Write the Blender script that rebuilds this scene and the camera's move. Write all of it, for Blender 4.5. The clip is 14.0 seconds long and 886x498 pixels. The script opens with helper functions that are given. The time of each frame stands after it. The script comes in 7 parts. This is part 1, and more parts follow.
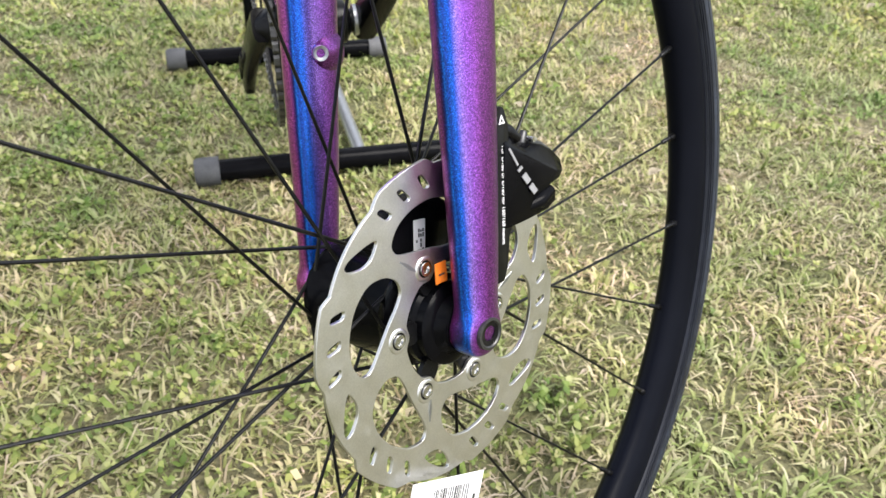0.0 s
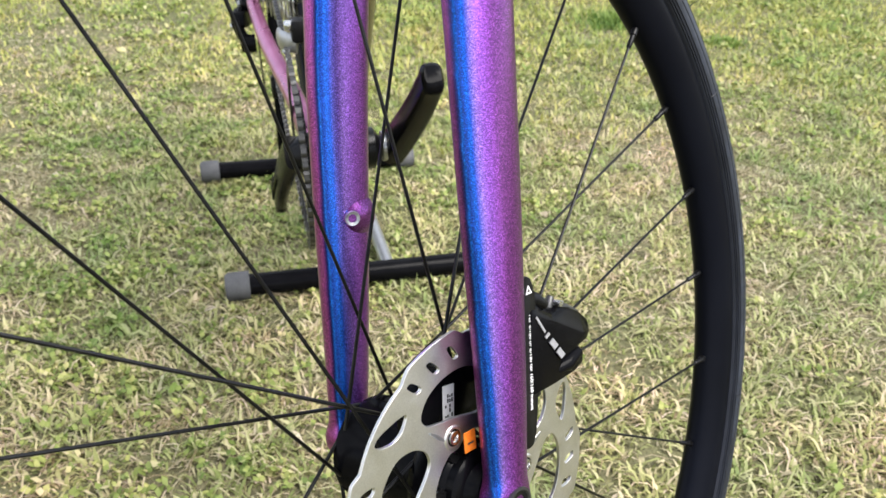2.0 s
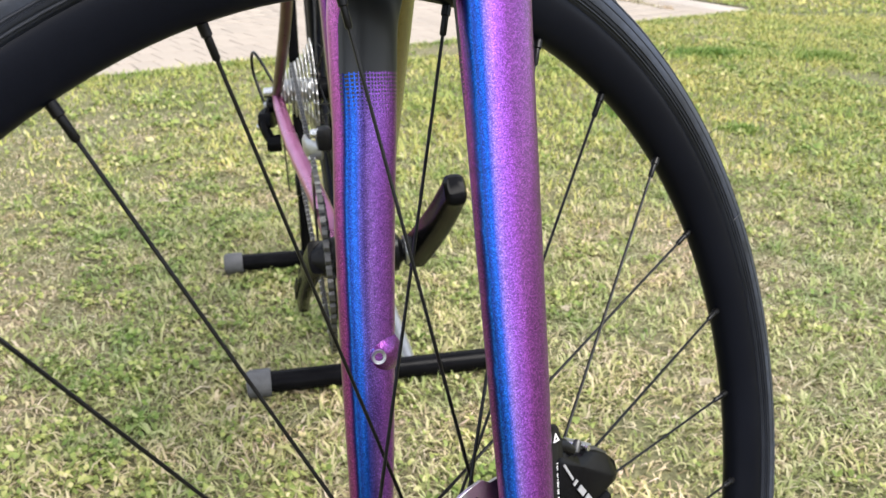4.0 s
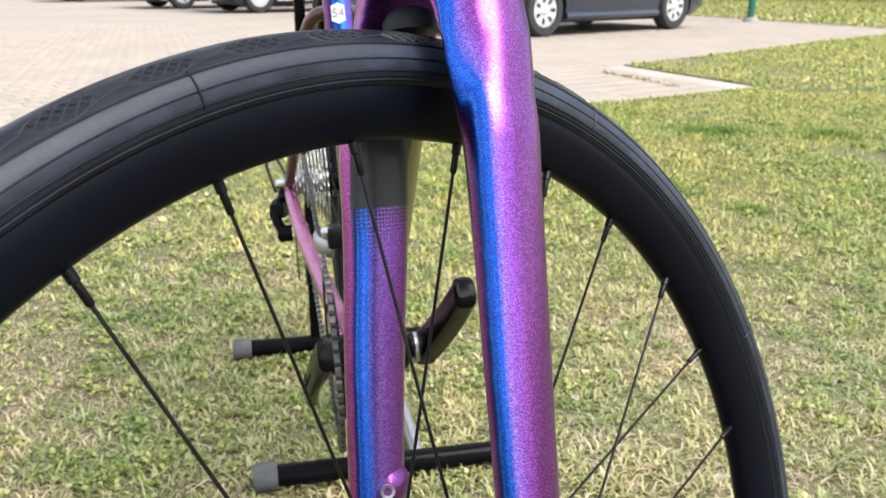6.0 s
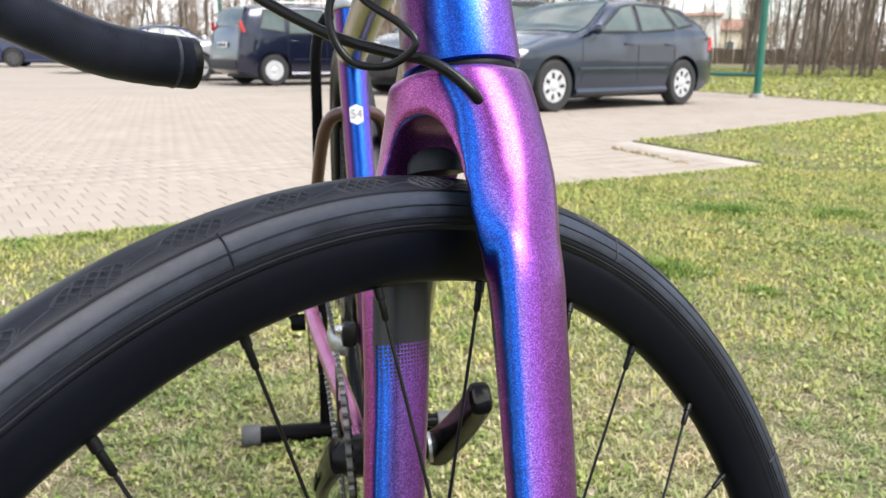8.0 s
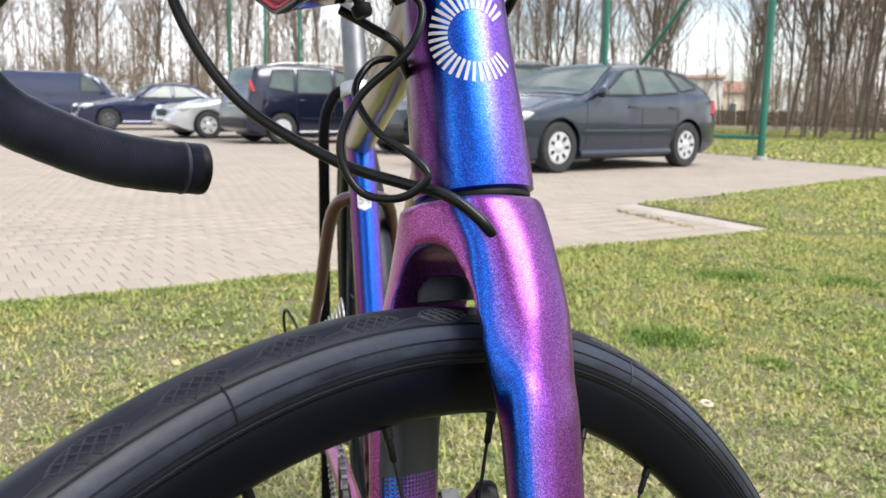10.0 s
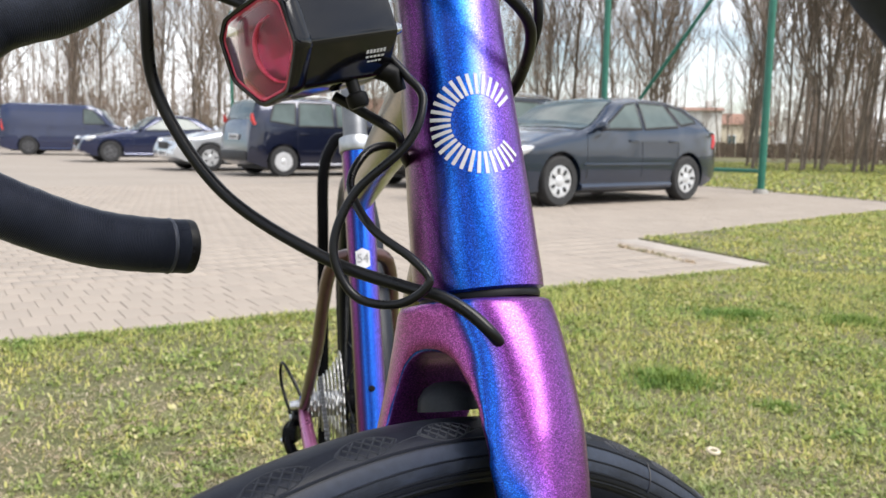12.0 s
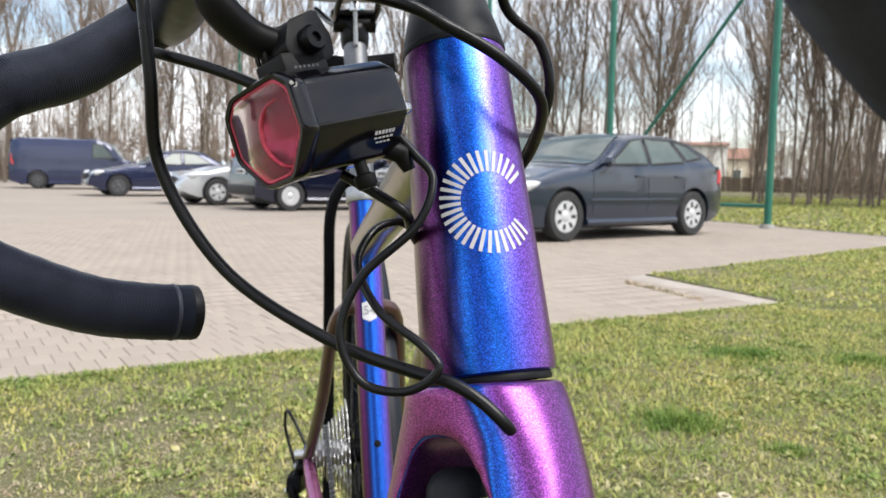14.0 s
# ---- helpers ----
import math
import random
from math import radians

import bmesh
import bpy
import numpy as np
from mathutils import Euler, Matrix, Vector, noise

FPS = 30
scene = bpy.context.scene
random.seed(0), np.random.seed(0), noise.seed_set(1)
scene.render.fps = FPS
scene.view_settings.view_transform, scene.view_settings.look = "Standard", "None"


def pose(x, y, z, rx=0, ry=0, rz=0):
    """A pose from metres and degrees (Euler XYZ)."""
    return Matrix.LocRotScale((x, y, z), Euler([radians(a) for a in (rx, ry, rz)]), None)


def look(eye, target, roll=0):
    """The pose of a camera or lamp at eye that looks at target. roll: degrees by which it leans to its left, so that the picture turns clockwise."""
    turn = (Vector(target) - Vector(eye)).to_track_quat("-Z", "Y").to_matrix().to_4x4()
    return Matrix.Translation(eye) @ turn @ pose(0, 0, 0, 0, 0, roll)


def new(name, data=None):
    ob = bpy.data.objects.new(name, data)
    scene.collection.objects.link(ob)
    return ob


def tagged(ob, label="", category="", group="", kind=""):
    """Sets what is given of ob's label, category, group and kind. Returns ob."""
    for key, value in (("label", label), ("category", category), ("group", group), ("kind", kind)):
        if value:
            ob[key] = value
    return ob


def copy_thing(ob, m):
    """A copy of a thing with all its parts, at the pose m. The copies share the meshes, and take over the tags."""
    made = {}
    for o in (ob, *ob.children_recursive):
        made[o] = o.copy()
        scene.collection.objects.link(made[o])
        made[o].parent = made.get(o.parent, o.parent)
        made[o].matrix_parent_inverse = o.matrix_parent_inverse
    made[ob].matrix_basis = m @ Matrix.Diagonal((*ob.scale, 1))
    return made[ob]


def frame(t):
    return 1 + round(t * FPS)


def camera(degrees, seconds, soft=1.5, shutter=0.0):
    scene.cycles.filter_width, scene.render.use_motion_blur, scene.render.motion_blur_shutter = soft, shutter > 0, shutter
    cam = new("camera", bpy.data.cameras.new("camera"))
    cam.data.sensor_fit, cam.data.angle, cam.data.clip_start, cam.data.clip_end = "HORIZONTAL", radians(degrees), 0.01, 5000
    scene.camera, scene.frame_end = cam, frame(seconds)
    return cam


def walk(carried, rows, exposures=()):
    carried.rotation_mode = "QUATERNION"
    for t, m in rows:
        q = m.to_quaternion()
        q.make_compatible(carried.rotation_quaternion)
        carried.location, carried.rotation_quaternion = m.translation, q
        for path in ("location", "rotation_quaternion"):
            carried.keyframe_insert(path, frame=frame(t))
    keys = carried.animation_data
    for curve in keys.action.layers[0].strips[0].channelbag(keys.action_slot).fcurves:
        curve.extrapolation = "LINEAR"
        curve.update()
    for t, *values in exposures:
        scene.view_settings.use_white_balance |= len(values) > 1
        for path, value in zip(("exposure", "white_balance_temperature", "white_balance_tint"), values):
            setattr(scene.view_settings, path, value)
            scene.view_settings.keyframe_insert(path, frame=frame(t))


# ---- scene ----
cam = camera(55.85, 14.0)
cam.data.dof.use_dof, cam.data.dof.focus_distance, cam.data.dof.aperture_fstop = True, 0.41, 25.0
PATH = [
    (0.0, (0.0001, 0.0000, 0.5934), (0.0001, 0.8314, 0.0377), 2.22),
    (0.5, (-0.0006, 0.0045, 0.6016), (-0.0085, 0.8489, 0.0659), 1.87),
    (1.0, (-0.0009, 0.0078, 0.6123), (-0.0179, 0.8655, 0.0985), 1.61),
    (1.5, (-0.0015, 0.0100, 0.6190), (-0.0282, 0.8808, 0.1281), 1.21),
    (2.0, (-0.0023, 0.0127, 0.6286), (-0.0372, 0.8963, 0.1615), 0.87),
    (2.5, (-0.0029, 0.0153, 0.6370), (-0.0462, 0.9094, 0.1911), 0.62),
    (3.0, (-0.0044, 0.0169, 0.6454), (-0.0542, 0.9205, 0.2198), 0.46),
    (5.5, (-0.0079, 0.0327, 0.6816), (-0.0793, 0.9738, 0.3512), 0.10),
    (6.0, (-0.0080, 0.0337, 0.6905), (-0.0816, 0.9815, 0.3801), 0.13),
    (6.5, (-0.0091, 0.0374, 0.6978), (-0.0844, 0.9913, 0.4072), 0.24),
    (7.0, (-0.0118, 0.0392, 0.7056), (-0.0912, 0.9986, 0.4351), 0.35),
    (7.5, (-0.0155, 0.0422, 0.7148), (-0.0994, 1.0065, 0.4636), 0.43),
    (8.0, (-0.0160, 0.0442, 0.7222), (-0.1024, 1.0131, 0.4906), 0.46),
    (8.5, (-0.0168, 0.0448, 0.7325), (-0.1053, 1.0180, 0.5206), 0.63),
    (9.0, (-0.0177, 0.0471, 0.7405), (-0.1087, 1.0239, 0.5468), 0.76),
    (11.5, (-0.0254, 0.0875, 0.7720), (-0.1202, 1.0735, 0.6350), 1.07),
    (12.0, (-0.0256, 0.0949, 0.7787), (-0.1210, 1.0820, 0.6500), 0.98),
    (12.5, (-0.0257, 0.1006, 0.7835), (-0.1244, 1.0886, 0.6641), 0.91),
    (13.0, (-0.0270, 0.1027, 0.7885), (-0.1287, 1.0915, 0.6797), 0.86),
    (13.5, (-0.0273, 0.1055, 0.7925), (-0.1307, 1.0952, 0.6940), 0.95),
    (14.0, (-0.0285, 0.1059, 0.7969), (-0.1322, 1.0966, 0.7079), 1.02),
]
walk(cam, [(t, look(eye, target, roll)) for t, eye, target, roll in PATH],
     [(0.0, 1.25), (3.0, 1.28), (6.0, 1.32), (9.0, 1.11), (11.5, 0.94), (14.0, 0.88)])

# ---- sky and sun ----
SUN_EL, SUN_AZ = radians(54), radians(116)   # azimuth clockwise from +y: behind the camera, to its right
sky = bpy.data.worlds.new("spring_sky")
scene.world = sky
sky.use_nodes = True
nt = sky.node_tree
bg = nt.nodes["Background"]
nish = nt.nodes.new("ShaderNodeTexSky")
nish.sky_type, nish.sun_disc = "NISHITA", False
nish.sun_elevation, nish.sun_rotation = SUN_EL, SUN_AZ
nish.air_density, nish.dust_density = 1.0, 1.5
tc = nt.nodes.new("ShaderNodeTexCoord")
mp = nt.nodes.new("ShaderNodeMapping")
mp.inputs["Scale"].default_value = (1, 1, 2.6)
cl = nt.nodes.new("ShaderNodeTexNoise")
cl.inputs["Scale"].default_value, cl.inputs["Detail"].default_value, cl.inputs["Roughness"].default_value = 2.6, 8, 0.6
cr = nt.nodes.new("ShaderNodeValToRGB")
cr.color_ramp.elements[0].position, cr.color_ramp.elements[1].position = 0.38, 0.62
cmix = nt.nodes.new("ShaderNodeMix")
cmix.data_type = "RGBA"
cmix.inputs["B"].default_value = (8.6, 8.7, 9.0, 1)
nt.links.new(tc.outputs["Generated"], mp.inputs["Vector"])
nt.links.new(mp.outputs["Vector"], cl.inputs["Vector"])
nt.links.new(cl.outputs["Fac"], cr.inputs["Fac"])
nt.links.new(cr.outputs["Color"], cmix.inputs["Factor"])
nt.links.new(nish.outputs["Color"], cmix.inputs["A"])
nt.links.new(cmix.outputs["Result"], bg.inputs["Color"])
bg.inputs["Strength"].default_value = 0.107
sun = new("sun", bpy.data.lights.new("sun", "SUN"))
sun.data.energy, sun.data.angle, sun.data.color = 2.75, radians(42), (1.0, 0.96, 0.91)
sun.matrix_basis = look((math.sin(SUN_AZ) * 30, math.cos(SUN_AZ) * 30, 30 * math.tan(SUN_EL)), (0, 0, 0))

# ---- building helpers ----
WORLD = {}


def thing(name, m, label, category, group="", kind="", mesh=None):
    """A top-level thing at the pose m: an Empty, or the mesh itself."""
    ob = new(name, mesh)
    ob.matrix_basis = m
    WORLD[ob] = m.copy()
    return tagged(ob, label, category, group, kind)


def smooth(me, angle=40):
    me.polygons.foreach_set("use_smooth", [True] * len(me.polygons))
    me.set_sharp_from_angle(angle=radians(angle))


def mesh_of(name, bm, material, angle=40):
    bmesh.ops.recalc_face_normals(bm, faces=bm.faces)
    me = bpy.data.meshes.new(name)
    bm.to_mesh(me)
    bm.free()
    smooth(me, angle)
    if material:
        me.materials.append(material)
    return me


def part(name, bm, material, parent, label="", m=None, angle=40):
    """One mesh object under a thing or a part; m is its pose in the world (the parent's own if left out)."""
    me = bm if isinstance(bm, bpy.types.Mesh) else mesh_of(name, bm, material, angle)
    ob = new(name, me)
    ob.parent = parent
    ob.matrix_parent_inverse = WORLD[parent].inverted()
    m = WORLD[parent] if m is None else m
    ob.matrix_basis = m
    WORLD[ob] = m.copy()
    return tagged(ob, label)


def merge(bm, other):
    me = bpy.data.meshes.new("tmp")
    other.to_mesh(me)
    other.free()
    bm.from_mesh(me)
    bpy.data.meshes.remove(me)
    return bm


def glide(points, steps=8):
    """A smooth line of points through the control points."""
    P = [Vector(p) for p in points]
    P = [P[0] * 2 - P[1]] + P + [P[-1] * 2 - P[-2]]
    out = []
    for i in range(1, len(P) - 2):
        for k in range(steps):
            t = k / steps
            a, b, c, d = P[i - 1:i + 3]
            out.append(0.5 * (2 * b + (c - a) * t + (2 * a - 5 * b + 4 * c - d) * t * t + (3 * b - a - 3 * c + d) * t ** 3))
    return out + [P[-2]]


def sweep(points, radius, seg=12, flat=None, axis=None, cap=True, full=None):
    """A tube along points. radius: a number or one for each point; flat: the radius along axis, where the section is oval; full: how square it is (2 is an ellipse)."""
    P = [Vector(p) for p in points]
    n = len(P)
    R = [radius] * n if isinstance(radius, (int, float)) else list(radius)
    Fl = R if flat is None else ([flat] * n if isinstance(flat, (int, float)) else list(flat))
    bm = bmesh.new()
    rings = []
    many = axis is not None and not isinstance(axis[0], (int, float))
    ref = None if axis is None else Vector(axis[0] if many else axis)
    side = None
    for i in range(n):
        d = (P[min(i + 1, n - 1)] - P[max(i - 1, 0)]).normalized()
        if ref is not None:
            ref = Vector(axis[i]) if many else ref
            u = (ref - d * ref.dot(d)).normalized()
        elif side is None:
            u = d.orthogonal().normalized()
        else:
            u = (side - d * side.dot(d)).normalized()
        side = u
        v = d.cross(u)
        e = 1.0 if full is None else 2 / full[i]
        cs = [(math.cos(k / seg * math.tau), math.sin(k / seg * math.tau)) for k in range(seg)]
        rings.append([bm.verts.new(P[i] + u * (Fl[i] * math.copysign(abs(c) ** e, c)) + v * (R[i] * math.copysign(abs(s) ** e, s))) for c, s in cs])
    for i in range(n - 1):
        for k in range(seg):
            bm.faces.new((rings[i][k], rings[i][(k + 1) % seg], rings[i + 1][(k + 1) % seg], rings[i + 1][k]))
    if cap:
        bm.faces.new(rings[0][::-1])
        bm.faces.new(rings[-1])
    return bm


def lathe(profile, seg=48, closed=False, ends=True):
    """A body turned about z from (radius, height) pairs."""
    bm = bmesh.new()
    rows = []
    for r, h in profile:
        rows.append([bm.verts.new((r * math.cos(k / seg * math.tau), r * math.sin(k / seg * math.tau), h)) for k in range(seg)])
    m = len(rows)
    for i in range(m if closed else m - 1):
        a, b = rows[i], rows[(i + 1) % m]
        for k in range(seg):
            bm.faces.new((a[k], a[(k + 1) % seg], b[(k + 1) % seg], b[k]))
    if ends and not closed:
        for row in (rows[0], rows[-1]):
            if (row[0].co.xy).length > 1e-5:
                bm.faces.new(row)
    return bm


def block(a, b, bevel=0.0, seg=2):
    bm = bmesh.new()
    bmesh.ops.create_cube(bm, size=1)
    for v in bm.verts:
        v.co = [(a[i] + b[i]) / 2 + v.co[i] * (b[i] - a[i]) for i in range(3)]
    if bevel:
        bmesh.ops.bevel(bm, geom=bm.edges[:], offset=bevel, segments=seg, affect="EDGES", profile=0.5)
    return bm


def prism(outline, z0, z1, bevel=0.0):
    """A flat outline in x, y raised from z0 to z1."""
    bm = bmesh.new()
    lo = [bm.verts.new((x, y, z0)) for x, y in outline]
    hi = [bm.verts.new((x, y, z1)) for x, y in outline]
    n = len(lo)
    bm.faces.new(lo[::-1])
    bm.faces.new(hi)
    for k in range(n):
        bm.faces.new((lo[k], lo[(k + 1) % n], hi[(k + 1) % n], hi[k]))
    if bevel:
        bmesh.ops.bevel(bm, geom=bm.edges[:], offset=bevel, segments=2, affect="EDGES", profile=0.5)
    return bm


def baked(ob):
    """The mesh of ob with its modifiers, and ob taken away."""
    bpy.context.view_layer.update()
    me = bpy.data.meshes.new_from_object(ob.evaluated_get(bpy.context.evaluated_depsgraph_get()))
    data = ob.data
    bpy.data.objects.remove(ob)
    if isinstance(data, bpy.types.Mesh):
        bpy.data.meshes.remove(data)
    return me


def plate(loops, thick, bevel=0.0):
    """A flat plate with holes: the outer loop first, in x, y; its middle lies at z = 0."""
    cu = bpy.data.curves.new("plate", "CURVE")
    cu.dimensions, cu.fill_mode, cu.extrude, cu.bevel_depth = "2D", "BOTH", thick / 2 - bevel, bevel
    cu.offset = -bevel
    for loop in loops:
        s = cu.splines.new("POLY")
        s.points.add(len(loop) - 1)
        for p, (x, y) in zip(s.points, loop):
            p.co = (x, y, 0, 1)
        s.use_cyclic_u = True
    return baked(new("plate", cu))


def words(text, size, thick=0.0004):
    """Letters as a mesh, starting at the origin, along x."""
    cu = bpy.data.curves.new("words", "FONT")
    cu.body, cu.size, cu.extrude = text, size, thick
    cu.align_x, cu.align_y = "CENTER", "CENTER"
    return baked(new("words", cu))


def axes(x, y, z, o):
    m = Matrix.Identity(4)
    for i, v in enumerate((x, y, z, o)):
        for k in range(3):
            m[k][i] = v[k]
    return m


def tris(name, V, F, material):
    """A mesh from arrays of points and triangles."""
    me = bpy.data.meshes.new(name)
    me.vertices.add(len(V))
    me.vertices.foreach_set("co", np.asarray(V, np.float32).ravel())
    me.loops.add(len(F) * 3)
    me.loops.foreach_set("vertex_index", np.asarray(F, np.int32).ravel())
    me.polygons.add(len(F))
    me.polygons.foreach_set("loop_start", np.arange(0, len(F) * 3, 3, dtype=np.int32))
    me.update(calc_edges=True)
    me.materials.append(material)
    return me


# ---- materials ----
def base(name, rough=0.5, metal=0.0, coat=0.0):
    m = bpy.data.materials.new(name)
    m.use_nodes = True
    b = m.node_tree.nodes["Principled BSDF"]
    b.inputs["Roughness"].default_value, b.inputs["Metallic"].default_value, b.inputs["Coat Weight"].default_value = rough, metal, coat
    b.inputs["Coat Roughness"].default_value = 0.04
    return m, m.node_tree, b


def ramp(nt, fac, stops, mode="LINEAR"):
    r = nt.nodes.new("ShaderNodeValToRGB")
    r.color_ramp.interpolation = mode
    els = r.color_ramp.elements
    while len(els) < len(stops):
        els.new(0.5)
    for e, (p, c) in zip(els, stops):
        e.position, e.color = p, (*c, 1)
    nt.links.new(fac, r.inputs["Fac"])
    return r.outputs["Color"]


def grain(nt, scale, detail=4, coord="Object", stretch=None, rough=0.55):
    t = nt.nodes.new("ShaderNodeTexCoord")
    n = nt.nodes.new("ShaderNodeTexNoise")
    n.inputs["Scale"].default_value, n.inputs["Detail"].default_value, n.inputs["Roughness"].default_value = scale, detail, rough
    src = t.outputs[coord]
    if stretch:
        mp = nt.nodes.new("ShaderNodeMapping")
        mp.inputs["Scale"].default_value = stretch
        nt.links.new(src, mp.inputs["Vector"])
        src = mp.outputs["Vector"]
    nt.links.new(src, n.inputs["Vector"])
    return n.outputs["Fac"]


def relief(nt, b, height, strength, dist):
    n = nt.nodes.new("ShaderNodeBump")
    n.inputs["Strength"].default_value, n.inputs["Distance"].default_value = strength, dist
    nt.links.new(height, n.inputs["Height"])
    nt.links.new(n.outputs["Normal"], b.inputs["Normal"])


def mult(nt, a, c, fac=1.0):
    m = nt.nodes.new("ShaderNodeMix")
    m.data_type, m.blend_type = "RGBA", "MULTIPLY"
    m.inputs["Factor"].default_value = fac
    nt.links.new(a, m.inputs["A"])
    nt.links.new(c, m.inputs["B"])
    return m.outputs["Result"]


def plain(name, c1, c2, scale=20, rough=0.5, metal=0.0, coat=0.0, fine=None, bump=0.2, depth=0.001, rough_var=0.12, fine_amount=0.25, spec=0.5):
    """A surface that shifts between two near colours, with fine grain, relief and patchy gloss."""
    m, nt, b = base(name, rough, metal, coat)
    b.inputs["Specular IOR Level"].default_value = spec
    fine = fine or scale * 12
    col = ramp(nt, grain(nt, scale), [(0.3, c1), (0.7, c2)])
    f = grain(nt, fine, 2)
    lo = 1 - fine_amount
    col = mult(nt, col, ramp(nt, f, [(0.3, (lo, lo, lo)), (0.7, (1, 1, 1))]))
    nt.links.new(col, b.inputs["Base Color"])
    if bump:
        relief(nt, b, f, bump, depth)
    mr = nt.nodes.new("ShaderNodeMapRange")
    mr.inputs["To Min"].default_value, mr.inputs["To Max"].default_value = max(0.02, rough - rough_var), min(1, rough + rough_var)
    nt.links.new(grain(nt, scale * 1.7), mr.inputs["Value"])
    nt.links.new(mr.outputs["Result"], b.inputs["Roughness"])
    return m


def flip_paint(name, panel=False, shift=0.0):
    """Colour-shift metallic paint: the pigment turns from plum over blue and violet to bronze with the way that the
    surface faces, with dark reflections and bright streaks painted in.
    panel: with the slate-grey inner panel that breaks up into small squares."""
    m, nt, b = base(name, 0.29, 0.90, 0.36)
    b.inputs["Coat Roughness"].default_value = 0.20
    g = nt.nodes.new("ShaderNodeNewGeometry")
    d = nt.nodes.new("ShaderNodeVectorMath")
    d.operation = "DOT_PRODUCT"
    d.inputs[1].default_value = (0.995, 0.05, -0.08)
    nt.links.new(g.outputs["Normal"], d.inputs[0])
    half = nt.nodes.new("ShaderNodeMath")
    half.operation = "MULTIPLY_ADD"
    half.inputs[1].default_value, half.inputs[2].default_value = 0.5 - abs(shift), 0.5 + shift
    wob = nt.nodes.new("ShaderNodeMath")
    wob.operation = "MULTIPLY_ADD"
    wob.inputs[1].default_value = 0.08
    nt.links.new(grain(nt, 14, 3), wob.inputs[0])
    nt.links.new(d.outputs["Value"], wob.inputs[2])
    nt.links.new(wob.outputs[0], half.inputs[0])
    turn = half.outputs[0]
    if panel:
        # on the fork the fade runs faster round the crown than along the legs
        tz = nt.nodes.new("ShaderNodeTexCoord")
        sz = nt.nodes.new("ShaderNodeSeparateXYZ")
        nt.links.new(tz.outputs["Object"], sz.inputs[0])
        gain = nt.nodes.new("ShaderNodeMapRange")
        gain.interpolation_type = "SMOOTHSTEP"
        gain.inputs["From Min"].default_value, gain.inputs["From Max"].default_value = -0.080, -0.028
        gain.inputs["To Min"].default_value, gain.inputs["To Max"].default_value = 0.50, 1.75
        nt.links.new(sz.outputs[2], gain.inputs["Value"])
        fade = nt.nodes.new("ShaderNodeMath")
        fade.operation = "MULTIPLY_ADD"
        lift = nt.nodes.new("ShaderNodeMapRange")
        lift.interpolation_type = "SMOOTHSTEP"
        lift.inputs["From Min"].default_value, lift.inputs["From Max"].default_value = -0.100, -0.040
        lift.inputs["To Min"].default_value, lift.inputs["To Max"].default_value = 0.435 + shift, 0.835 + shift
        nt.links.new(sz.outputs[2], lift.inputs["Value"])
        late = nt.nodes.new("ShaderNodeMapRange")       # the right leg's fade starts further round
        late.inputs["From Min"].default_value, late.inputs["From Max"].default_value = -0.035, -0.010
        late.inputs["To Min"].default_value, late.inputs["To Max"].default_value = -0.19, 0.0
        nt.links.new(sz.outputs[0], late.inputs["Value"])
        both = nt.nodes.new("ShaderNodeMath")
        nt.links.new(lift.outputs["Result"], both.inputs[0])
        nt.links.new(late.outputs["Result"], both.inputs[1])
        nt.links.new(both.outputs[0], fade.inputs[2])
        nt.links.new(wob.outputs[0], fade.inputs[0])
        nt.links.new(gain.outputs["Result"], fade.inputs[1])
        top = nt.nodes.new("ShaderNodeMath")
        top.operation = "MINIMUM"
        top.inputs[1].default_value = 0.91
        nt.links.new(fade.outputs[0], top.inputs[0])
        least = nt.nodes.new("ShaderNodeMath")
        least.operation = "MAXIMUM"
        least.inputs[1].default_value = 0.14
        nt.links.new(top.outputs[0], least.inputs[0])
        turn = least.outputs[0]
    # the near-black plum and navy stops paint in dark mirrored surroundings
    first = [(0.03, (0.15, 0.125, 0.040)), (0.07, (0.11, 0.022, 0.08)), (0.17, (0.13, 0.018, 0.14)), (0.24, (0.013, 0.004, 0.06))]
    if panel:
        first = [(0.15, (0.30, 0.060, 0.25)), (0.20, (0.17, 0.030, 0.21)), (0.25, (0.030, 0.010, 0.11))]
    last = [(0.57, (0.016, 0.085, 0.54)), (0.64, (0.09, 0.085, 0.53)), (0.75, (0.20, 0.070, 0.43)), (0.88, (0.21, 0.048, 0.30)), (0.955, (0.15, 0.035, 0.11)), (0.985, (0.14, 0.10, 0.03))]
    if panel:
        # pale lavender stops paint a highlight streak down the legs
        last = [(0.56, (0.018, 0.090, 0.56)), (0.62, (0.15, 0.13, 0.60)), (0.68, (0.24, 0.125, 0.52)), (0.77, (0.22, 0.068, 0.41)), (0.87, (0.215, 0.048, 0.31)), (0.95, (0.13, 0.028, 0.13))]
    # alternating bright and dark blues put reflected streaks into the colour
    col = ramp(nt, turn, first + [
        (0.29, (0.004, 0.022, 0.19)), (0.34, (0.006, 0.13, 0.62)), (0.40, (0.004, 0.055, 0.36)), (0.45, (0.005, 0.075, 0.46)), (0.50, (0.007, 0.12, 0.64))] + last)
    v = nt.nodes.new("ShaderNodeTexVoronoi")
    v.inputs["Scale"].default_value = 3500
    t = nt.nodes.new("ShaderNodeTexCoord")
    nt.links.new(t.outputs["Object"], v.inputs["Vector"])
    flake = ramp(nt, v.outputs["Color"], [(0.15, (0.40, 0.40, 0.42)), (0.60, (0.90, 0.90, 0.90)), (0.90, (2.5, 2.4, 2.5))])
    col = mult(nt, col, flake)
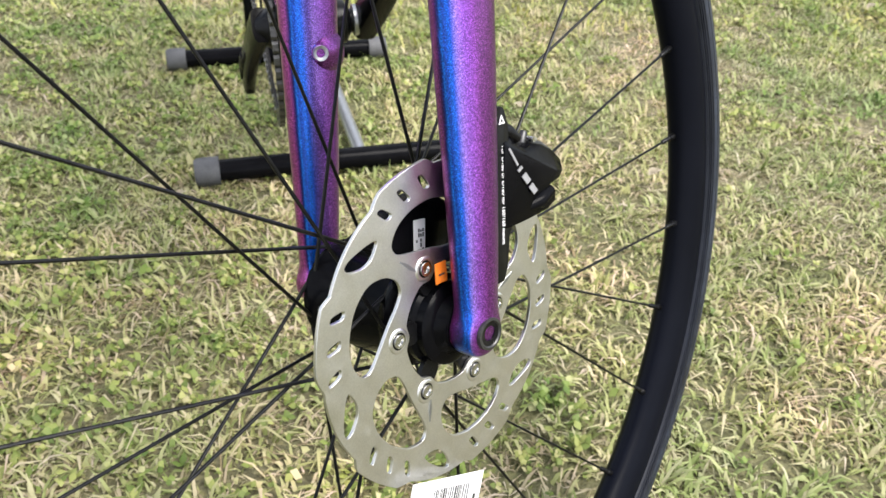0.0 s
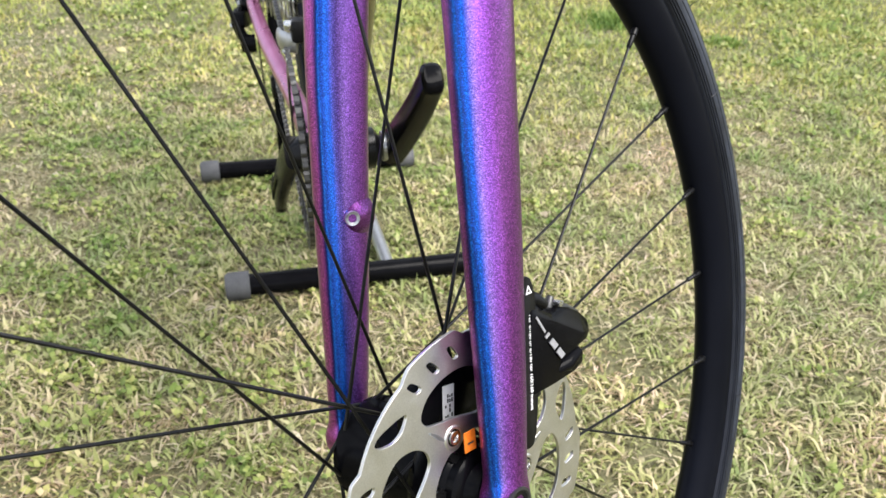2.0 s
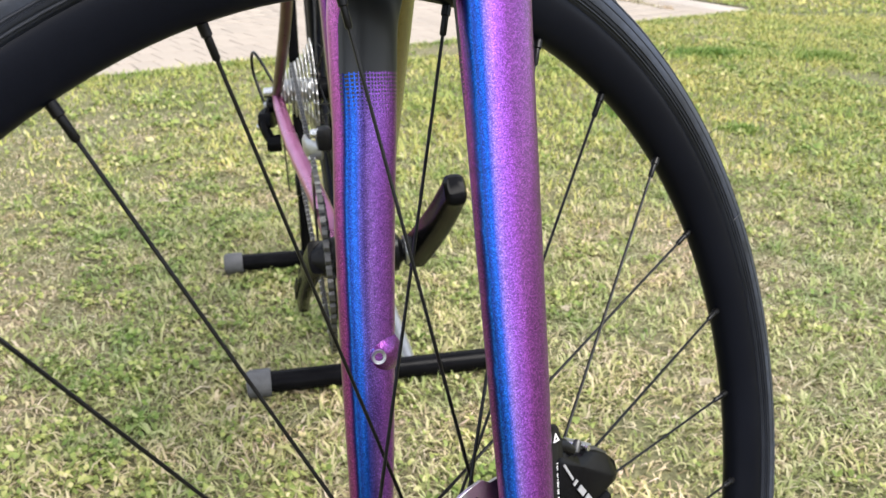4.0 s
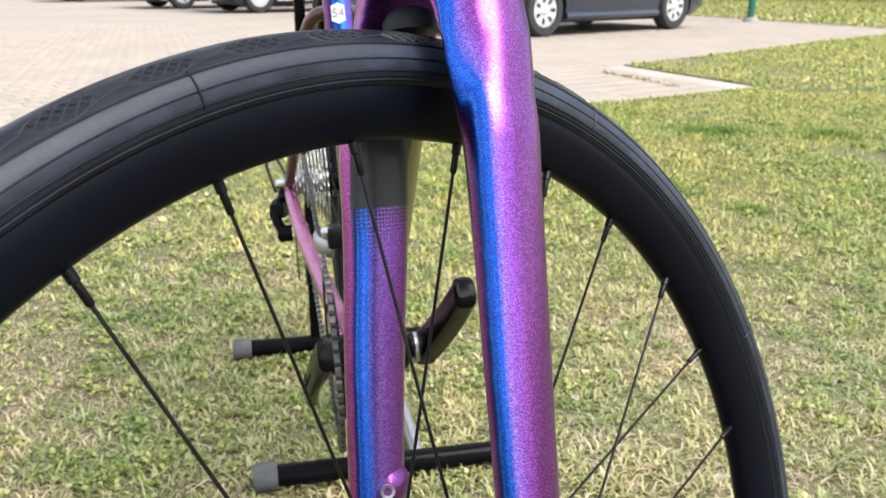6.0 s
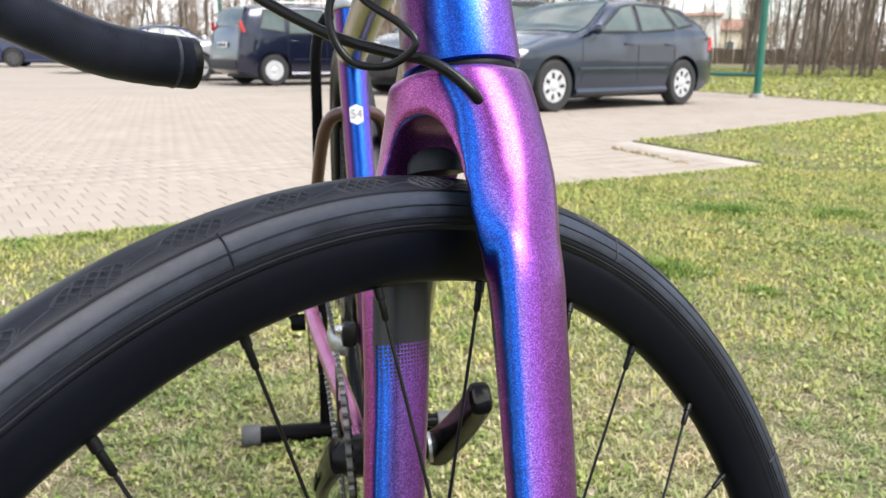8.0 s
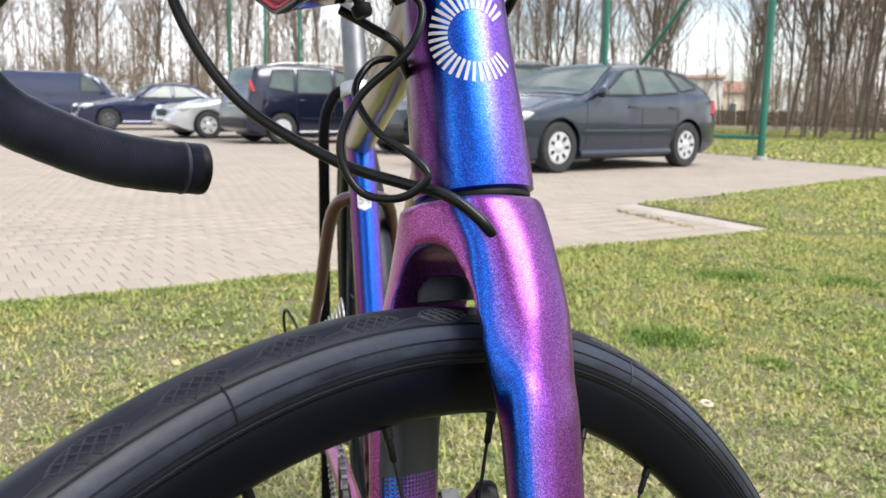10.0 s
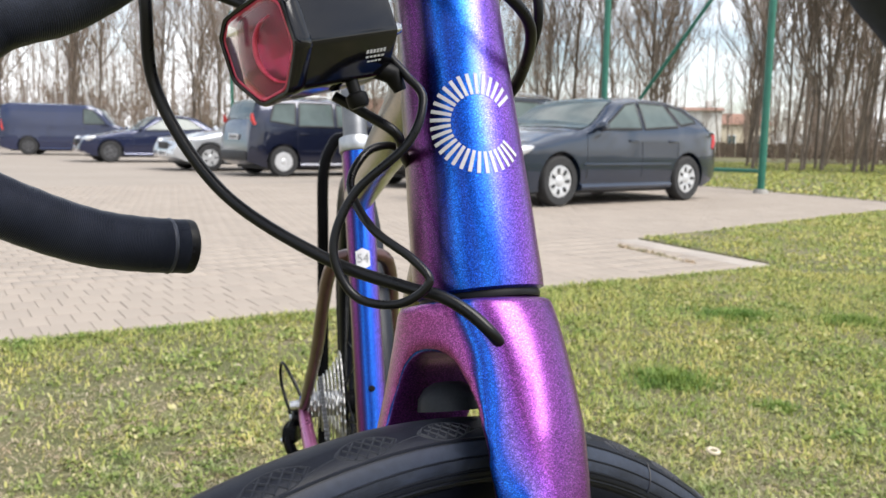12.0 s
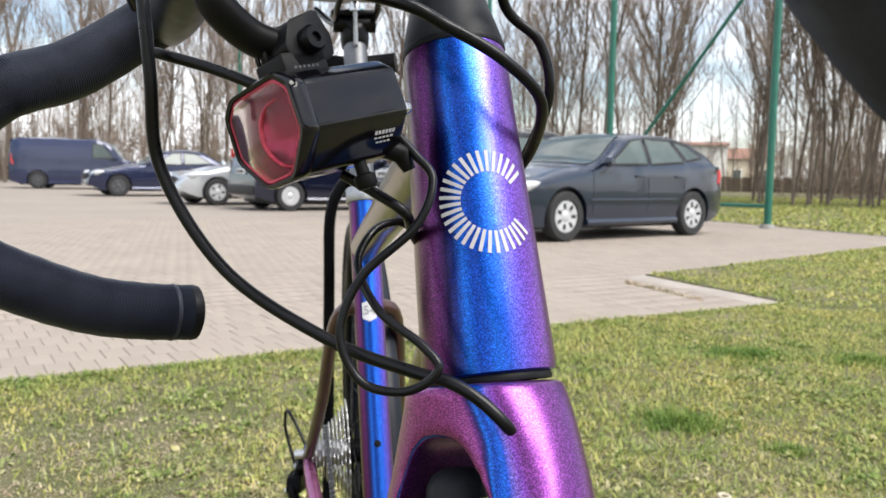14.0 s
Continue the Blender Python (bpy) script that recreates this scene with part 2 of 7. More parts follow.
    if panel:
        sx = nt.nodes.new("ShaderNodeSeparateXYZ")
        nt.links.new(t.outputs["Object"], sx.inputs[0])
        nx = nt.nodes.new("ShaderNodeSeparateXYZ")
        nt.links.new(t.outputs["Normal"], nx.inputs[0])

        def op(kind, a, c):
            n = nt.nodes.new("ShaderNodeMath")
            n.operation = kind
            for i, x in enumerate((a, c)):
                if isinstance(x, (int, float)):
                    n.inputs[i].default_value = x
                else:
                    nt.links.new(x, n.inputs[i])
            return n.outputs[0]
        # the panel lies on the inner faces, below the tyre, above z = -0.135, and fades out in rows of squares down to z = -0.20
        inner = op("GREATER_THAN", op("MULTIPLY", op("MULTIPLY", sx.outputs[0], -1.0), nx.outputs[0]), 0.012)
        low = op("LESS_THAN", sx.outputs[2], -0.080)
        inner = op("MULTIPLY", inner, low)
        above = op("GREATER_THAN", sx.outputs[2], -0.135)
        cell = 0.0020
        fy = op("ABSOLUTE", op("SUBTRACT", op("FRACT", op("DIVIDE", sx.outputs[1], cell), 0.0), 0.5), 0.0)
        fz = op("ABSOLUTE", op("SUBTRACT", op("FRACT", op("DIVIDE", sx.outputs[2], cell), 0.0), 0.5), 0.0)
        size = op("MULTIPLY", op("ADD", sx.outputs[2], 0.165), 13.0)
        sq = op("GREATER_THAN", op("ADD", size, 0.0), op("MAXIMUM", fy, fz))
        grid = op("MULTIPLY", sq, op("GREATER_THAN", 0.43, op("MAXIMUM", fy, fz)))
        mask = op("MULTIPLY", inner, op("MAXIMUM", above, grid))
        mix = nt.nodes.new("ShaderNodeMix")
        mix.data_type = "RGBA"
        mix.inputs["B"].default_value = (0.020, 0.022, 0.026, 1)
        nt.links.new(mask, mix.inputs["Factor"])
        nt.links.new(col, mix.inputs["A"])
        col = mix.outputs["Result"]
        inv = op("SUBTRACT", 0.85, op("MULTIPLY", mask, 0.85))
        nt.links.new(inv, b.inputs["Metallic"])
        nt.links.new(op("SUBTRACT", 0.36, op("MULTIPLY", mask, 0.24)), b.inputs["Coat Weight"])
        nt.links.new(op("ADD", 0.29, op("MULTIPLY", mask, 0.19)), b.inputs["Roughness"])
    nt.links.new(col, b.inputs["Base Color"])
    relief(nt, b, v.outputs["Distance"], 0.14, 0.0002)
    return m


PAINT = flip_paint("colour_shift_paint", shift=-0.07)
PAINT_SEAT = flip_paint("colour_shift_paint_blue_fade", shift=-0.13)
PAINT_GOLD = flip_paint("colour_shift_paint_bronze_fade", shift=-0.485)
PAINT_FORK = flip_paint("colour_shift_paint_with_grey_panel", True, 0.15)
PAINT_PLUM = plain("plum_brown_metallic_paint", (0.085, 0.040, 0.042), (0.14, 0.075, 0.065), 25, 0.32, 0.7, 0.3, fine=2500, bump=0.05, depth=0.0001)
PAINT_PINK = plain("pink_purple_metallic_paint", (0.38, 0.11, 0.25), (0.48, 0.17, 0.34), 25, 0.3, 0.7, 0.3, fine=2500, bump=0.05, depth=0.0001)
CHAINM = plain("oiled_dark_steel", (0.05, 0.05, 0.05), (0.11, 0.11, 0.11), 80, 0.38, 0.8, fine=1500, bump=0.05, depth=0.0001)
# tread ribs paler than the tyre: the sheen on their edges, as colour
TREAD = plain("sheen_toned_tread_rubber", (0.018, 0.020, 0.027), (0.032, 0.036, 0.046), 30, 0.5, fine=900, bump=0.3, depth=0.0003, spec=0.35)
RUBBER = plain("tyre_rubber", (0.0058, 0.0070, 0.0115), (0.0120, 0.0145, 0.0225), 30, 0.42, fine=900, bump=0.25, depth=0.0003, spec=0.24)
# the band's lighter blue includes the sky's reflection, painted in
RUBBER_BAND = plain("tyre_sidewall_rubber", (0.016, 0.0205, 0.034), (0.032, 0.040, 0.062), 16, 0.42, fine=300, bump=0.3, depth=0.0003, fine_amount=0.3, spec=0.25)
RUBBER_SCUFF = plain("scuffed_sidewall_rubber", (0.006, 0.0078, 0.014), (0.034, 0.042, 0.064), 26, 0.36, fine=260, bump=0.35, depth=0.0004, fine_amount=0.4, spec=0.3, rough_var=0.2)
RIM = plain("matt_black_rim", (0.0024, 0.0029, 0.0054), (0.0040, 0.0048, 0.0086), 12, 0.33, fine=1200, bump=0.06, depth=0.0001, spec=0.07)
BLACK = plain("black_anodised_metal", (0.005, 0.005, 0.0055), (0.01, 0.01, 0.011), 40, 0.3, 0.3, fine=1500, bump=0.1, depth=0.0001, spec=0.22)
GLOSS = plain("gloss_black_paint", (0.0025, 0.0025, 0.0032), (0.005, 0.005, 0.006), 30, 0.20, 0.0, 0.0, fine=900, bump=0.03, depth=0.0001, rough_var=0.05, spec=0.06)
LAMPBLACK = plain("polished_black_plastic", (0.003, 0.003, 0.0045), (0.006, 0.006, 0.008), 30, 0.09, fine=900, bump=0.02, depth=0.0001, rough_var=0.04, spec=0.42)
SPOKE = plain("black_spoke_steel", (0.008, 0.008, 0.0085), (0.02, 0.02, 0.021), 90, 0.35, 0.7, fine=2000, bump=0.05, depth=0.0001)
HOSE = plain("black_hose_plastic", (0.0025, 0.0025, 0.003), (0.005, 0.005, 0.006), 60, 0.3, fine=1500, bump=0.05, depth=0.0001, spec=0.3)
STEEL = plain("brushed_stainless_steel", (0.68, 0.67, 0.65), (0.78, 0.77, 0.75), 60, 0.36, 1.0, fine=1800, bump=0.10, depth=0.0001, fine_amount=0.15)
SILVER = plain("polished_alloy", (0.6, 0.6, 0.6), (0.75, 0.75, 0.74), 50, 0.25, 1.0, fine=900, bump=0.05, depth=0.0001)
SATIN = plain("satin_silver_alloy", (0.42, 0.43, 0.44), (0.52, 0.53, 0.54), 50, 0.4, 0.9, fine=900, bump=0.05, depth=0.0001)
TAPE = plain("black_bar_tape", (0.014, 0.0172, 0.028), (0.028, 0.033, 0.052), 50, 0.40, fine=900, bump=0.2, depth=0.0003, spec=0.45)
PLASTIC = plain("black_plastic", (0.0025, 0.0025, 0.003), (0.006, 0.006, 0.0068), 60, 0.45, fine=1200, bump=0.15, depth=0.0002, spec=0.2)
GREYPLASTIC = plain("grey_rubber_cap", (0.06, 0.06, 0.065), (0.11, 0.11, 0.115), 40, 0.7, fine=600, bump=0.2, depth=0.0005)
SLATE = plain("slate_grey_paint", (0.016, 0.018, 0.021), (0.028, 0.03, 0.034), 30, 0.45, fine=900, bump=0.05, depth=0.0001, spec=0.15)
WHITE = plain("white_print", (0.7, 0.7, 0.7), (0.8, 0.8, 0.8), 80, 0.5, fine=900, bump=0.05, depth=0.0001, fine_amount=0.1)
PALE = plain("pale_grey_print", (0.5, 0.5, 0.52), (0.62, 0.62, 0.64), 80, 0.5, fine=900, bump=0.05, depth=0.0001, fine_amount=0.1)
DIM = plain("grey_print", (0.22, 0.22, 0.23), (0.30, 0.30, 0.31), 80, 0.5, fine=900, bump=0.0, fine_amount=0.1)
PAPER = plain("white_paper", (0.74, 0.74, 0.75), (0.82, 0.82, 0.82), 60, 0.7, fine=600, bump=0.1, depth=0.0003, fine_amount=0.06)
INK = plain("black_ink", (0.02, 0.02, 0.02), (0.035, 0.035, 0.035), 60, 0.6, fine=600, bump=0.0)
ORANGE = plain("orange_sticker", (0.7, 0.16, 0.01), (0.8, 0.2, 0.015), 60, 0.5, fine=600, bump=0.05, depth=0.0001)

# ---- the bicycle ----
# wheel frame: x to the rear, y up, z to the bicycle's left; steering frame: x left, y rear, z up the steering axis
HUB = Vector((-0.0253, 0.3337, 0.3364))
NRM = Vector((0.7402, -0.6249, 0.2481)).normalized()
E1 = Vector((0, 0, 1)).cross(NRM).normalized()
MW = axes(E1, NRM.cross(E1), NRM, HUB)
CROWN = Vector((-0.04772, 0.45842, 0.71729))
STEER = Vector((-0.10824, 0.25343, 0.96128)).normalized()
SX = (NRM - STEER * NRM.dot(STEER)).normalized()
MS = axes(SX, STEER.cross(SX), STEER, CROWN)
# main frame: x left, y to the rear, z up, from the front hub as it stands when the wheel points ahead
RB = Vector((math.cos(radians(106.2)), math.sin(radians(106.2)), 0))
FX = (Vector((RB.y, -RB.x, 0.0375))).normalized()
FZ = FX.cross(RB).normalized()
MF = axes(FX, RB, FZ, Vector((0.0034, 0.3277, 0.3412)))

bicycle = thing("bicycle", pose(-0.02, 0.35, 0.0), "road bicycle in colour-shift blue and purple paint, front wheel turned", "bicycle")

# front wheel: the hub with everything laced to it
TYRE_R, TYRE_W, TYRE_C = 0.0166, 0.0170, 0.3265
hub_bm = lathe([(0.009, -0.050), (0.011, -0.047), (0.011, -0.040), (0.017, -0.039), (0.017, -0.035), (0.0275, -0.0345), (0.0275, -0.031),
                (0.026, -0.029), (0.0255, -0.002), (0.024, 0.006), (0.0235, 0.016), (0.026, 0.019), (0.026, 0.0225), (0.0215, 0.024),
                (0.0205, 0.031), (0.0225, 0.0325), (0.0225, 0.036), (0.0205, 0.0375), (0.0205, 0.042), (0.019, 0.0435), (0.015, 0.044), (0.0125, 0.0475), (0.0125, 0.050), (0.008, 0.0505)], 64)
front_wheel = part("front_wheel", hub_bm, GLOSS, bicycle, "front wheel with black dynamo hub, spokes and tyre", MW)


def tyre_point(a, off=0.0):
    """A point of the tyre's section at the angle a from straight out, to the left."""
    return TYRE_C + (TYRE_R + off) * math.cos(a), (TYRE_W + off) * math.sin(a)


def turned(profile, seg=180):
    return lathe(profile, seg, closed=True)


sec = []
for i in range(49):
    a = -2.42 + 4.84 * i / 48
    w = abs(a)
    off = 0.0
    if 1.02 < w < 1.10:
        off = -0.0007
    elif 0.60 < w < 0.66:
        off = -0.00035
    elif w > 2.2:
        off = -0.0006
    sec.append(tyre_point(a, off))
part("tyre", turned(sec + [(0.3165, 0.009), (0.3165, -0.009)]), RUBBER, front_wheel, "black road tyre with diamond tread patches", angle=24)
for s in (1, -1):
    band = [tyre_point(s * (1.13 + 0.33 * i / 8), 0.0003) for i in range(9)] + [tyre_point(s * (1.46 - 0.33 * i / 8), -0.0004) for i in range(9)]
    part("sidewall_band", turned(band), RUBBER_BAND, front_wheel, "paler scuffed band round the sidewall, bluish sky sheen painted in", angle=30)
    low = [tyre_point(s * (1.52 + 0.24 * i / 6), 0.0002) for i in range(7)] + [tyre_point(s * (1.76 - 0.24 * i / 6), -0.0004) for i in range(7)]
    part("lower_band", turned(low), RUBBER_SCUFF, front_wheel, "scuffed dark band above the rim", angle=30)
    lip = [tyre_point(s * (1.86 + 0.08 * i / 3), 0.0005) for i in range(4)] + [tyre_point(s * (1.94 - 0.08 * i / 3), -0.0005) for i in range(4)]
    part("bead_line", turned(lip), RUBBER, front_wheel)
rim_half = [(0.2945, 0.0), (0.2947, 0.0022), (0.2955, 0.0044), (0.2972, 0.0066), (0.2999, 0.0087), (0.3036, 0.0107), (0.3080, 0.0123), (0.3120, 0.0132), (0.3150, 0.0136), (0.3168, 0.0134), (0.3172, 0.0122), (0.3150, 0.0105)]
rim_sec = [(r, -h) for r, h in rim_half] + [(r, h) for r, h in rim_half[:0:-1]]
part("rim", turned(rim_sec), RIM, front_wheel, "matt black deep rim", angle=35)

# tread patches: a lens of crossing ribs pressed into the shoulder of the tyre
def tread_mesh(s):
    bm = bmesh.new()
    L, a0, a1 = 0.029, 0.34, 1.0

    def at(u, w, off):
        r, h = tyre_point(s * (a0 + (a1 - a0) * w), off)
        th = (u - 0.5) * L / 0.34
        return Vector((r * math.cos(th), r * math.sin(th), h))

    def inside(u, w):
        return abs(w - 0.55) < 0.43 * math.sin(math.pi * min(1, max(0, u))) ** 0.75

    def rib(p0, p1, n, wide):
        run = []
        for i in range(n + 1):
            t = i / n
            u, w = p0[0] + (p1[0] - p0[0]) * t, p0[1] + (p1[1] - p0[1]) * t
            if inside(u, w):
                run.append((u, w))
        if len(run) > 2:
            merge(bm, sweep([at(u, w, 0.0) for u, w in run], wide, 4))
    for k in range(-3, 8):
        rib((k / 5.5, 0.05), (k / 5.5 + 0.45, 1.0), 14, 0.00048)
        rib((k / 5.5 + 0.45, 0.05), (k / 5.5, 1.0), 14, 0.00048)
    for q in (-1, 1):
        merge(bm, sweep([at(u / 16, 0.55 + q * 0.45 * math.sin(math.pi * u / 16) ** 0.75, -0.0001) for u in range(17)], 0.00035, 4))
    merge(bm, sweep([at(-0.35 + 0.6 * u / 8, 0.60 + 0.28 * (u / 8) ** 1.5, -0.0001) for u in range(9)], 0.0003, 4))
    return mesh_of("tread_block", bm, TREAD, 60)


PATCHES = 54
for s in (1, -1):
    for a, w in ((1.05, 0.0006), (1.48, 0.0004), (1.79, 0.0005), (2.02, 0.0006)):
        r, h = tyre_point(s * a)
        part("tread_edge_line", turned([(r + w * math.cos(q / 6 * math.tau), h + w * math.sin(q / 6 * math.tau)) for q in range(6)]), RUBBER, front_wheel)
    me = tread_mesh(s)
    for k in range(PATCHES):
        a = (k + (0.5 if s < 0 else 0.0)) / PATCHES * 360 + 3
        part("tread_block", me, None, front_wheel, m=MW @ pose(0, 0, 0, 0, 0, a))
# moulding seams and rubber hairs
for a in (101.8, 60.0, 148.0, 22.0, -20.0, 200.0, 250.0, 300.0):
    line = [tyre_point(0.98 + 0.9 * i / 12, 0.0004) for i in range(13)]
    bm = sweep([Vector((r * math.cos(radians(a)), r * math.sin(radians(a)), h)) for r, h in line], 0.00045, 5)
    part("mould_line", bm, RUBBER, front_wheel)
for a, w in ((32.5, 0.75), (12.0, 0.2), (46.0, 1.2), (-8.0, 0.4)):
    r, h = tyre_point(w)
    d = Vector((math.cos(radians(a)), math.sin(radians(a)), 0))
    p = d * r + Vector((0, 0, h))
    q = d * 0.008 + Vector((0, 0, 0.003))
    part("rubber_hair", sweep([p, p + q * 0.5, p + q + Vector((0.001, -0.001, 0.001))], [0.0004, 0.0003, 0.0001], 5), RUBBER, front_wheel)

# 28 spokes, laced two-cross
LACE = -1.7
for k in range(28):
    th = radians(LACE + k * 360 / 28)
    left = k % 2 == 1
    way = 1 if ((k - 9) // 2) % 2 == 0 else -1
    hth = th + way * radians(58)
    fl = (0.0245, 0.0205) if left else (0.0262, -0.033)
    a = Vector((0.2935 * math.cos(th), 0.2935 * math.sin(th), 0.0015 if left else -0.0015))
    b = Vector((fl[0] * math.cos(hth), fl[0] * math.sin(hth), fl[1] + (0.0016 if way > 0 else -0.0016)))
    d = (b - a).normalized()
    part("spoke", sweep([a + d * 0.012, a + (b - a) * 0.5, b], [0.00085, 0.00085, 0.0010], 8), SPOKE, front_wheel)
    nip = sweep([a - d * 0.002, a + d * 0.0035, a + d * 0.004, a + d * 0.0125, a + d * 0.0135], [0.0023, 0.0023, 0.0017, 0.0017, 0.0010], 10)
    part("nipple", nip, BLACK, front_wheel)

# brake rotor
def pol(r, deg):
    return r * math.cos(radians(deg)), r * math.sin(radians(deg))


def rounded(pts, cut=0.25, rounds=3):
    """A closed outline with its corners cut round."""
    for _ in range(rounds):
        out = []
        for i in range(len(pts)):
            (ax, ay), (bx, by) = pts[i], pts[(i + 1) % len(pts)]
            out += [(ax + (bx - ax) * cut, ay + (by - ay) * cut), (bx - (bx - ax) * cut, by - (by - ay) * cut)]
        pts = out
    return pts


RIV = 107.5
outer = []
for i in range(360):
    m = (i - RIV - 8) % 60
    if m < 30:
        r = 0.0772 + 0.0006 * math.sin(m / 30 * math.pi)
    elif m < 33:
        r = 0.0772 + 0.0032 * (m - 29.5) / 3.5
    elif m < 55:
        r = 0.0804
    else:
        r = 0.0804 - 0.0032 * ((m - 54) / 6) ** 1.4
    outer.append(pol(r, i))
inner = []
for i in range(360):
    m = abs((i - RIV + 30) % 60 - 30)
    inner.append(pol(0.0295 if m > 13 else 0.0295 - 0.0022 * (math.cos(m / 13 * math.pi) + 1) / 2, i))
loops = [outer, inner]
for s in range(6):
    o = RIV + 60 * s
    win = [pol(r, o + a) for r, a in ((0.0382, 25), (0.0440, 20.5), (0.0520, 23), (0.0595, 30), (0.0628, 41), (0.0632, 53), (0.0618, 63), (0.0575, 71), (0.0515, 71), (0.0450, 61), (0.0405, 48), (0.0378, 36))]
    loops.append(rounded(win, 0.22))
    for k, m in enumerate((43.5, 54.0, 64.5)):
        c = o + m
        p = [pol(0.0672, c - 1.0), pol(0.0682, c - 2.6), pol(0.0745, c + 0.2), pol(0.0748, c + 2.4), pol(0.0735, c + 2.6), pol(0.0680, c + 1.0)]
        loops.append(rounded(p, 0.22, 2))
    p = [pol(r, o + a) for r, a in ((0.0655, 12.5), (0.0628, 20), (0.0650, 25), (0.0715, 28.8), (0.0752, 28.5), (0.0745, 25), (0.0690, 16.5))]
    loops.append(rounded(p, 0.22, 2))
rotor_me = plate(loops, 0.0018, 0.0002)
rotor_me.materials.append(STEEL)
M_ROT = MW @ pose(0, 0, 0.0400)
rotor = part("brake_rotor", rotor_me, None, bicycle, "stainless steel brake disc with cut-outs and rivets", M_ROT)
for s in range(6):
    x, y = pol(0.0342, RIV + 60 * s)
    part("rivet", lathe([(0.0, 0.0014), (0.0016, 0.0014), (0.0019, 0.0022), (0.0032, 0.0022), (0.0034, 0.0012)], 24), SILVER, rotor, "silver rivet", M_ROT @ pose(x, y, 0))
    part("rivet_groove", lathe([(0.0034, 0.0010), (0.0034, 0.00125), (0.0041, 0.00125), (0.0041, 0.0010)], 24, closed=True), BLACK, rotor, m=M_ROT @ pose(x, y, 0))
    part("boss", lathe([(0.0041, 0.0005), (0.0041, 0.0014), (0.0052, 0.0015), (0.0058, 0.0012), (0.0062, 0.0005)], 28), STEEL, rotor, m=M_ROT @ pose(x, y, 0))
    arm = prism(rounded([(-0.006, 0.0), (0.006, 0.0), (0.0045, 0.016), (-0.0045, 0.016)], 0.2, 2), -0.0035, -0.0012)
    part("carrier_arm", arm, BLACK, rotor, "black spider arm", M_ROT @ pose(0, 0, 0, 0, 0, RIV + 60 * s - 90) @ pose(0, 0.0195, 0))
for a in (75, 195, 320):
    for i in range(5):
        x, y = pol(0.0395 + 0.0015 * i, RIV + a - 66 + i * 0.4)
        part("engraved_mark", block((-0.003, -0.0004, 0), (0.003, 0.0004, 0.0012)), SATIN, rotor, m=M_ROT @ pose(x, y, 0, 0, 0, RIV + a - 40))

# fork: two legs and a crown, melted together
LEG = [(0.0572, -0.0315, -0.402), (0.0560, -0.0295, -0.385), (0.0545, -0.0265, -0.345), (0.0520, -0.0225, -0.28), (0.0490, -0.0180, -0.21), (0.0462, -0.0140, -0.16), (0.0440, -0.0110, -0.11), (0.0430, -0.0095, -0.094), (0.0410, -0.0078, -0.080), (0.0380, -0.0055, -0.066)]
LEG_D = [0.0110, 0.0118, 0.0135, 0.0160, 0.0177, 0.0182, 0.0192, 0.0190, 0.0174, 0.0130]
LEG_W = [0.0078, 0.0085, 0.0095, 0.0102, 0.0105, 0.0110, 0.0122, 0.0108, 0.0088, 0.0055]
LEG_F = [2, 2, 2, 2.1, 2.2, 2.35, 2.5, 2.5, 2.4, 2]
fork_bm = bmesh.new()
for s in (1, -1):
    pts = [(x * s, y, z) for x, y, z in LEG]
    line, wid, dep, ori, ful = glide(pts, 6), [], [], [], []
    for i in range(len(pts) - 1):
        for k in range(6):
            wid.append(LEG_W[i] + (LEG_W[i + 1] - LEG_W[i]) * k / 6 + 0.0004)
            dep.append(LEG_D[i] + (LEG_D[i + 1] - LEG_D[i]) * k / 6 + 0.0004)
            ful.append(LEG_F[i] + (LEG_F[i + 1] - LEG_F[i]) * k / 6)
            ori.append((0.0, 1.0, 0.0))
    wid.append(LEG_W[-1])
    dep.append(LEG_D[-1])
    ful.append(LEG_F[-1])
    ori.append((0.0, 1.0, 0.0))
    merge(fork_bm, sweep(line, wid, 40, dep, ori, full=ful))
    eye = lathe([(0.0, -0.007), (0.0126, -0.007), (0.0126, 0.0062), (0.0116, 0.0074), (0.0, 0.0074)], 32)
    eye.transform(pose(s * 0.0562, -0.0315, -0.4002) @ pose(0, 0, 0, 0, 90 * s, 0))
    merge(fork_bm, eye)
# crown: one broad tapered body, cut through by the tunnel over the tyre
CROWN_LEVELS = [(-0.0095, 0.0332, 0.0302, 0.0), (-0.018, 0.0372, 0.0298, 0.0), (-0.030, 0.0420, 0.0288, -0.001), (-0.046, 0.0468, 0.0282, -0.0025), (-0.064, 0.0512, 0.0284, -0.005),
                (-0.085, 0.0537, 0.0266, -0.0078), (-0.105, 0.0550, 0.0222, -0.0100), (-0.125, 0.0550, 0.0175, -0.0118), (-0.150, 0.0540, 0.0110, -0.0135), (-0.180, 0.0530, 0.0060, -0.0155)]
CROWN_FULL = [2.35, 2.35, 2.4, 2.5, 2.7, 2.95, 3.1, 3.2, 3.2, 3.2]     # how square each level is
crown_bm = bmesh.new()
rings = []
for (z, a, b_, c), full in zip(CROWN_LEVELS, CROWN_FULL):
    ring = []
    for k in range(56):
        th = k / 56 * math.tau
        cs, sn = math.cos(th), math.sin(th)
        e = 2 / full
        ring.append(crown_bm.verts.new((math.copysign(abs(cs) ** e, cs) * a, c + math.copysign(abs(sn) ** e, sn) * b_, z)))
    rings.append(ring)
for r0, r1 in zip(rings, rings[1:]):
    for k in range(56):
        crown_bm.faces.new((r0[k], r0[(k + 1) % 56], r1[(k + 1) % 56], r1[k]))
crown_bm.faces.new(rings[0])
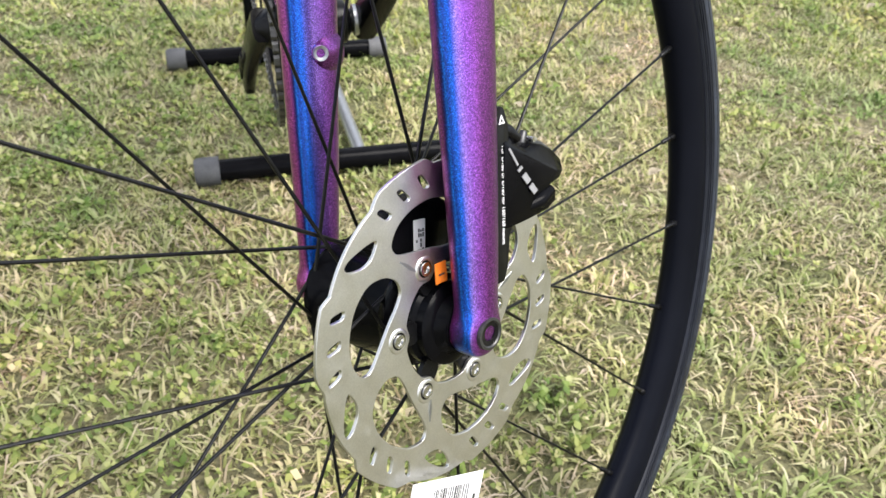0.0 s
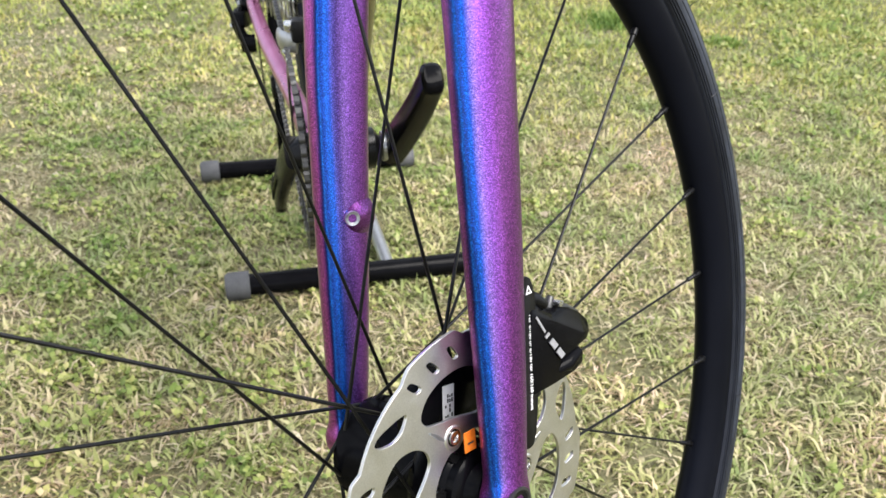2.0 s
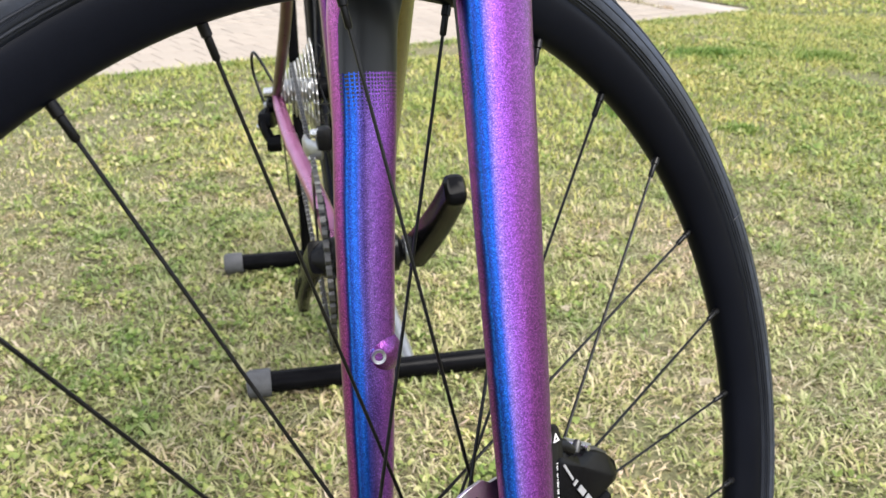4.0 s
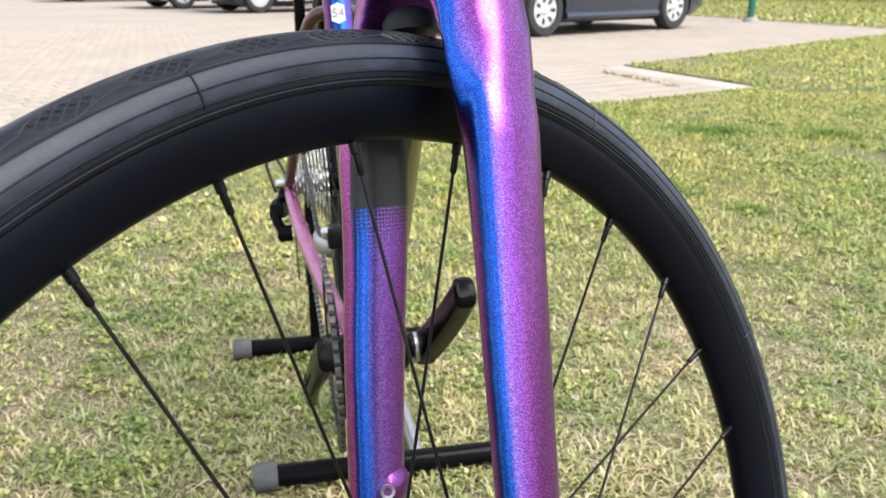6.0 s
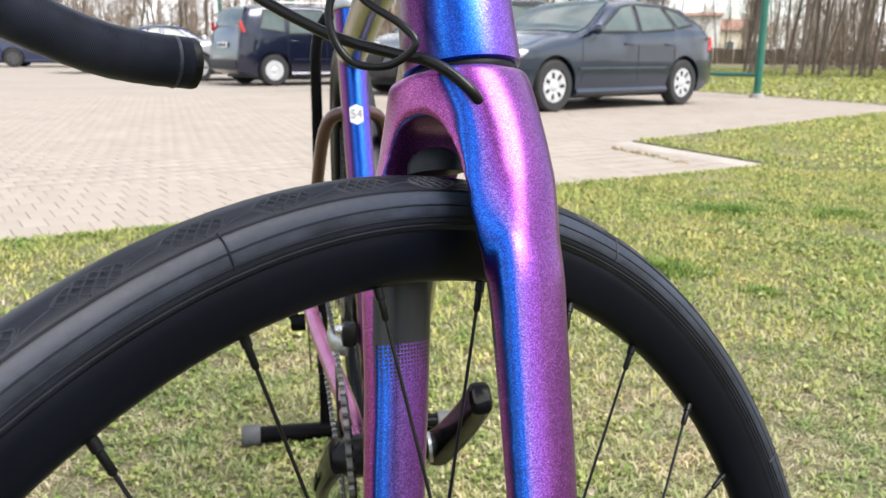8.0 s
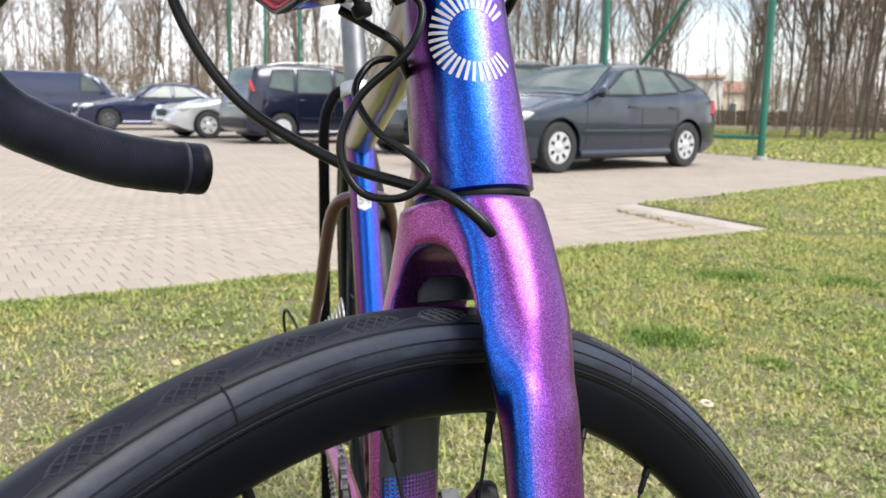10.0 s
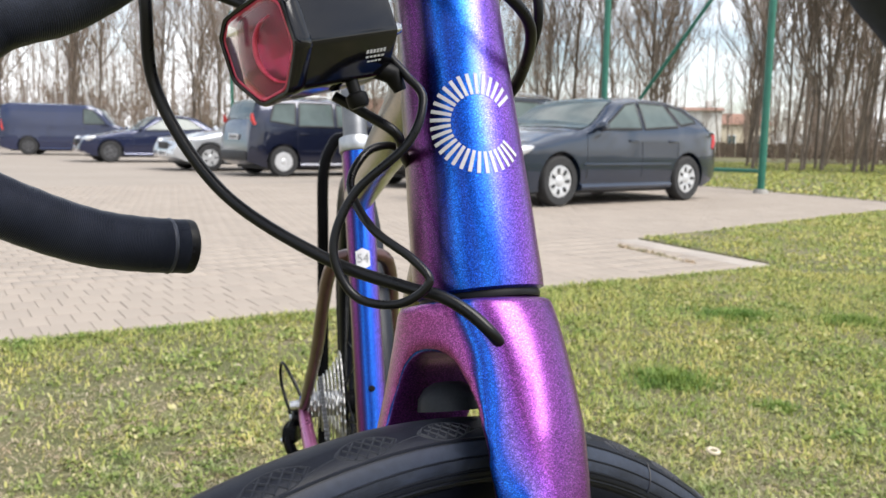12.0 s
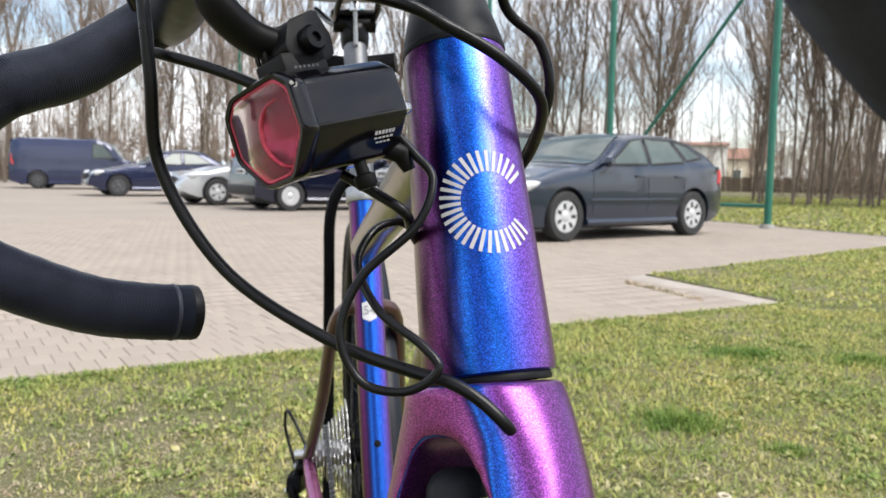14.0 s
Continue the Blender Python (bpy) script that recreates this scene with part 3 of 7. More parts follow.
crown_bm.faces.new(rings[-1][::-1])
TUNNEL = [(0.0, -0.0300), (0.0075, -0.0312), (0.0135, -0.0345), (0.0175, -0.0395), (0.0222, -0.0470), (0.0262, -0.0560), (0.0295, -0.0660), (0.0332, -0.0850), (0.0355, -0.1050), (0.0390, -0.1250), (0.0430, -0.1450), (0.0490, -0.1650), (0.0600, -0.1850)]
arch = [(x, z) for x, z in TUNNEL] + [(-x, z) for x, z in TUNNEL[:0:-1]]
cut_bm = prism(arch, -0.08, 0.08)
cut_bm.transform(axes((1, 0, 0), (0, 0, 1), (0, -1, 0), (0, 0, 0)))
cutter = new("cutter", mesh_of("cutter", cut_bm, None))
crown_ob = new("crown_raw", mesh_of("crown_raw", crown_bm, None))
mod = crown_ob.modifiers.new("tunnel", "BOOLEAN")
mod.object, mod.operation, mod.solver = cutter, "DIFFERENCE", "EXACT"
fork_bm.from_mesh(baked(crown_ob))
bpy.data.meshes.remove(baked(cutter))
fork_ob = new("fork_raw", mesh_of("fork_raw", fork_bm, PAINT_FORK))
mod = fork_ob.modifiers.new("melt", "REMESH")
mod.mode, mod.voxel_size, mod.use_smooth_shade = "VOXEL", 0.0012, True
mod = fork_ob.modifiers.new("ease", "SMOOTH")
mod.factor, mod.iterations = 0.5, 56
fork_me = baked(fork_ob)
fork_me.polygons.foreach_set("use_smooth", [True] * len(fork_me.polygons))
fork_me.materials.clear()
fork_me.materials.append(PAINT_FORK)
fork = part("fork", fork_me, None, bicycle, "glossy fork shifting from blue to purple, grey inside", MS)
for s in (1, -1):
    ring = lathe([(0.0058, -0.002), (0.0058, 0.0012), (0.0064, 0.0018), (0.0076, 0.0016), (0.0078, -0.001)], 32)
    part("axle_ring", ring, CHAINM, fork, m=MS @ pose(s * 0.0640, -0.0315, -0.4002, 0, 90 * s, 0))
    hexh = lathe([(0.0, -0.0003), (0.0034, -0.0003), (0.0036, 0.0006), (0.0057, 0.0010), (0.0060, -0.002)], 24)
    part("axle_socket", hexh, BLACK, fork, m=MS @ pose(s * 0.0643, -0.0315, -0.4002, 0, 90 * s, 0))
# threaded mount on the inner face of the right leg, in a small swelling
boss_axis = Vector((0.86, -0.51, 0.02)).normalized()
M_BOSS = MS @ Matrix.Translation(Vector((-0.0382, -0.0263, -0.2782)) - boss_axis * 0.0062) @ boss_axis.to_track_quat("Z", "Y").to_matrix().to_4x4()
bump = lathe([(0.0140, -0.0075), (0.0105, -0.0015), (0.0075, 0.0015), (0.0052, 0.0032), (0.0042, 0.0042)], 32)
part("mount_swelling", bump, PAINT_FORK, fork, m=M_BOSS)
part("mount_insert", lathe([(0.0022, -0.004), (0.0022, 0.0058), (0.0036, 0.0062), (0.0039, 0.0054), (0.0039, 0.0)], 24), SATIN, fork, "small bright threaded insert", M_BOSS)
# dark rubber lip of the steerer tunnel, seen through the arch
part("tunnel_plug", lathe([(0.0, -0.0433), (0.006, -0.0438), (0.0105, -0.0462), (0.0132, -0.0505), (0.0138, -0.0555), (0.0, -0.0560)], 36), SLATE, fork, "dark grey domed plug under the crown", MS @ pose(-0.006, -0.013, 0.0008))

# brake caliper behind the left leg, on its adapter
YZ = axes((0, 1, 0), (0, 0, 1), (1, 0, 0), (0, 0, 0))     # outlines drawn in y, z are raised along x
ridge = [(-0.0065, -0.3193), (0.0089, -0.3267), (0.0322, -0.3391)]
upper = [(0.0010, -0.3135), (0.0053, -0.3130), (0.0100, -0.3173), (0.0125, -0.3220), (0.0213, -0.3240), (0.0303, -0.3275), (0.0373, -0.3310), (0.0440, -0.3370)]
lower = [(0.0395, -0.3405), (0.0370, -0.3440), (0.0288, -0.3460), (0.0330, -0.3495), (0.0327, -0.3548), (0.0262, -0.3577), (0.0105, -0.3588), (0.0018, -0.3590), (-0.0085, -0.3590)]
cal_bm = bmesh.new()
R = [cal_bm.verts.new((y, z, 0.0585)) for y, z in ridge]
U = [cal_bm.verts.new((y, z, 0.0525)) for y, z in upper]
L = [cal_bm.verts.new((y, z, 0.0572)) for y, z in lower]
for f in (R[::-1] + L[::-1], (R[0], U[0], U[1], U[2]), (R[0], U[2], U[3], R[1]), (R[1], U[3], U[4], U[5]), (R[1], U[5], U[6], R[2]), (R[2], U[6], U[7], L[0])):
    cal_bm.faces.new(list(f))
rim_v = [R[0]] + U + L
back = [cal_bm.verts.new((v.co.x, v.co.y, 0.029)) for v in rim_v]
for k in range(len(rim_v)):
    j = (k + 1) % len(rim_v)
    cal_bm.faces.new((rim_v[k], rim_v[j], back[j], back[k]))
cal_bm.faces.new(back)
bmesh.ops.recalc_face_normals(cal_bm, faces=cal_bm.faces)
bmesh.ops.bevel(cal_bm, geom=cal_bm.edges[:], offset=0.0008, segments=2, affect="EDGES", profile=0.5)
caliper = part("brake_caliper", cal_bm, GLOSS, bicycle, "black disc brake caliper with pale lettering", MS @ YZ, 30)
adapter_out = rounded([(-0.0150, -0.3020), (-0.0040, -0.3020), (-0.0015, -0.3100), (-0.0035, -0.3600), (-0.0080, -0.3840), (-0.0165, -0.3840)], 0.15, 2)
part("adapter", prism(adapter_out, 0.034, 0.0570, 0.001), PLASTIC, caliper, "flat black mount adapter with white print", MS @ YZ)
part("lower_lug", sweep([(0.054, 0.012, -0.3535), (0.0565, 0.020, -0.3520), (0.056, 0.030, -0.3490)], [0.0030, 0.0040, 0.0030], 14), GLOSS, caliper, m=MS)
part("lever_lug", sweep([(0.051, -0.004, -0.3125), (0.0535, 0.002, -0.3150), (0.0545, 0.008, -0.3195)], [0.0030, 0.0034, 0.0022], 14), BLACK, caliper, m=MS)
part("bleed_port", lathe([(0.0, 0.003), (0.0013, 0.003), (0.0020, 0.002), (0.0020, -0.003)], 16), CHAINM, caliper, "small bleed screw", MS @ pose(0.051, 0.0160, -0.3205, -25, 0, 0))
part("pad_spring", block((0.034, 0.0135, -0.3248), (0.050, 0.0290, -0.3236), 0.0004), SATIN, caliper, "bright pad spring in the open top", MS)
part("pad_pin", sweep([(0.030, 0.020, -0.3222), (0.055, 0.020, -0.3222)], 0.0014, 10), SILVER, caliper, "silver pad pin", MS)
part("top_ridge", sweep([(0.050, 0.0125, -0.3215), (0.050, 0.0300, -0.3268), (0.049, 0.0400, -0.3325)], [0.0012, 0.0016, 0.0012], 8), CHAINM, caliper, m=MS)
part("hose_bolt", lathe([(0.0, 0.008), (0.004, 0.008), (0.005, 0.006), (0.005, -0.006)], 20), PLASTIC, caliper, m=MS @ pose(0.045, 0.034, -0.352, -110, 0, 0))
part("mount_bolt", lathe([(0.0, 0.004), (0.0035, 0.004), (0.0042, 0.003), (0.0042, -0.004)], 20), BLACK, caliper, m=MS @ pose(0.052, -0.002, -0.3580, 180, 0, 0))
part("inner_half", prism(rounded([(-0.0560, -0.3700), (-0.0520, -0.3500), (-0.0400, -0.3430), (-0.0220, -0.3420), (-0.0080, -0.3500), (-0.0060, -0.3760), (-0.0450, -0.3790)], 0.2, 2), 0.012, 0.026, 0.002), GLOSS, caliper, "inner half behind the disc", MS @ YZ)
label_m = MS @ axes((0, 0.10, 0.995), (0, -0.995, 0.10), (1, 0, 0), (0.0266, -0.0333, -0.3602))
lab = part("data_label", block((-0.0085, -0.0036, -0.0003), (0.0085, 0.0036, 0.0003)), PAPER, caliper, "small white label with black print", label_m)
random.seed(5)
for i in range(4):
    for k in range(5):
        if random.random() < 0.75:
            part("label_print", block((-0.0070 + k * 0.0024, -0.0026 + i * 0.0014, 0.0003), (-0.0070 + k * 0.0024 + random.uniform(0.0009, 0.0021), -0.0026 + i * 0.0014 + 0.0009, 0.0005)), INK, caliper, m=label_m)
# series mark as plain slanted bars along the cover
for i, (w, off) in enumerate(((0.0012, 0.0), (0.0042, 0.0034), (0.0042, 0.0088))):
    me = plate([[(0, -0.0013), (w, -0.0013), (w + 0.0006, 0.0013), (0.0006, 0.0013)]], 0.0006)
    me.materials.append(DIM)
    part("series_mark", me, None, caliper, m=MS @ axes((0, 0.629, -0.777), (0, 0.777, 0.629), (1, 0, 0), (0.0588, 0.0026, -0.3315)) @ pose(off * 1.45, 0, 0) @ Matrix.Diagonal((1.35, 1.25, 1, 1)))
part("maker_bar", block((0, -0.0007, 0), (0.0105, 0.0005, 0.0005)), DIM, caliper, m=MS @ axes((0, 0.545, -0.838), (0, 0.838, 0.545), (1, 0, 0), (0.0586, -0.0039, -0.3214)))
for txt, z, s in (("For Ø160 or Ø180 for 160/160 mount", -0.3425, 0.0029),):
    me = words(txt, s, 0.0002)
    me.materials.append(WHITE)
    part("adapter_print", me, None, caliper, m=MS @ axes((0, -0.06, -0.998), (0, 0.998, -0.06), (1, 0, 0), (0.0573, -0.0078, z)))
tri_me = plate([[(0, 0.0022), (-0.0022, -0.0018), (0.0022, -0.0018)], [(0, 0.001), (-0.0011, -0.001), (0.0011, -0.001)]], 0.0004)
tri_me.materials.append(WHITE)
part("adapter_arrow", tri_me, None, caliper, m=MS @ axes((0, 1, 0), (0, 0, 1), (1, 0, 0), (0.0573, -0.0065, -0.3080)))
part("hub_sticker", block((0.0, -0.0036, -0.0048), (0.0006, 0.0036, 0.0048)), ORANGE, front_wheel, "orange warning sticker", MS @ pose(0.0455, -0.0405, -0.3715))
part("hub_sticker_print", block((0.0006, -0.0018, -0.0012), (0.0009, 0.0018, -0.0004)), INK, front_wheel, m=MS @ pose(0.0455, -0.0405, -0.3715))

# head tube with its ring of rays
HT = [(0.0286, -0.0055), (0.0288, -0.002), (0.0277, 0.03), (0.0260, 0.07), (0.0246, 0.105), (0.0240, 0.132), (0.0230, 0.139), (0.0150, 0.141)]
HT_MID = MS @ Vector((0, 0, 0.064))
M_HT = Matrix.Translation(HT_MID) @ pose(0, 0, 0, 0, -2.3, 0) @ Matrix.Translation(-HT_MID) @ MS      # the head tube with its bearing play
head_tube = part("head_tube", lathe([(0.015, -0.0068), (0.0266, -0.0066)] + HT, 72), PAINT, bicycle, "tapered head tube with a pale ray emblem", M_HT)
part("lower_seal", lathe([(0.0, -0.0100), (0.0264, -0.0096), (0.0268, -0.0080), (0.0262, -0.0066), (0.0, -0.006)], 56), PLASTIC, head_tube, "black headset gap")


def ht_radius(z):
    for (r0, z0), (r1, z1) in zip(HT, HT[1:]):
        if z0 <= z <= z1:
            return r0 + (r1 - r0) * (z - z0) / (z1 - z0)
    return HT[0][0]


FRONT = math.atan2(*(MS.inverted().to_3x3() @ (Vector((0.05, -1, 0)))).yx)   # the way the emblem faces
for k in range(29):
    a = radians(38 + k * (284 / 28))
    bm = bmesh.new()
    vs = []
    for rr, w in ((0.0128, 0.0007), (0.0160, 0.00075), (0.0195, 0.0008), (0.0222, 0.0008)):
        for sgn in (-1, 1):
            u = rr * math.cos(a) - sgn * w * math.sin(a)
            v = rr * math.sin(a) + sgn * w * math.cos(a)
            z = 0.064 + v
            R = ht_radius(z) + 0.0003
            th = FRONT + 0.36 + u / R
            vs.append(bm.verts.new((R * math.cos(th), R * math.sin(th), z)))
    for i in range(0, 6, 2):
        bm.faces.new((vs[i], vs[i + 1], vs[i + 3], vs[i + 2]))
    ext = bmesh.ops.extrude_face_region(bm, geom=bm.faces[:])
    for v in [g for g in ext["geom"] if isinstance(g, bmesh.types.BMVert)]:
        v.co *= 1.0
        v.co.x, v.co.y = v.co.x * 0.985, v.co.y * 0.985
    part("emblem_ray", bm, PALE, head_tube, m=M_HT)

# headset cover, spacers, stem, bar
stem = part("stem", sweep([(0, 0, 0.178), (0, -0.03, 0.183), (0, -0.082, 0.192)], [0.017, 0.0155, 0.016], 24), GLOSS, bicycle, "black stem above a tapered headset cover", MS)
part("headset_cover", lathe([(0.0227, 0.1405), (0.0229, 0.144), (0.0198, 0.156), (0.0172, 0.165), (0.0172, 0.200), (0.0, 0.203)], 48), SLATE, stem, "dark grey headset cover", M_HT)
part("cover_ring", lathe([(0.0234, 0.1385), (0.0238, 0.1400), (0.0234, 0.1415), (0.015, 0.1412)], 56), PLASTIC, stem, m=M_HT)
handlebar = part("handlebar", sweep(glide([(-0.20, -0.050, 0.222), (-0.15, -0.066, 0.206), (-0.08, -0.086, 0.197), (0, -0.090, 0.195), (0.08, -0.086, 0.197), (0.15, -0.066, 0.206), (0.20, -0.050, 0.222)], 6), 0.0160, 20), TAPE, bicycle, "drop handlebar wrapped in black tape", MS)
for s in (1, -1):
    drop = [(0.196, -0.050, 0.226), (0.199, -0.072, 0.2050), (0.201, -0.105, 0.1775), (0.204, -0.142, 0.157), (0.208, -0.166, 0.130), (0.211, -0.166, 0.100), (0.213, -0.148, 0.078), (0.214, -0.118, 0.0655), (0.2135, -0.085, 0.0535), (0.212, -0.055, 0.0480), (0.210, -0.030, 0.0455)]
    if s < 0:       # the right side hangs a little lower
        drop = [(x, y, z - (0.0 if z > 0.14 else min(0.008, 0.09 * (-0.030 - y)))) for x, y, z in drop]
    line = glide([((x - (0.004 if s > 0 else 0.0)) * s, y, z - (0.005 if s > 0 else 0.0)) for x, y, z in drop], 70)
    rad = [0.0161 + (0.00028 if i % 2 else -0.00028) + 0.0001 * math.sin(i * 0.21) for i in range(len(line))]
    part("bar_tape", sweep(line, rad, 24), TAPE, handlebar, "embossed black bar tape", MS)
    d = (line[-1] - line[-20]).normalized()
    q = d.to_track_quat("Z", "Y").to_matrix().to_4x4()
    part("end_plug", lathe([(0.0163, -0.003), (0.0165, 0.0), (0.0160, 0.0022), (0.0130, 0.0038), (0.0, 0.0042)], 32), PLASTIC, handlebar, "rounded black bar plug", MS @ Matrix.Translation(line[-1]) @ q)
    part("plug_seam", lathe([(0.0164, -0.0012), (0.01685, 0.0), (0.0164, 0.0012)], 32, ends=False), TAPE, handlebar, m=MS @ Matrix.Translation(line[-35]) @ q)
    hood = sweep(glide([(s * 0.204, -0.152, 0.166), (s * 0.203, -0.180, 0.176), (s * 0.202, -0.205, 0.192), (s * 0.202, -0.222, 0.215), (s * 0.202, -0.226, 0.238)], 6), [0.0165 - 0.0002 * i for i in range(25)], 18)
    part("brake_hood", hood, PLASTIC, handlebar, "black rubber lever hood", MS)
    lever = sweep(glide([(s * 0.203, -0.226, 0.218), (s * 0.206, -0.236, 0.18), (s * 0.212, -0.232, 0.14), (s * 0.216, -0.220, 0.105)], 6), 0.005, 12, 0.009, (1, 0, 0))
    part("brake_lever", lever, GLOSS, handlebar, "glossy black brake lever", MS)

# hoses and cables
def line_part(name, pts, r, label=""):
    return part(name, sweep(glide(pts, 10), r, 14), HOSE, bicycle, label, MS)


line_part("brake_hose", [(-0.160, -0.085, 0.204), (-0.085, -0.128, 0.192), (-0.045, -0.132, 0.160), (-0.0487, -0.1251, 0.119), (-0.0616, -0.1149, 0.0843), (-0.0509, -0.0924, 0.042), (-0.0206, -0.0640, 0.0110), (0.0055, -0.0445, -0.0035),
                         (0.0180, -0.0370, -0.0085), (0.0265, -0.0305, -0.0155), (0.0325, -0.0240, -0.0245), (0.031, -0.016, -0.031)], 0.0026, "thick black front brake hose")
line_part("rear_hose", [(-0.10, -0.080, 0.192), (-0.04, -0.078, 0.170), (0.0202, -0.0575, 0.1414), (0.0315, -0.0365, 0.131), (0.0413, -0.0161, 0.1182), (0.0400, 0.006, 0.1055), (0.012, 0.030, 0.0959), (-0.012, 0.036, 0.085)], 0.0026, "black hose across the head tube")
line_part("gear_cable", [(0.10, -0.075, 0.196), (0.06, -0.03, 0.182), (0.0256, 0.0035, 0.1571), (0.0273, 0.0242, 0.1418), (0.0233, 0.0329, 0.1206), (0.0042, 0.0396, 0.1025), (-0.014, 0.042, 0.088)], 0.0024, "black gear cable beside the head tube")
line_part("lamp_cable", [(0.0120, -0.0520, 0.0900), (0.0180, -0.0470, 0.0800), (0.0235, -0.0438, 0.0689), (0.0195, -0.0500, 0.0510), (0.0017, -0.0637, 0.0332), (-0.0067, -0.0690, 0.0124), (-0.0038, -0.0622, -0.0062), (0.0102, -0.0520, -0.0111),
                         (0.0225, -0.0460, -0.0043), (0.0176, -0.0490, 0.0054), (0.0014, -0.0560, 0.0205), (-0.0133, -0.0540, 0.0407), (-0.0155, -0.0435, 0.0560), (-0.0160, -0.0306, 0.0615), (-0.0188, -0.0186, 0.0609)], 0.0018, "thin looped lamp cable")
line_part("lamp_lead", [(-0.013, -0.060, 0.078), (-0.004, -0.050, 0.069), (0.004, -0.042, 0.060), (-0.008, -0.028, 0.055), (-0.03, 0.0, 0.05)], 0.0022)
line_part("switch_cable", [(-0.0555, -0.1212, 0.1312), (-0.050, -0.1182, 0.1287), (-0.034, -0.104, 0.120), (-0.016, -0.090, 0.108)], 0.0023)

# headlight under its bracket
HL = MS @ pose(0.003, -0.100, 0.0830, 19, 0, -1)       # lens faces -y
hexa = [(-0.0228, -0.0038), (-0.0092, -0.0174), (0.0092, -0.0174), (0.0228, -0.0038), (0.0224, 0.0134), (0.0150, 0.0190), (-0.0150, 0.0190), (-0.0224, 0.0134)]
def shell(outline, y0, y1, grow0, grow1):
    bm = bmesh.new()
    a = [bm.verts.new((x * grow0, y0, z * grow0)) for x, z in outline]
    b = [bm.verts.new((x * grow1, y1, z * grow1)) for x, z in outline]
    n = len(a)
    for k in range(n):
        bm.faces.new((a[k], a[(k + 1) % n], b[(k + 1) % n], b[k]))
    bm.faces.new(a)
    bm.faces.new(b)
    bmesh.ops.bevel(bm, geom=bm.edges[:], offset=0.0014, segments=2, affect="EDGES", profile=0.6)
    return bm


lamp_bm = bmesh.new()
rings = []
for g, y in ((0.985, -0.001), (0.985, 0.0430), (0.97, 0.0450), (0.92, 0.0456)):
    rings.append([lamp_bm.verts.new((x * g, y, z * g)) for x, z in rounded(hexa, 0.06, 2)])
for r0, r1 in zip(rings, rings[1:]):
    for k in range(len(r0)):
        lamp_bm.faces.new((r0[k], r0[(k + 1) % len(r0)], r1[(k + 1) % len(r0)], r1[k]))
lamp_bm.faces.new(rings[-1])
headlight = part("headlight", lamp_bm, LAMPBLACK, bicycle, "glossy black bicycle headlight with a pink-red lens", HL, 35)
bezel = bmesh.new()
rings = []
for g, y in ((0.975, 0.0030), (1.01, 0.0020), (1.03, -0.001), (1.03, -0.0042), (1.0, -0.0052), (0.93, -0.0050), (0.91, -0.0040), (0.89, 0.0130)):
    rings.append([bezel.verts.new((x * g, y, z * g)) for x, z in rounded(hexa, 0.08, 2)])
for r0, r1 in zip(rings, rings[1:]):
    for k in range(len(r0)):
        bezel.faces.new((r0[k], r0[(k + 1) % len(r0)], r1[(k + 1) % len(r0)], r1[k]))
part("front_shell", bezel, LAMPBLACK, headlight, "faceted black bezel", HL)
RED, rnt, rb_ = base("red_lens_plastic", 0.06, 0.0, 0.0)
rb_.inputs["Specular IOR Level"].default_value = 0.15
rb_.inputs["Base Color"].default_value = (0.95, 0.30, 0.36, 1)
rb_.inputs["Transmission Weight"].default_value = 0.93
rb_.inputs["IOR"].default_value = 1.12
nf = grain(rnt, 60, 3)
rnt.links.new(ramp(rnt, nf, [(0.35, (0.90, 0.30, 0.44)), (0.65, (0.95, 0.48, 0.58))]), rb_.inputs["Base Color"])
LINER = plain("red_reflector", (0.50, 0.03, 0.07), (0.70, 0.10, 0.15), 60, 0.30, 0.6, fine=400, bump=0.1, depth=0.0003)
MIRRORED = plain("tinted_mirror_bowl", (0.38, 0.19, 0.25), (0.56, 0.32, 0.38), 40, 0.22, 0.9, fine=300, bump=0.15, depth=0.0004)
part("lens", shell([(x * 0.925, z * 0.925) for x, z in hexa], -0.0046, -0.0034, 0.985, 1.0), RED, headlight, "clear red-tinted front lens with scratches", HL)
bowl = bmesh.new()
rings = []
for g, y in ((0.90, -0.0030), (0.86, 0.0020), (0.74, 0.0068), (0.50, 0.0105), (0.25, 0.0120), (0.02, 0.0124)):
    rings.append([bowl.verts.new((x * g, y, z * g)) for x, z in rounded(hexa, 0.12, 2)])
for r0, r1 in zip(rings, rings[1:]):
    for k in range(len(r0)):
        bowl.faces.new((r0[k], r0[(k + 1) % len(r0)], r1[(k + 1) % len(r0)], r1[k]))
part("reflector", bowl, MIRRORED, headlight, "pink-grey reflector bowl behind the lens", HL)
lip = [(x * 0.895, -0.0038, z * 0.895) for x, z in rounded(hexa, 0.12, 2)]
part("lens_edge", sweep(lip + lip[:2], 0.0009, 8), LINER, headlight, "bright red edge of the lens", HL)
# thin tapered arc, modelled in place of a highlight within the lens
highlight_arc = sweep([(0.0100 + 0.013 * math.cos(a) * 0.8, -0.0022 + 0.004 * math.cos(a), -0.001 + 0.0125 * math.sin(a)) for a in [radians(95 + 170 * i / 24) for i in range(25)]], [0.0003 + 0.0007 * math.sin(math.pi * i / 24) for i in range(25)], 8)
part("inner_lens", highlight_arc, LINER, headlight, "thin red curve modelled as the highlight inside the lens", HL)
part("rear_cap", shell(hexa, 0.045, 0.0475, 0.92, 0.86), PLASTIC, headlight, m=HL)
part("cap_screw", lathe([(0.0, 0.002), (0.0022, 0.002), (0.0028, 0.0), (0.0028, -0.003)], 16), SILVER, headlight, m=HL @ pose(0.0180, 0.0475, -0.002, -90, 0, 0))
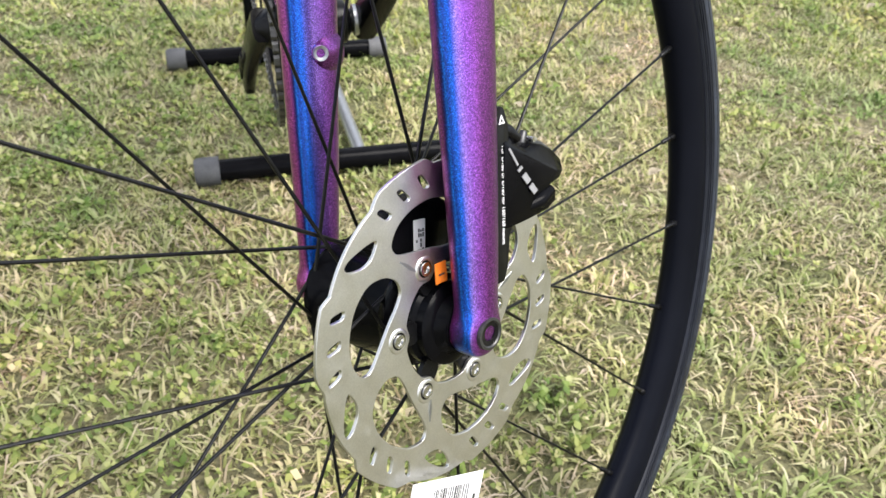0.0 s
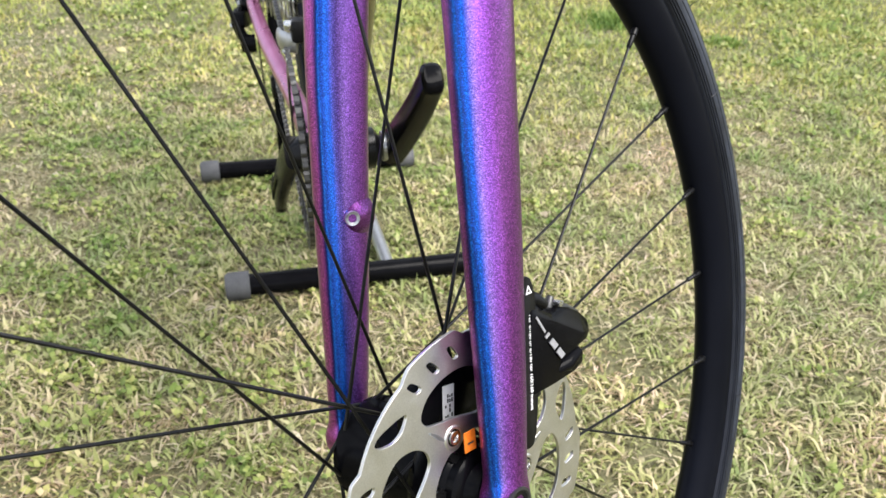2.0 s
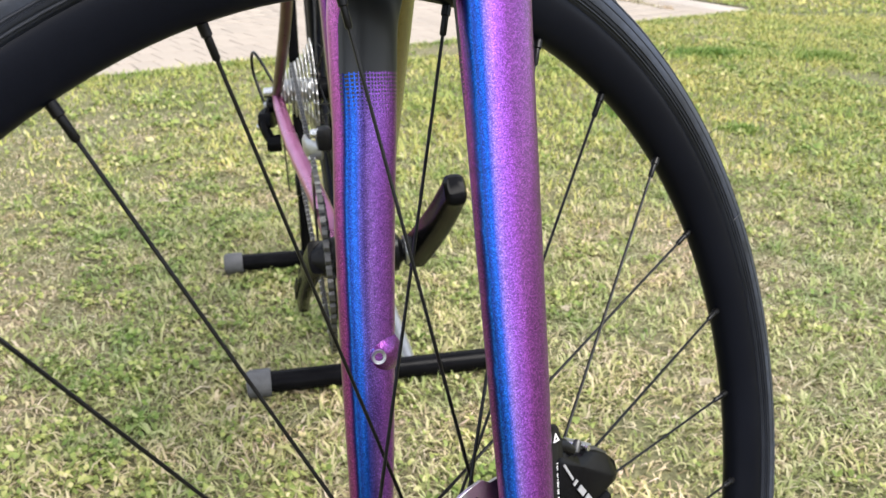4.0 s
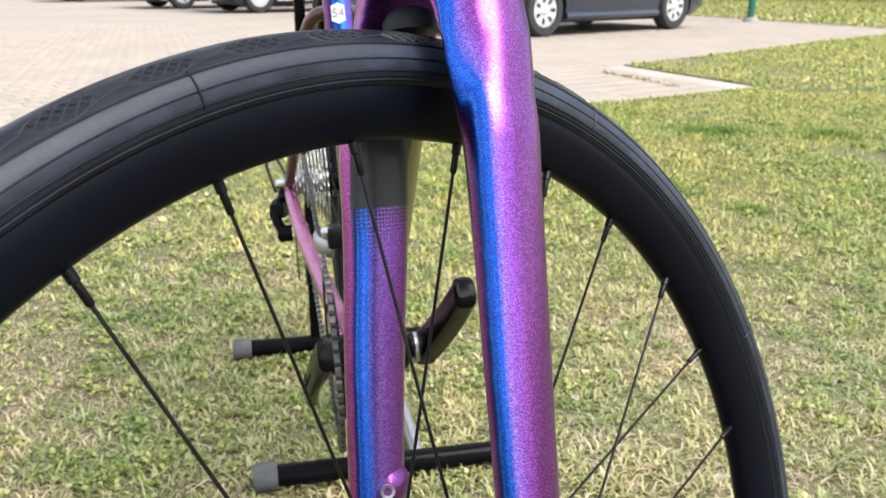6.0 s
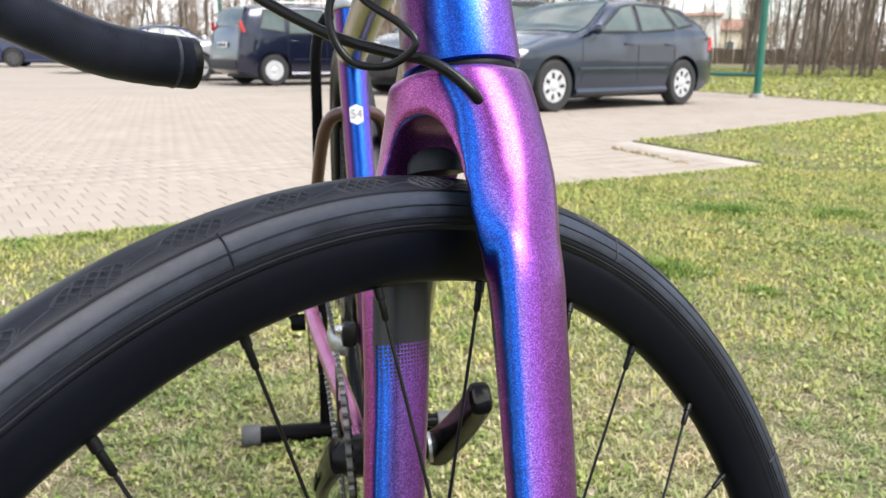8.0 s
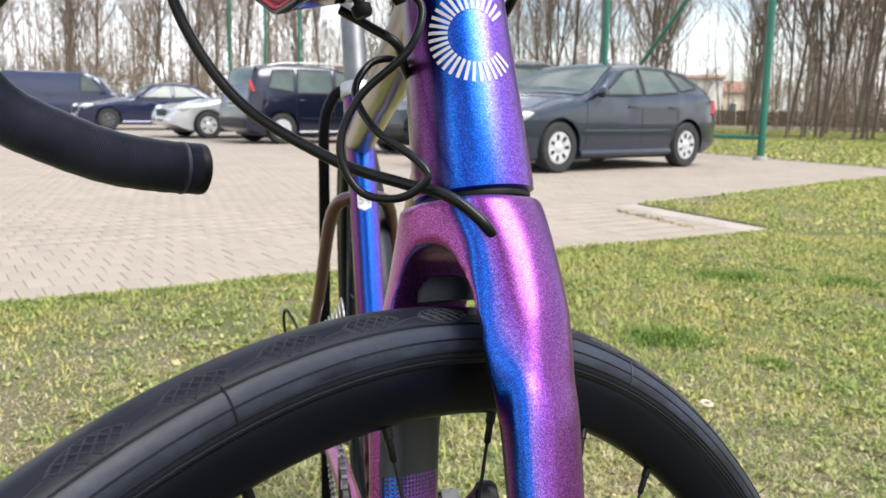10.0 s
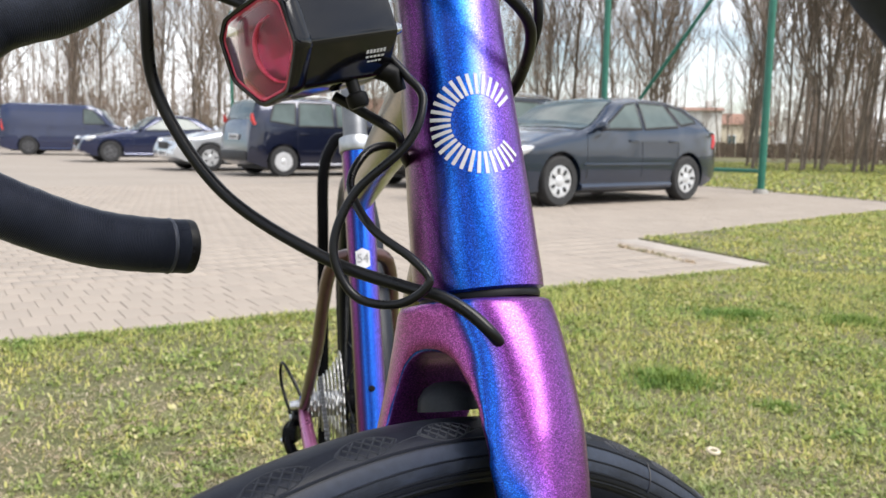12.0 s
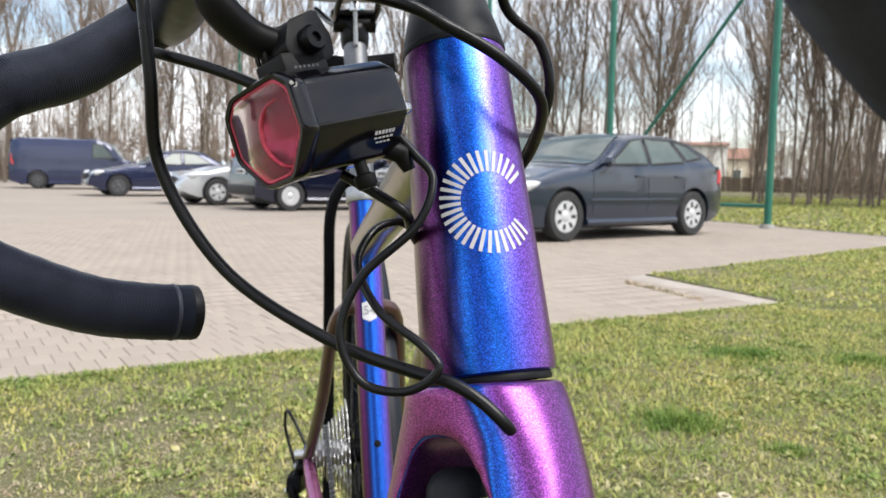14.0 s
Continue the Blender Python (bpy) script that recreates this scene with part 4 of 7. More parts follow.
part("cable_gland", sweep([(0.006, 0.042, -0.0135), (0.009, 0.0475, -0.018), (0.009, 0.0485, -0.025)], [0.0042, 0.0044, 0.0026], 14), PLASTIC, headlight, m=HL)
part("vent_screw", lathe([(0.0, -0.009), (0.0034, -0.009), (0.0044, -0.0075), (0.0044, -0.004), (0.0026, -0.003), (0.0026, 0.004)], 18), PLASTIC, headlight, "black thumb screw under the lamp", HL @ pose(0.006, 0.028, -0.0185))
side_q = axes((0, 1, 0), (0, 0, 1), (1, 0, 0), (0, 0, 0))
M_SIDE = HL @ axes((0, 1, 0), (0.707, 0, 0.707), (0.707, 0, -0.707), (0.0152, 0.0355, -0.0106))
for i, (w, h, y) in enumerate(((0.0105, 0.0020, 0.0026), (0.0100, 0.0011, 0.0002), (0.0075, 0.0009, -0.0018))):
    n = 6 - i
    for k in range(n):
        a = -w / 2 + k * w / n
        part("print_bar", block((a, y - h / 2, 0), (a + w / n * 0.72, y + h * 0.3, 0.0003)), PALE, headlight, m=M_SIDE)
bracket = part("lamp_bracket", sweep(glide([(0, -0.088, 0.185), (-0.004, -0.112, 0.170), (-0.006, -0.124, 0.150), (-0.004, -0.120, 0.132), (-0.004, -0.106, 0.1225), (0, -0.094, 0.119)], 8), 0.0060, 14, 0.0080, (1, 0, 0)), PLASTIC, bicycle, "black bracket arm that carries the headlight", MS)
BK = MS @ pose(0.003, -0.0910, 0.1185, 35, 0, 0)
part("bracket_clamp", prism(rounded([(-0.010, -0.009), (0.008, -0.009), (0.011, -0.003), (0.011, 0.010), (-0.004, 0.010), (-0.011, 0.002)], 0.12, 1), -0.009, 0.009, 0.0008), PLASTIC, bracket, "square-edged lamp clamp", BK @ side_q)
for x in (-0.0085, -0.003):
    part("clamp_slot", lathe([(0.0098, -0.0010), (0.0106, -0.0010), (0.0106, 0.0010), (0.0098, 0.0010)], 28, closed=True), BLACK, bracket, m=BK @ side_q @ pose(-0.002, 0.0, x))
part("clamp_bolt", lathe([(0.0, 0.0030), (0.0018, 0.0030), (0.0020, 0.0046), (0.0042, 0.0046), (0.0052, 0.0030), (0.0052, -0.002)], 24), BLACK, bracket, "round black socket bolt", BK @ side_q @ pose(0, 0, 0.0095))
part("clamp_foot", block((-0.009, -0.010, -0.006), (0.009, 0.010, 0.006), 0.001), PLASTIC, bracket, m=MS @ pose(0.003, -0.0920, 0.1085, 19, 0, 0))
for k in range(6):
    part("foot_print", block((0.0089, -0.006 + k * 0.002, -0.0004), (0.0092, -0.0048 + k * 0.002, 0.0006)), GREYPLASTIC, bracket, m=MS @ pose(0.003, -0.0920, 0.1085, 19, 0, 0))

# main frame
F_HEAD_TOP = MF.inverted() @ (MS @ Vector((0, 0, 0.112))) + Vector((0, 0.016, 0))
F_HEAD_LOW = MF.inverted() @ (MS @ Vector((0, 0, 0.030))) + Vector((0, 0.016, 0))
BB = Vector((0, 0.575, -0.052))
ST_TOP = Vector((0, 0.725, 0.43))
AXLE = Vector((0, 0.995, 0.049))


def mix(a, b, t):
    return Vector(a) + (Vector(b) - Vector(a)) * t


TT_END = mix(BB, ST_TOP, 0.885)
part("top_tube", sweep(glide([F_HEAD_TOP, mix(F_HEAD_TOP, TT_END, 0.5), TT_END], 8), [0.0165] * 9 + [0.0165] * 8, 24, [0.019] * 9 + [0.017] * 8, (0, 0, 1)), PAINT_GOLD, bicycle, "painted top tube shifting to bronze", MF)
part("down_tube", sweep([F_HEAD_LOW, mix(F_HEAD_LOW, BB, 0.12), mix(F_HEAD_LOW, BB, 0.6), BB], [0.0175, 0.0215, 0.024, 0.025], 28, [0.021, 0.023, 0.024, 0.024], (0, 0, 1)), PAINT_GOLD, bicycle, "thick painted down tube", MF)
seat_tube = part("seat_tube", sweep([BB, mix(BB, ST_TOP, 0.35), mix(BB, ST_TOP, 0.75), ST_TOP], [0.0185, 0.0165, 0.016, 0.0165], 28), PAINT_SEAT, bicycle, "painted seat tube with a frame-size sticker", MF)
part("bottle_bolt", lathe([(0.0, 0.0035), (0.0022, 0.0035), (0.0036, 0.002), (0.0036, -0.003)], 18), BLACK, seat_tube, m=MF @ Matrix.Translation(mix(BB, ST_TOP, 0.48)) @ pose(0.0, -0.0165, 0.0, 73, 0, 0))
stk = MF @ Matrix.Translation(mix(BB, ST_TOP, 0.753)) @ pose(-0.001, -0.0172, 0.0, 73, 0, 0)
me = plate([[(-0.0075, -0.008), (0.0, -0.0115), (0.0075, -0.008), (0.0075, 0.008), (0.0, 0.0115), (-0.0075, 0.008)]], 0.0008)
me.materials.append(PALE)
part("size_sticker", me, None, seat_tube, "pale shield sticker reading 54", stk)
me = words("54", 0.0135, 0.0003)
me.materials.append(DIM)
part("sticker_digits", me, None, seat_tube, m=stk @ pose(0, 0, 0.0007))
part("seat_clamp", lathe([(0.0178, -0.0085), (0.0188, -0.0072), (0.0188, 0.0072), (0.0178, 0.0085)], 28), SATIN, seat_tube, "narrow silver seat clamp", MF @ Matrix.Translation(ST_TOP) @ pose(0, 0, 0, -17.3, 0, 0))
POSTM = plain("grey_anodised_post", (0.16, 0.165, 0.175), (0.22, 0.225, 0.235), 40, 0.42, 0.8, fine=900, bump=0.05, depth=0.0001)
POST_TOP = ST_TOP + Vector((0, 0.054, 0.176))
seatpost = part("seatpost", sweep([ST_TOP, POST_TOP], 0.0136, 24), POSTM, bicycle, "plain silver-grey seatpost", MF)
M_HEAD = MF @ Matrix.Translation(POST_TOP + Vector((0, 0.002, 0.006)))
part("post_head", sweep(glide([(0, 0, -0.014), (0, -0.001, 0.0), (0, 0.0, 0.012)], 4), [0.0150, 0.0155, 0.016, 0.0165, 0.0165, 0.0165, 0.0165, 0.016, 0.015], 20), BLACK, seatpost, "black saddle clamp", M_HEAD)
part("clamp_cradle", sweep([(-0.024, 0, 0.014), (0.024, 0, 0.014)], 0.013, 16, 0.009, (0, 0, 1)), PLASTIC, seatpost, "rounded rail cradle", M_HEAD)
part("clamp_cap", block((-0.027, -0.014, 0.022), (0.027, 0.014, 0.029), 0.003), BLACK, seatpost, m=M_HEAD)
for y in (-0.019, 0.019):
    part("clamp_bolt", sweep([(0, y, -0.012), (0, y, 0.030)], 0.0028, 10), SATIN, seatpost, "bright clamp bolt", M_HEAD)
    part("bolt_nut", lathe([(0.0, 0.006), (0.005, 0.006), (0.0062, 0.003), (0.0062, -0.004)], 14), SILVER, seatpost, m=M_HEAD @ pose(0, y, 0.030))
REDL = plain("red_tail_light", (0.45, 0.02, 0.02), (0.55, 0.04, 0.03), 20, 0.15, 0, 0.5, fine=200, bump=0.05, depth=0.001)
M_REAR = MF @ Matrix.Translation(POST_TOP + Vector((0, 0.040, -0.022)))
rear_light = part("rear_light", sweep(glide([(-0.052, 0.0, 0.004), (-0.030, 0.006, 0.002), (0, 0.008, 0.0), (0.030, 0.006, 0.002), (0.052, 0.0, 0.004)], 4), 0.012, 16, 0.011, (0, 1, 0)), PLASTIC, bicycle, "black rear lamp with red lower edge behind the seatpost", M_REAR)
part("red_lens", sweep(glide([(-0.046, -0.004, -0.007), (-0.030, 0.002, -0.010), (0, 0.004, -0.011), (0.030, 0.002, -0.010), (0.046, -0.004, -0.007)], 4), 0.0032, 12, 0.008, (0, 1, 0)), REDL, rear_light, "glossy red lens strip", M_REAR)
saddle_bm = bmesh.new()
rows = []
for i in range(15):
    t = i / 14
    y = -0.15 + 0.27 * t
    w = 0.018 + 0.052 * max(0, (t - 0.35) / 0.65) ** 1.3
    z = 0.006 * math.cos(t * 6.0) + 0.012 * t
    rows.append([saddle_bm.verts.new((w * math.sin(a), y, z + 0.022 * math.cos(a) * (1 if abs(a) < 1.57 else 0.55))) for a in [k / 16 * math.tau for k in range(16)]])
for i in range(14):
    for k in range(16):
        saddle_bm.faces.new((rows[i][k], rows[i][(k + 1) % 16], rows[i + 1][(k + 1) % 16], rows[i + 1][k]))
saddle_bm.faces.new(rows[0])
saddle_bm.faces.new(rows[-1])
M_SAD = MF @ Matrix.Translation(POST_TOP + Vector((0, 0.004, 0.062)))
saddle = part("saddle", saddle_bm, TAPE, bicycle, "narrow black saddle on thin rails", M_SAD)
for s in (1, -1):
    part("saddle_rail", sweep(glide([(s * 0.012, -0.12, -0.010), (s * 0.022, -0.06, -0.034), (s * 0.022, 0.03, -0.036), (s * 0.040, 0.10, -0.006)], 6), 0.0035, 10), BLACK, saddle, m=M_SAD)
for s, nm in ((1, "left"), (-1, "right")):
    part("chainstay", sweep(glide([BB + Vector((s * 0.024, 0.01, 0.0)), (s * 0.034, 0.70, -0.030), (s * 0.056, 0.86, 0.002), (s * 0.066, 0.965, 0.032), AXLE + Vector((s * 0.067, 0.012, 0.004))], 6), [0.013 - 0.0002 * i for i in range(25)], 18, [0.016 - 0.00028 * i for i in range(25)], (0, 0, 1)), PAINT_PINK, bicycle, "slim pink-purple painted chainstay", MF)
    part("seatstay", sweep(glide([mix(BB, ST_TOP, 0.76) + Vector((s * 0.008, 0.008, 0)), mix(BB, ST_TOP, 0.72) + Vector((s * 0.034, 0.045, -0.005)), (s * 0.050, 0.85, 0.165), (s * 0.066, 0.97, 0.062), AXLE + Vector((s * 0.067, 0.004, 0.006))], 6), 0.0078, 16, 0.0095, (0, 1, 0)), PAINT_PLUM, bicycle, "slim plum-brown painted seatstay", MF)
    part("dropout", lathe([(0.0, -0.004), (0.014, -0.004), (0.015, 0.0), (0.014, 0.004), (0.0, 0.004)], 28), PAINT, bicycle, m=MF @ Matrix.Translation(AXLE + Vector((s * 0.069, 0, 0))) @ pose(0, 0, 0, 0, 90, 0))
part("rear_axle_end", sweep([AXLE + Vector((-0.070, 0, 0)), AXLE + Vector((-0.076, 0, 0)), AXLE + Vector((-0.088, 0, 0))], [0.008, 0.0085, 0.0075], 18), SILVER, bicycle, "bright axle end", MF)

# rear wheel and drive
MR = MF @ axes((0, 1, 0), (0, 0, 1), (1, 0, 0), AXLE + Vector((0.018, 0, 0)))
rear_wheel = part("rear_wheel", lathe([(0.009, -0.058), (0.018, -0.030), (0.030, -0.026), (0.030, -0.022), (0.018, -0.018), (0.018, 0.020), (0.028, 0.024), (0.028, 0.028), (0.016, 0.030), (0.016, 0.058)], 40), GLOSS, bicycle, "rear wheel with black rim and tyre", MR)
part("tyre", lathe([tyre_point(-2.42 + 4.84 * i / 24) for i in range(25)] + [(0.3165, 0.009), (0.3165, -0.009)], 120, closed=True), RUBBER, rear_wheel, "black rear tyre", MR)
part("rim", lathe(rim_sec, 120, closed=True), RIM, rear_wheel, "matt black rim", MR)
for k in range(28):
    th = radians(4 + k * 360 / 28)
    left = k % 2 == 0
    way = 1 if (k // 2) % 2 == 0 else -1
    a = Vector((0.2945 * math.cos(th), 0.2945 * math.sin(th), 0))
    hth = th + way * radians(58)
    b = Vector((0.027 * math.cos(hth), 0.027 * math.sin(hth), 0.026 if left else -0.024))
    part("spoke", sweep([a, b], 0.0009, 6), SPOKE, rear_wheel, m=MR)


def sprocket(r, teeth, hole, thick, tooth=0.0035):
    out = []
    for i in range(teeth):
        for f, q in ((0.0, r - tooth), (0.25, r - tooth * 0.8), (0.42, r), (0.58, r), (0.75, r - tooth * 0.8)):
            a = (i + f) / teeth * 360
            out.append(pol(q, a))
    me = plate([out, [pol(hole, -a) for a in range(0, 360, 12)]], thick)
    return me


part("cassette", lathe([(0.0165, -0.080), (0.0185, -0.078), (0.0185, -0.030), (0.014, -0.030)], 32), SATIN, rear_wheel, "silver cassette of stacked sprockets", MR)
CASS = [(11, 0.0225), (12, 0.0245), (13, 0.0265), (14, 0.0285), (16, 0.0325), (18, 0.0365), (20, 0.0405), (22, 0.0445), (25, 0.0505), (28, 0.0565), (32, 0.0645)]
for i, (teeth, r) in enumerate(CASS):
    me = sprocket(r * 1.16 + 0.002, teeth, max(0.017, r - 0.012), 0.0016)
    me.materials.append(STEEL)
    ob = new("sprocket", me)
    ob.parent = rear_wheel
    ob.matrix_parent_inverse = WORLD[rear_wheel].inverted()
    ob.matrix_basis = MR @ pose(0, 0, -0.080 + i * 0.0050)
crank_m = MF @ axes((0, 1, 0), (0, 0, 1), (1, 0, 0), BB)
crankset = part("crankset", lathe([(0.012, -0.056), (0.0225, -0.040), (0.0235, -0.034), (0.0235, 0.034), (0.0225, 0.040), (0.0125, 0.046), (0.0125, 0.078)], 36), BLACK, bicycle, "black crankset with two chainrings", crank_m)
for r, teeth, x in ((0.1025, 50, -0.0425), (0.0705, 34, -0.0365)):
    me = sprocket(r, teeth, r - 0.016, 0.0026)
    me.materials.append(BLACK if r < 0.1 else CHAINM)
    part("chainring", me, None, crankset, "toothed chainring", crank_m @ pose(0, 0, x))


def crank(s, ang, x):
    d = Vector((math.cos(ang), math.sin(ang), 0))
    pts = [Vector((0, 0, x + s * off)) + d * q for q, off in ((-0.010, -0.006), (0.030, 0.001), (0.100, 0.009), (0.160, 0.012), (0.183, 0.012))]
    line = glide(pts, 5)
    n = len(line)
    wide = [lerp_row(((0, 0.0195), (0.45, 0.0165), (0.75, 0.0150), (0.90, 0.0158), (0.97, 0.0130), (1, 0.0085)), i / (n - 1)) for i in range(n)]
    thick = [lerp_row(((0, 0.0145), (0.35, 0.0135), (0.75, 0.0112), (0.97, 0.0105), (1, 0.0080)) if s > 0 else ((0, 0.0100), (0.35, 0.0090), (0.75, 0.0080), (0.97, 0.0080), (1, 0.0060)), i / (n - 1)) for i in range(n)]
    return sweep(line, wide, 24, thick, (0, 0, 1), full=[3.4] * n)


def lerp_row(table, t):
    for (a, u), (b, v) in zip(table, table[1:]):
        if t <= b:
            return u + (v - u) * (t - a) / (b - a)
    return table[-1][1]


ANG = math.atan2(0.112, -0.132)
part("crank_arm", crank(1, ANG, 0.068), GLOSS, crankset, "glossy black left crank arm, no pedal", crank_m)
part("pinch_clamp", lathe([(0.0, 0.020), (0.016, 0.020), (0.017, 0.016), (0.017, 0.002), (0.0, 0.0)], 24), SATIN, crankset, "silver clamp of the left crank", crank_m @ pose(0, 0, 0.047))
part("crank_arm", crank(-1, ANG + math.pi, -0.0555), GLOSS, crankset, "glossy black right crank arm, no pedal", crank_m)
for s in (1, -1):
    e = Vector((math.cos(ANG), math.sin(ANG), 0)) * (0.1725 * s) + Vector((0, 0, s * 0.080 + (0.0125 if s < 0 else 0)))
    slot = [Vector((math.cos(ANG), math.sin(ANG), 0)) * (q * s) + Vector((0, 0, s * z + (0.0125 if s < 0 else 0))) for q, z in ((0.075, 0.0862), (0.110, 0.0888), (0.150, 0.0888))]
    part("arm_groove", sweep(slot, 0.0045, 10, 0.0012, (0, 0, 1)), PLASTIC, crankset, "shallow groove along the arm", crank_m)
    part("pedal_hole", lathe([(0.0062, -0.0075), (0.0075, -0.0075), (0.0078, 0.0075), (0.0062, 0.0075)], 24, closed=True), SATIN, crankset, m=crank_m @ Matrix.Translation(e))
# chain: outer and inner links along the upper and lower run
link_me = mesh_of("chain_link", prism(rounded([(-0.0062, -0.0036), (0.0062, -0.0036), (0.0062, 0.0036), (-0.0062, 0.0036)], 0.25, 1), -0.0028, 0.0028), CHAINM, 30)
roller_me = mesh_of("chain_roller", lathe([(0.0, -0.0031), (0.0022, -0.0031), (0.0022, 0.0031), (0.0, 0.0031)], 10), SATIN, 30)
runs = [(Vector((0.575, 0.049, -0.042)), Vector((0.995, 0.089, -0.042))), (Vector((0.575, -0.153, -0.042)), Vector((0.98, -0.078, -0.046)))]
for a, b in runs:
    a, b = a - Vector((0.575, -0.052, 0)), b - Vector((0.575, -0.052, 0))
    d = b - a
    n = int(d.length / 0.0127)
    for i in range(n):
        p = a + d * (i + 0.5) / n
        part("chain_link", link_me, None, crankset, m=crank_m @ Matrix.Translation(p) @ pose(0, 0, 0, 0, 0, math.degrees(math.atan2(d.y, d.x))) @ Matrix.Diagonal((1, 1, 1.0 if i % 2 else 0.72, 1)))
        part("chain_pin", roller_me, None, crankset, m=crank_m @ Matrix.Translation(p + d / n / 2))
for i in range(24):
    a = radians(90 + i * 7.4)
    part("chain_link", link_me, None, crankset, m=crank_m @ pose(0.1015 * math.cos(a), 0.1015 * math.sin(a), -0.0425, 0, 0, math.degrees(a) + 90))
# rear derailleur
def rd_at(x, y, z, rx=0, ry=0, rz=0):
    return MF @ Matrix.Translation(AXLE + Vector((x, y, z))) @ pose(0, 0, 0, rx, ry, rz)


rd_body = prism(rounded([(-0.022, -0.010), (0.014, -0.013), (0.024, 0.000), (0.018, 0.014), (-0.016, 0.012)], 0.15, 2), -0.010, 0.010, 0.0015)
rd = part("rear_derailleur", rd_body, GLOSS, bicycle, "black rear derailleur under the cassette", rd_at(-0.086, 0.000, -0.040, 90, 0, 70))
part("hanger_knuckle", lathe([(0.0, 0.010), (0.009, 0.010), (0.0125, 0.007), (0.0125, -0.012), (0.0, -0.012)], 24), BLACK, rd, "round black hanger knuckle", rd_at(-0.076, 0.012, -0.022, 0, -90, 0))
part("hanger_bolt", lathe([(0.0, 0.003), (0.004, 0.003), (0.006, 0.001), (0.006, -0.004)], 18), SATIN, rd, m=rd_at(-0.087, 0.012, -0.022, 0, -90, 0))
part("outer_link", sweep(glide([AXLE + Vector((-0.084, 0.004, -0.030)), AXLE + Vector((-0.092, -0.012, -0.050)), AXLE + Vector((-0.082, -0.026, -0.072))], 5), [0.0125, 0.0128, 0.0130, 0.0130, 0.0130, 0.0128, 0.0125, 0.0122, 0.0120, 0.0120, 0.0120], 16, 0.008, (1, 0, 0)), GLOSS, rd, "sloping parallelogram link", MF)
part("pinch_bolt", lathe([(0.0, 0.004), (0.0035, 0.004), (0.0055, 0.002), (0.0055, -0.006)], 18), SILVER, rd, "bright cable pinch bolt", rd_at(-0.100, -0.006, -0.050, 0, -90, 0))
part("cage_knuckle", lathe([(0.0, 0.012), (0.010, 0.012), (0.013, 0.008), (0.013, -0.010), (0.0, -0.010)], 24), GLOSS, rd, m=rd_at(-0.080, -0.026, -0.072, 0, -90, 0))
for x in (-0.066, -0.046):
    part("cage", sweep(glide([AXLE + Vector((x, -0.024, -0.066)), AXLE + Vector((x, -0.010, -0.110)), AXLE + Vector((x, -0.016, -0.152))], 6), 0.011, 14, 0.0014, (1, 0, 0)), BLACK if x < -0.05 else SATIN, rd, m=MF)
for dz in (-0.074, -0.145):
    part("jockey_wheel", lathe([(0.004, -0.004), (0.017, -0.003), (0.018, 0.0), (0.017, 0.003), (0.004, 0.004)], 22), PLASTIC, rd, m=MF @ Matrix.Translation(AXLE + Vector((-0.052, -0.014, dz))) @ pose(0, 0, 0, 0, 90, 0))
part("barrel_adjuster", sweep([AXLE + Vector((-0.086, 0.022, -0.036)), AXLE + Vector((-0.086, 0.034, -0.030))], 0.0045, 12), SATIN, rd, m=MF)
part("cable_loop", sweep(glide([AXLE + Vector((-0.071, 0.006, 0.012)), AXLE + Vector((-0.088, 0.030, 0.045)), AXLE + Vector((-0.098, 0.052, 0.052)), AXLE + Vector((-0.100, 0.060, 0.020)), AXLE + Vector((-0.088, 0.040, -0.028))], 8), 0.0024, 10), HOSE, rd, "short black cable loop", MF)
fd = part("front_derailleur", sweep(glide([(-0.030, 0.615, 0.060), (-0.044, 0.625, 0.062), (-0.046, 0.66, 0.058), (-0.044, 0.70, 0.045)], 6), 0.004, 12, 0.011, (0, 0, 1)), SATIN, bicycle, "front derailleur cage above the chainrings", MF)
part("fd_body", block((-0.036, 0.610, 0.060), (-0.018, 0.634, 0.086), 0.005), BLACK, fd, m=MF)
part("fd_bolt", lathe([(0.0, 0.005), (0.004, 0.005), (0.0055, 0.003), (0.0055, -0.004)], 18), SILVER, fd, m=MF @ pose(-0.037, 0.618, 0.080, 0, -90, 0))
part("fd_link", sweep([(-0.034, 0.616, 0.064), (-0.044, 0.622, 0.050)], 0.0035, 10), SATIN, fd, m=MF)

# ---- the stand that holds the rear wheel ----
stand = thing("bicycle_stand", pose(-0.25, 1.25, 0.0), "black tubular floor stand holding the rear wheel", "bicycle stand")
FLAT = axes((RB.y, -RB.x, 0), RB, (0, 0, 1), (0.0034, 0.3277, 0.0))     # x left, y to the rear, z up from the ground
for u, c, hl in ((0.765, 0.05, 0.19), (1.205, 0.015, 0.195)):
    part("floor_bar", sweep([(c - hl, u, 0.022), (c + hl, u, 0.022)], 0.0160, 20), GLOSS, stand, "black floor tube", FLAT)
    for s in (-1, 1):
        part("end_cap", sweep([(c + s * (hl - 0.028), u, 0.022), (c + s * (hl + 0.001), u, 0.022), (c + s * (hl + 0.006), u, 0.022)], [0.0205, 0.0205, 0.017], 20), GREYPLASTIC, stand, "worn grey rubber end cap", FLAT)
part("rail", sweep([(0.09, 0.765, 0.024), (0.09, 1.205, 0.024)], 0.010, 14), SATIN, stand, "connecting tube", FLAT)
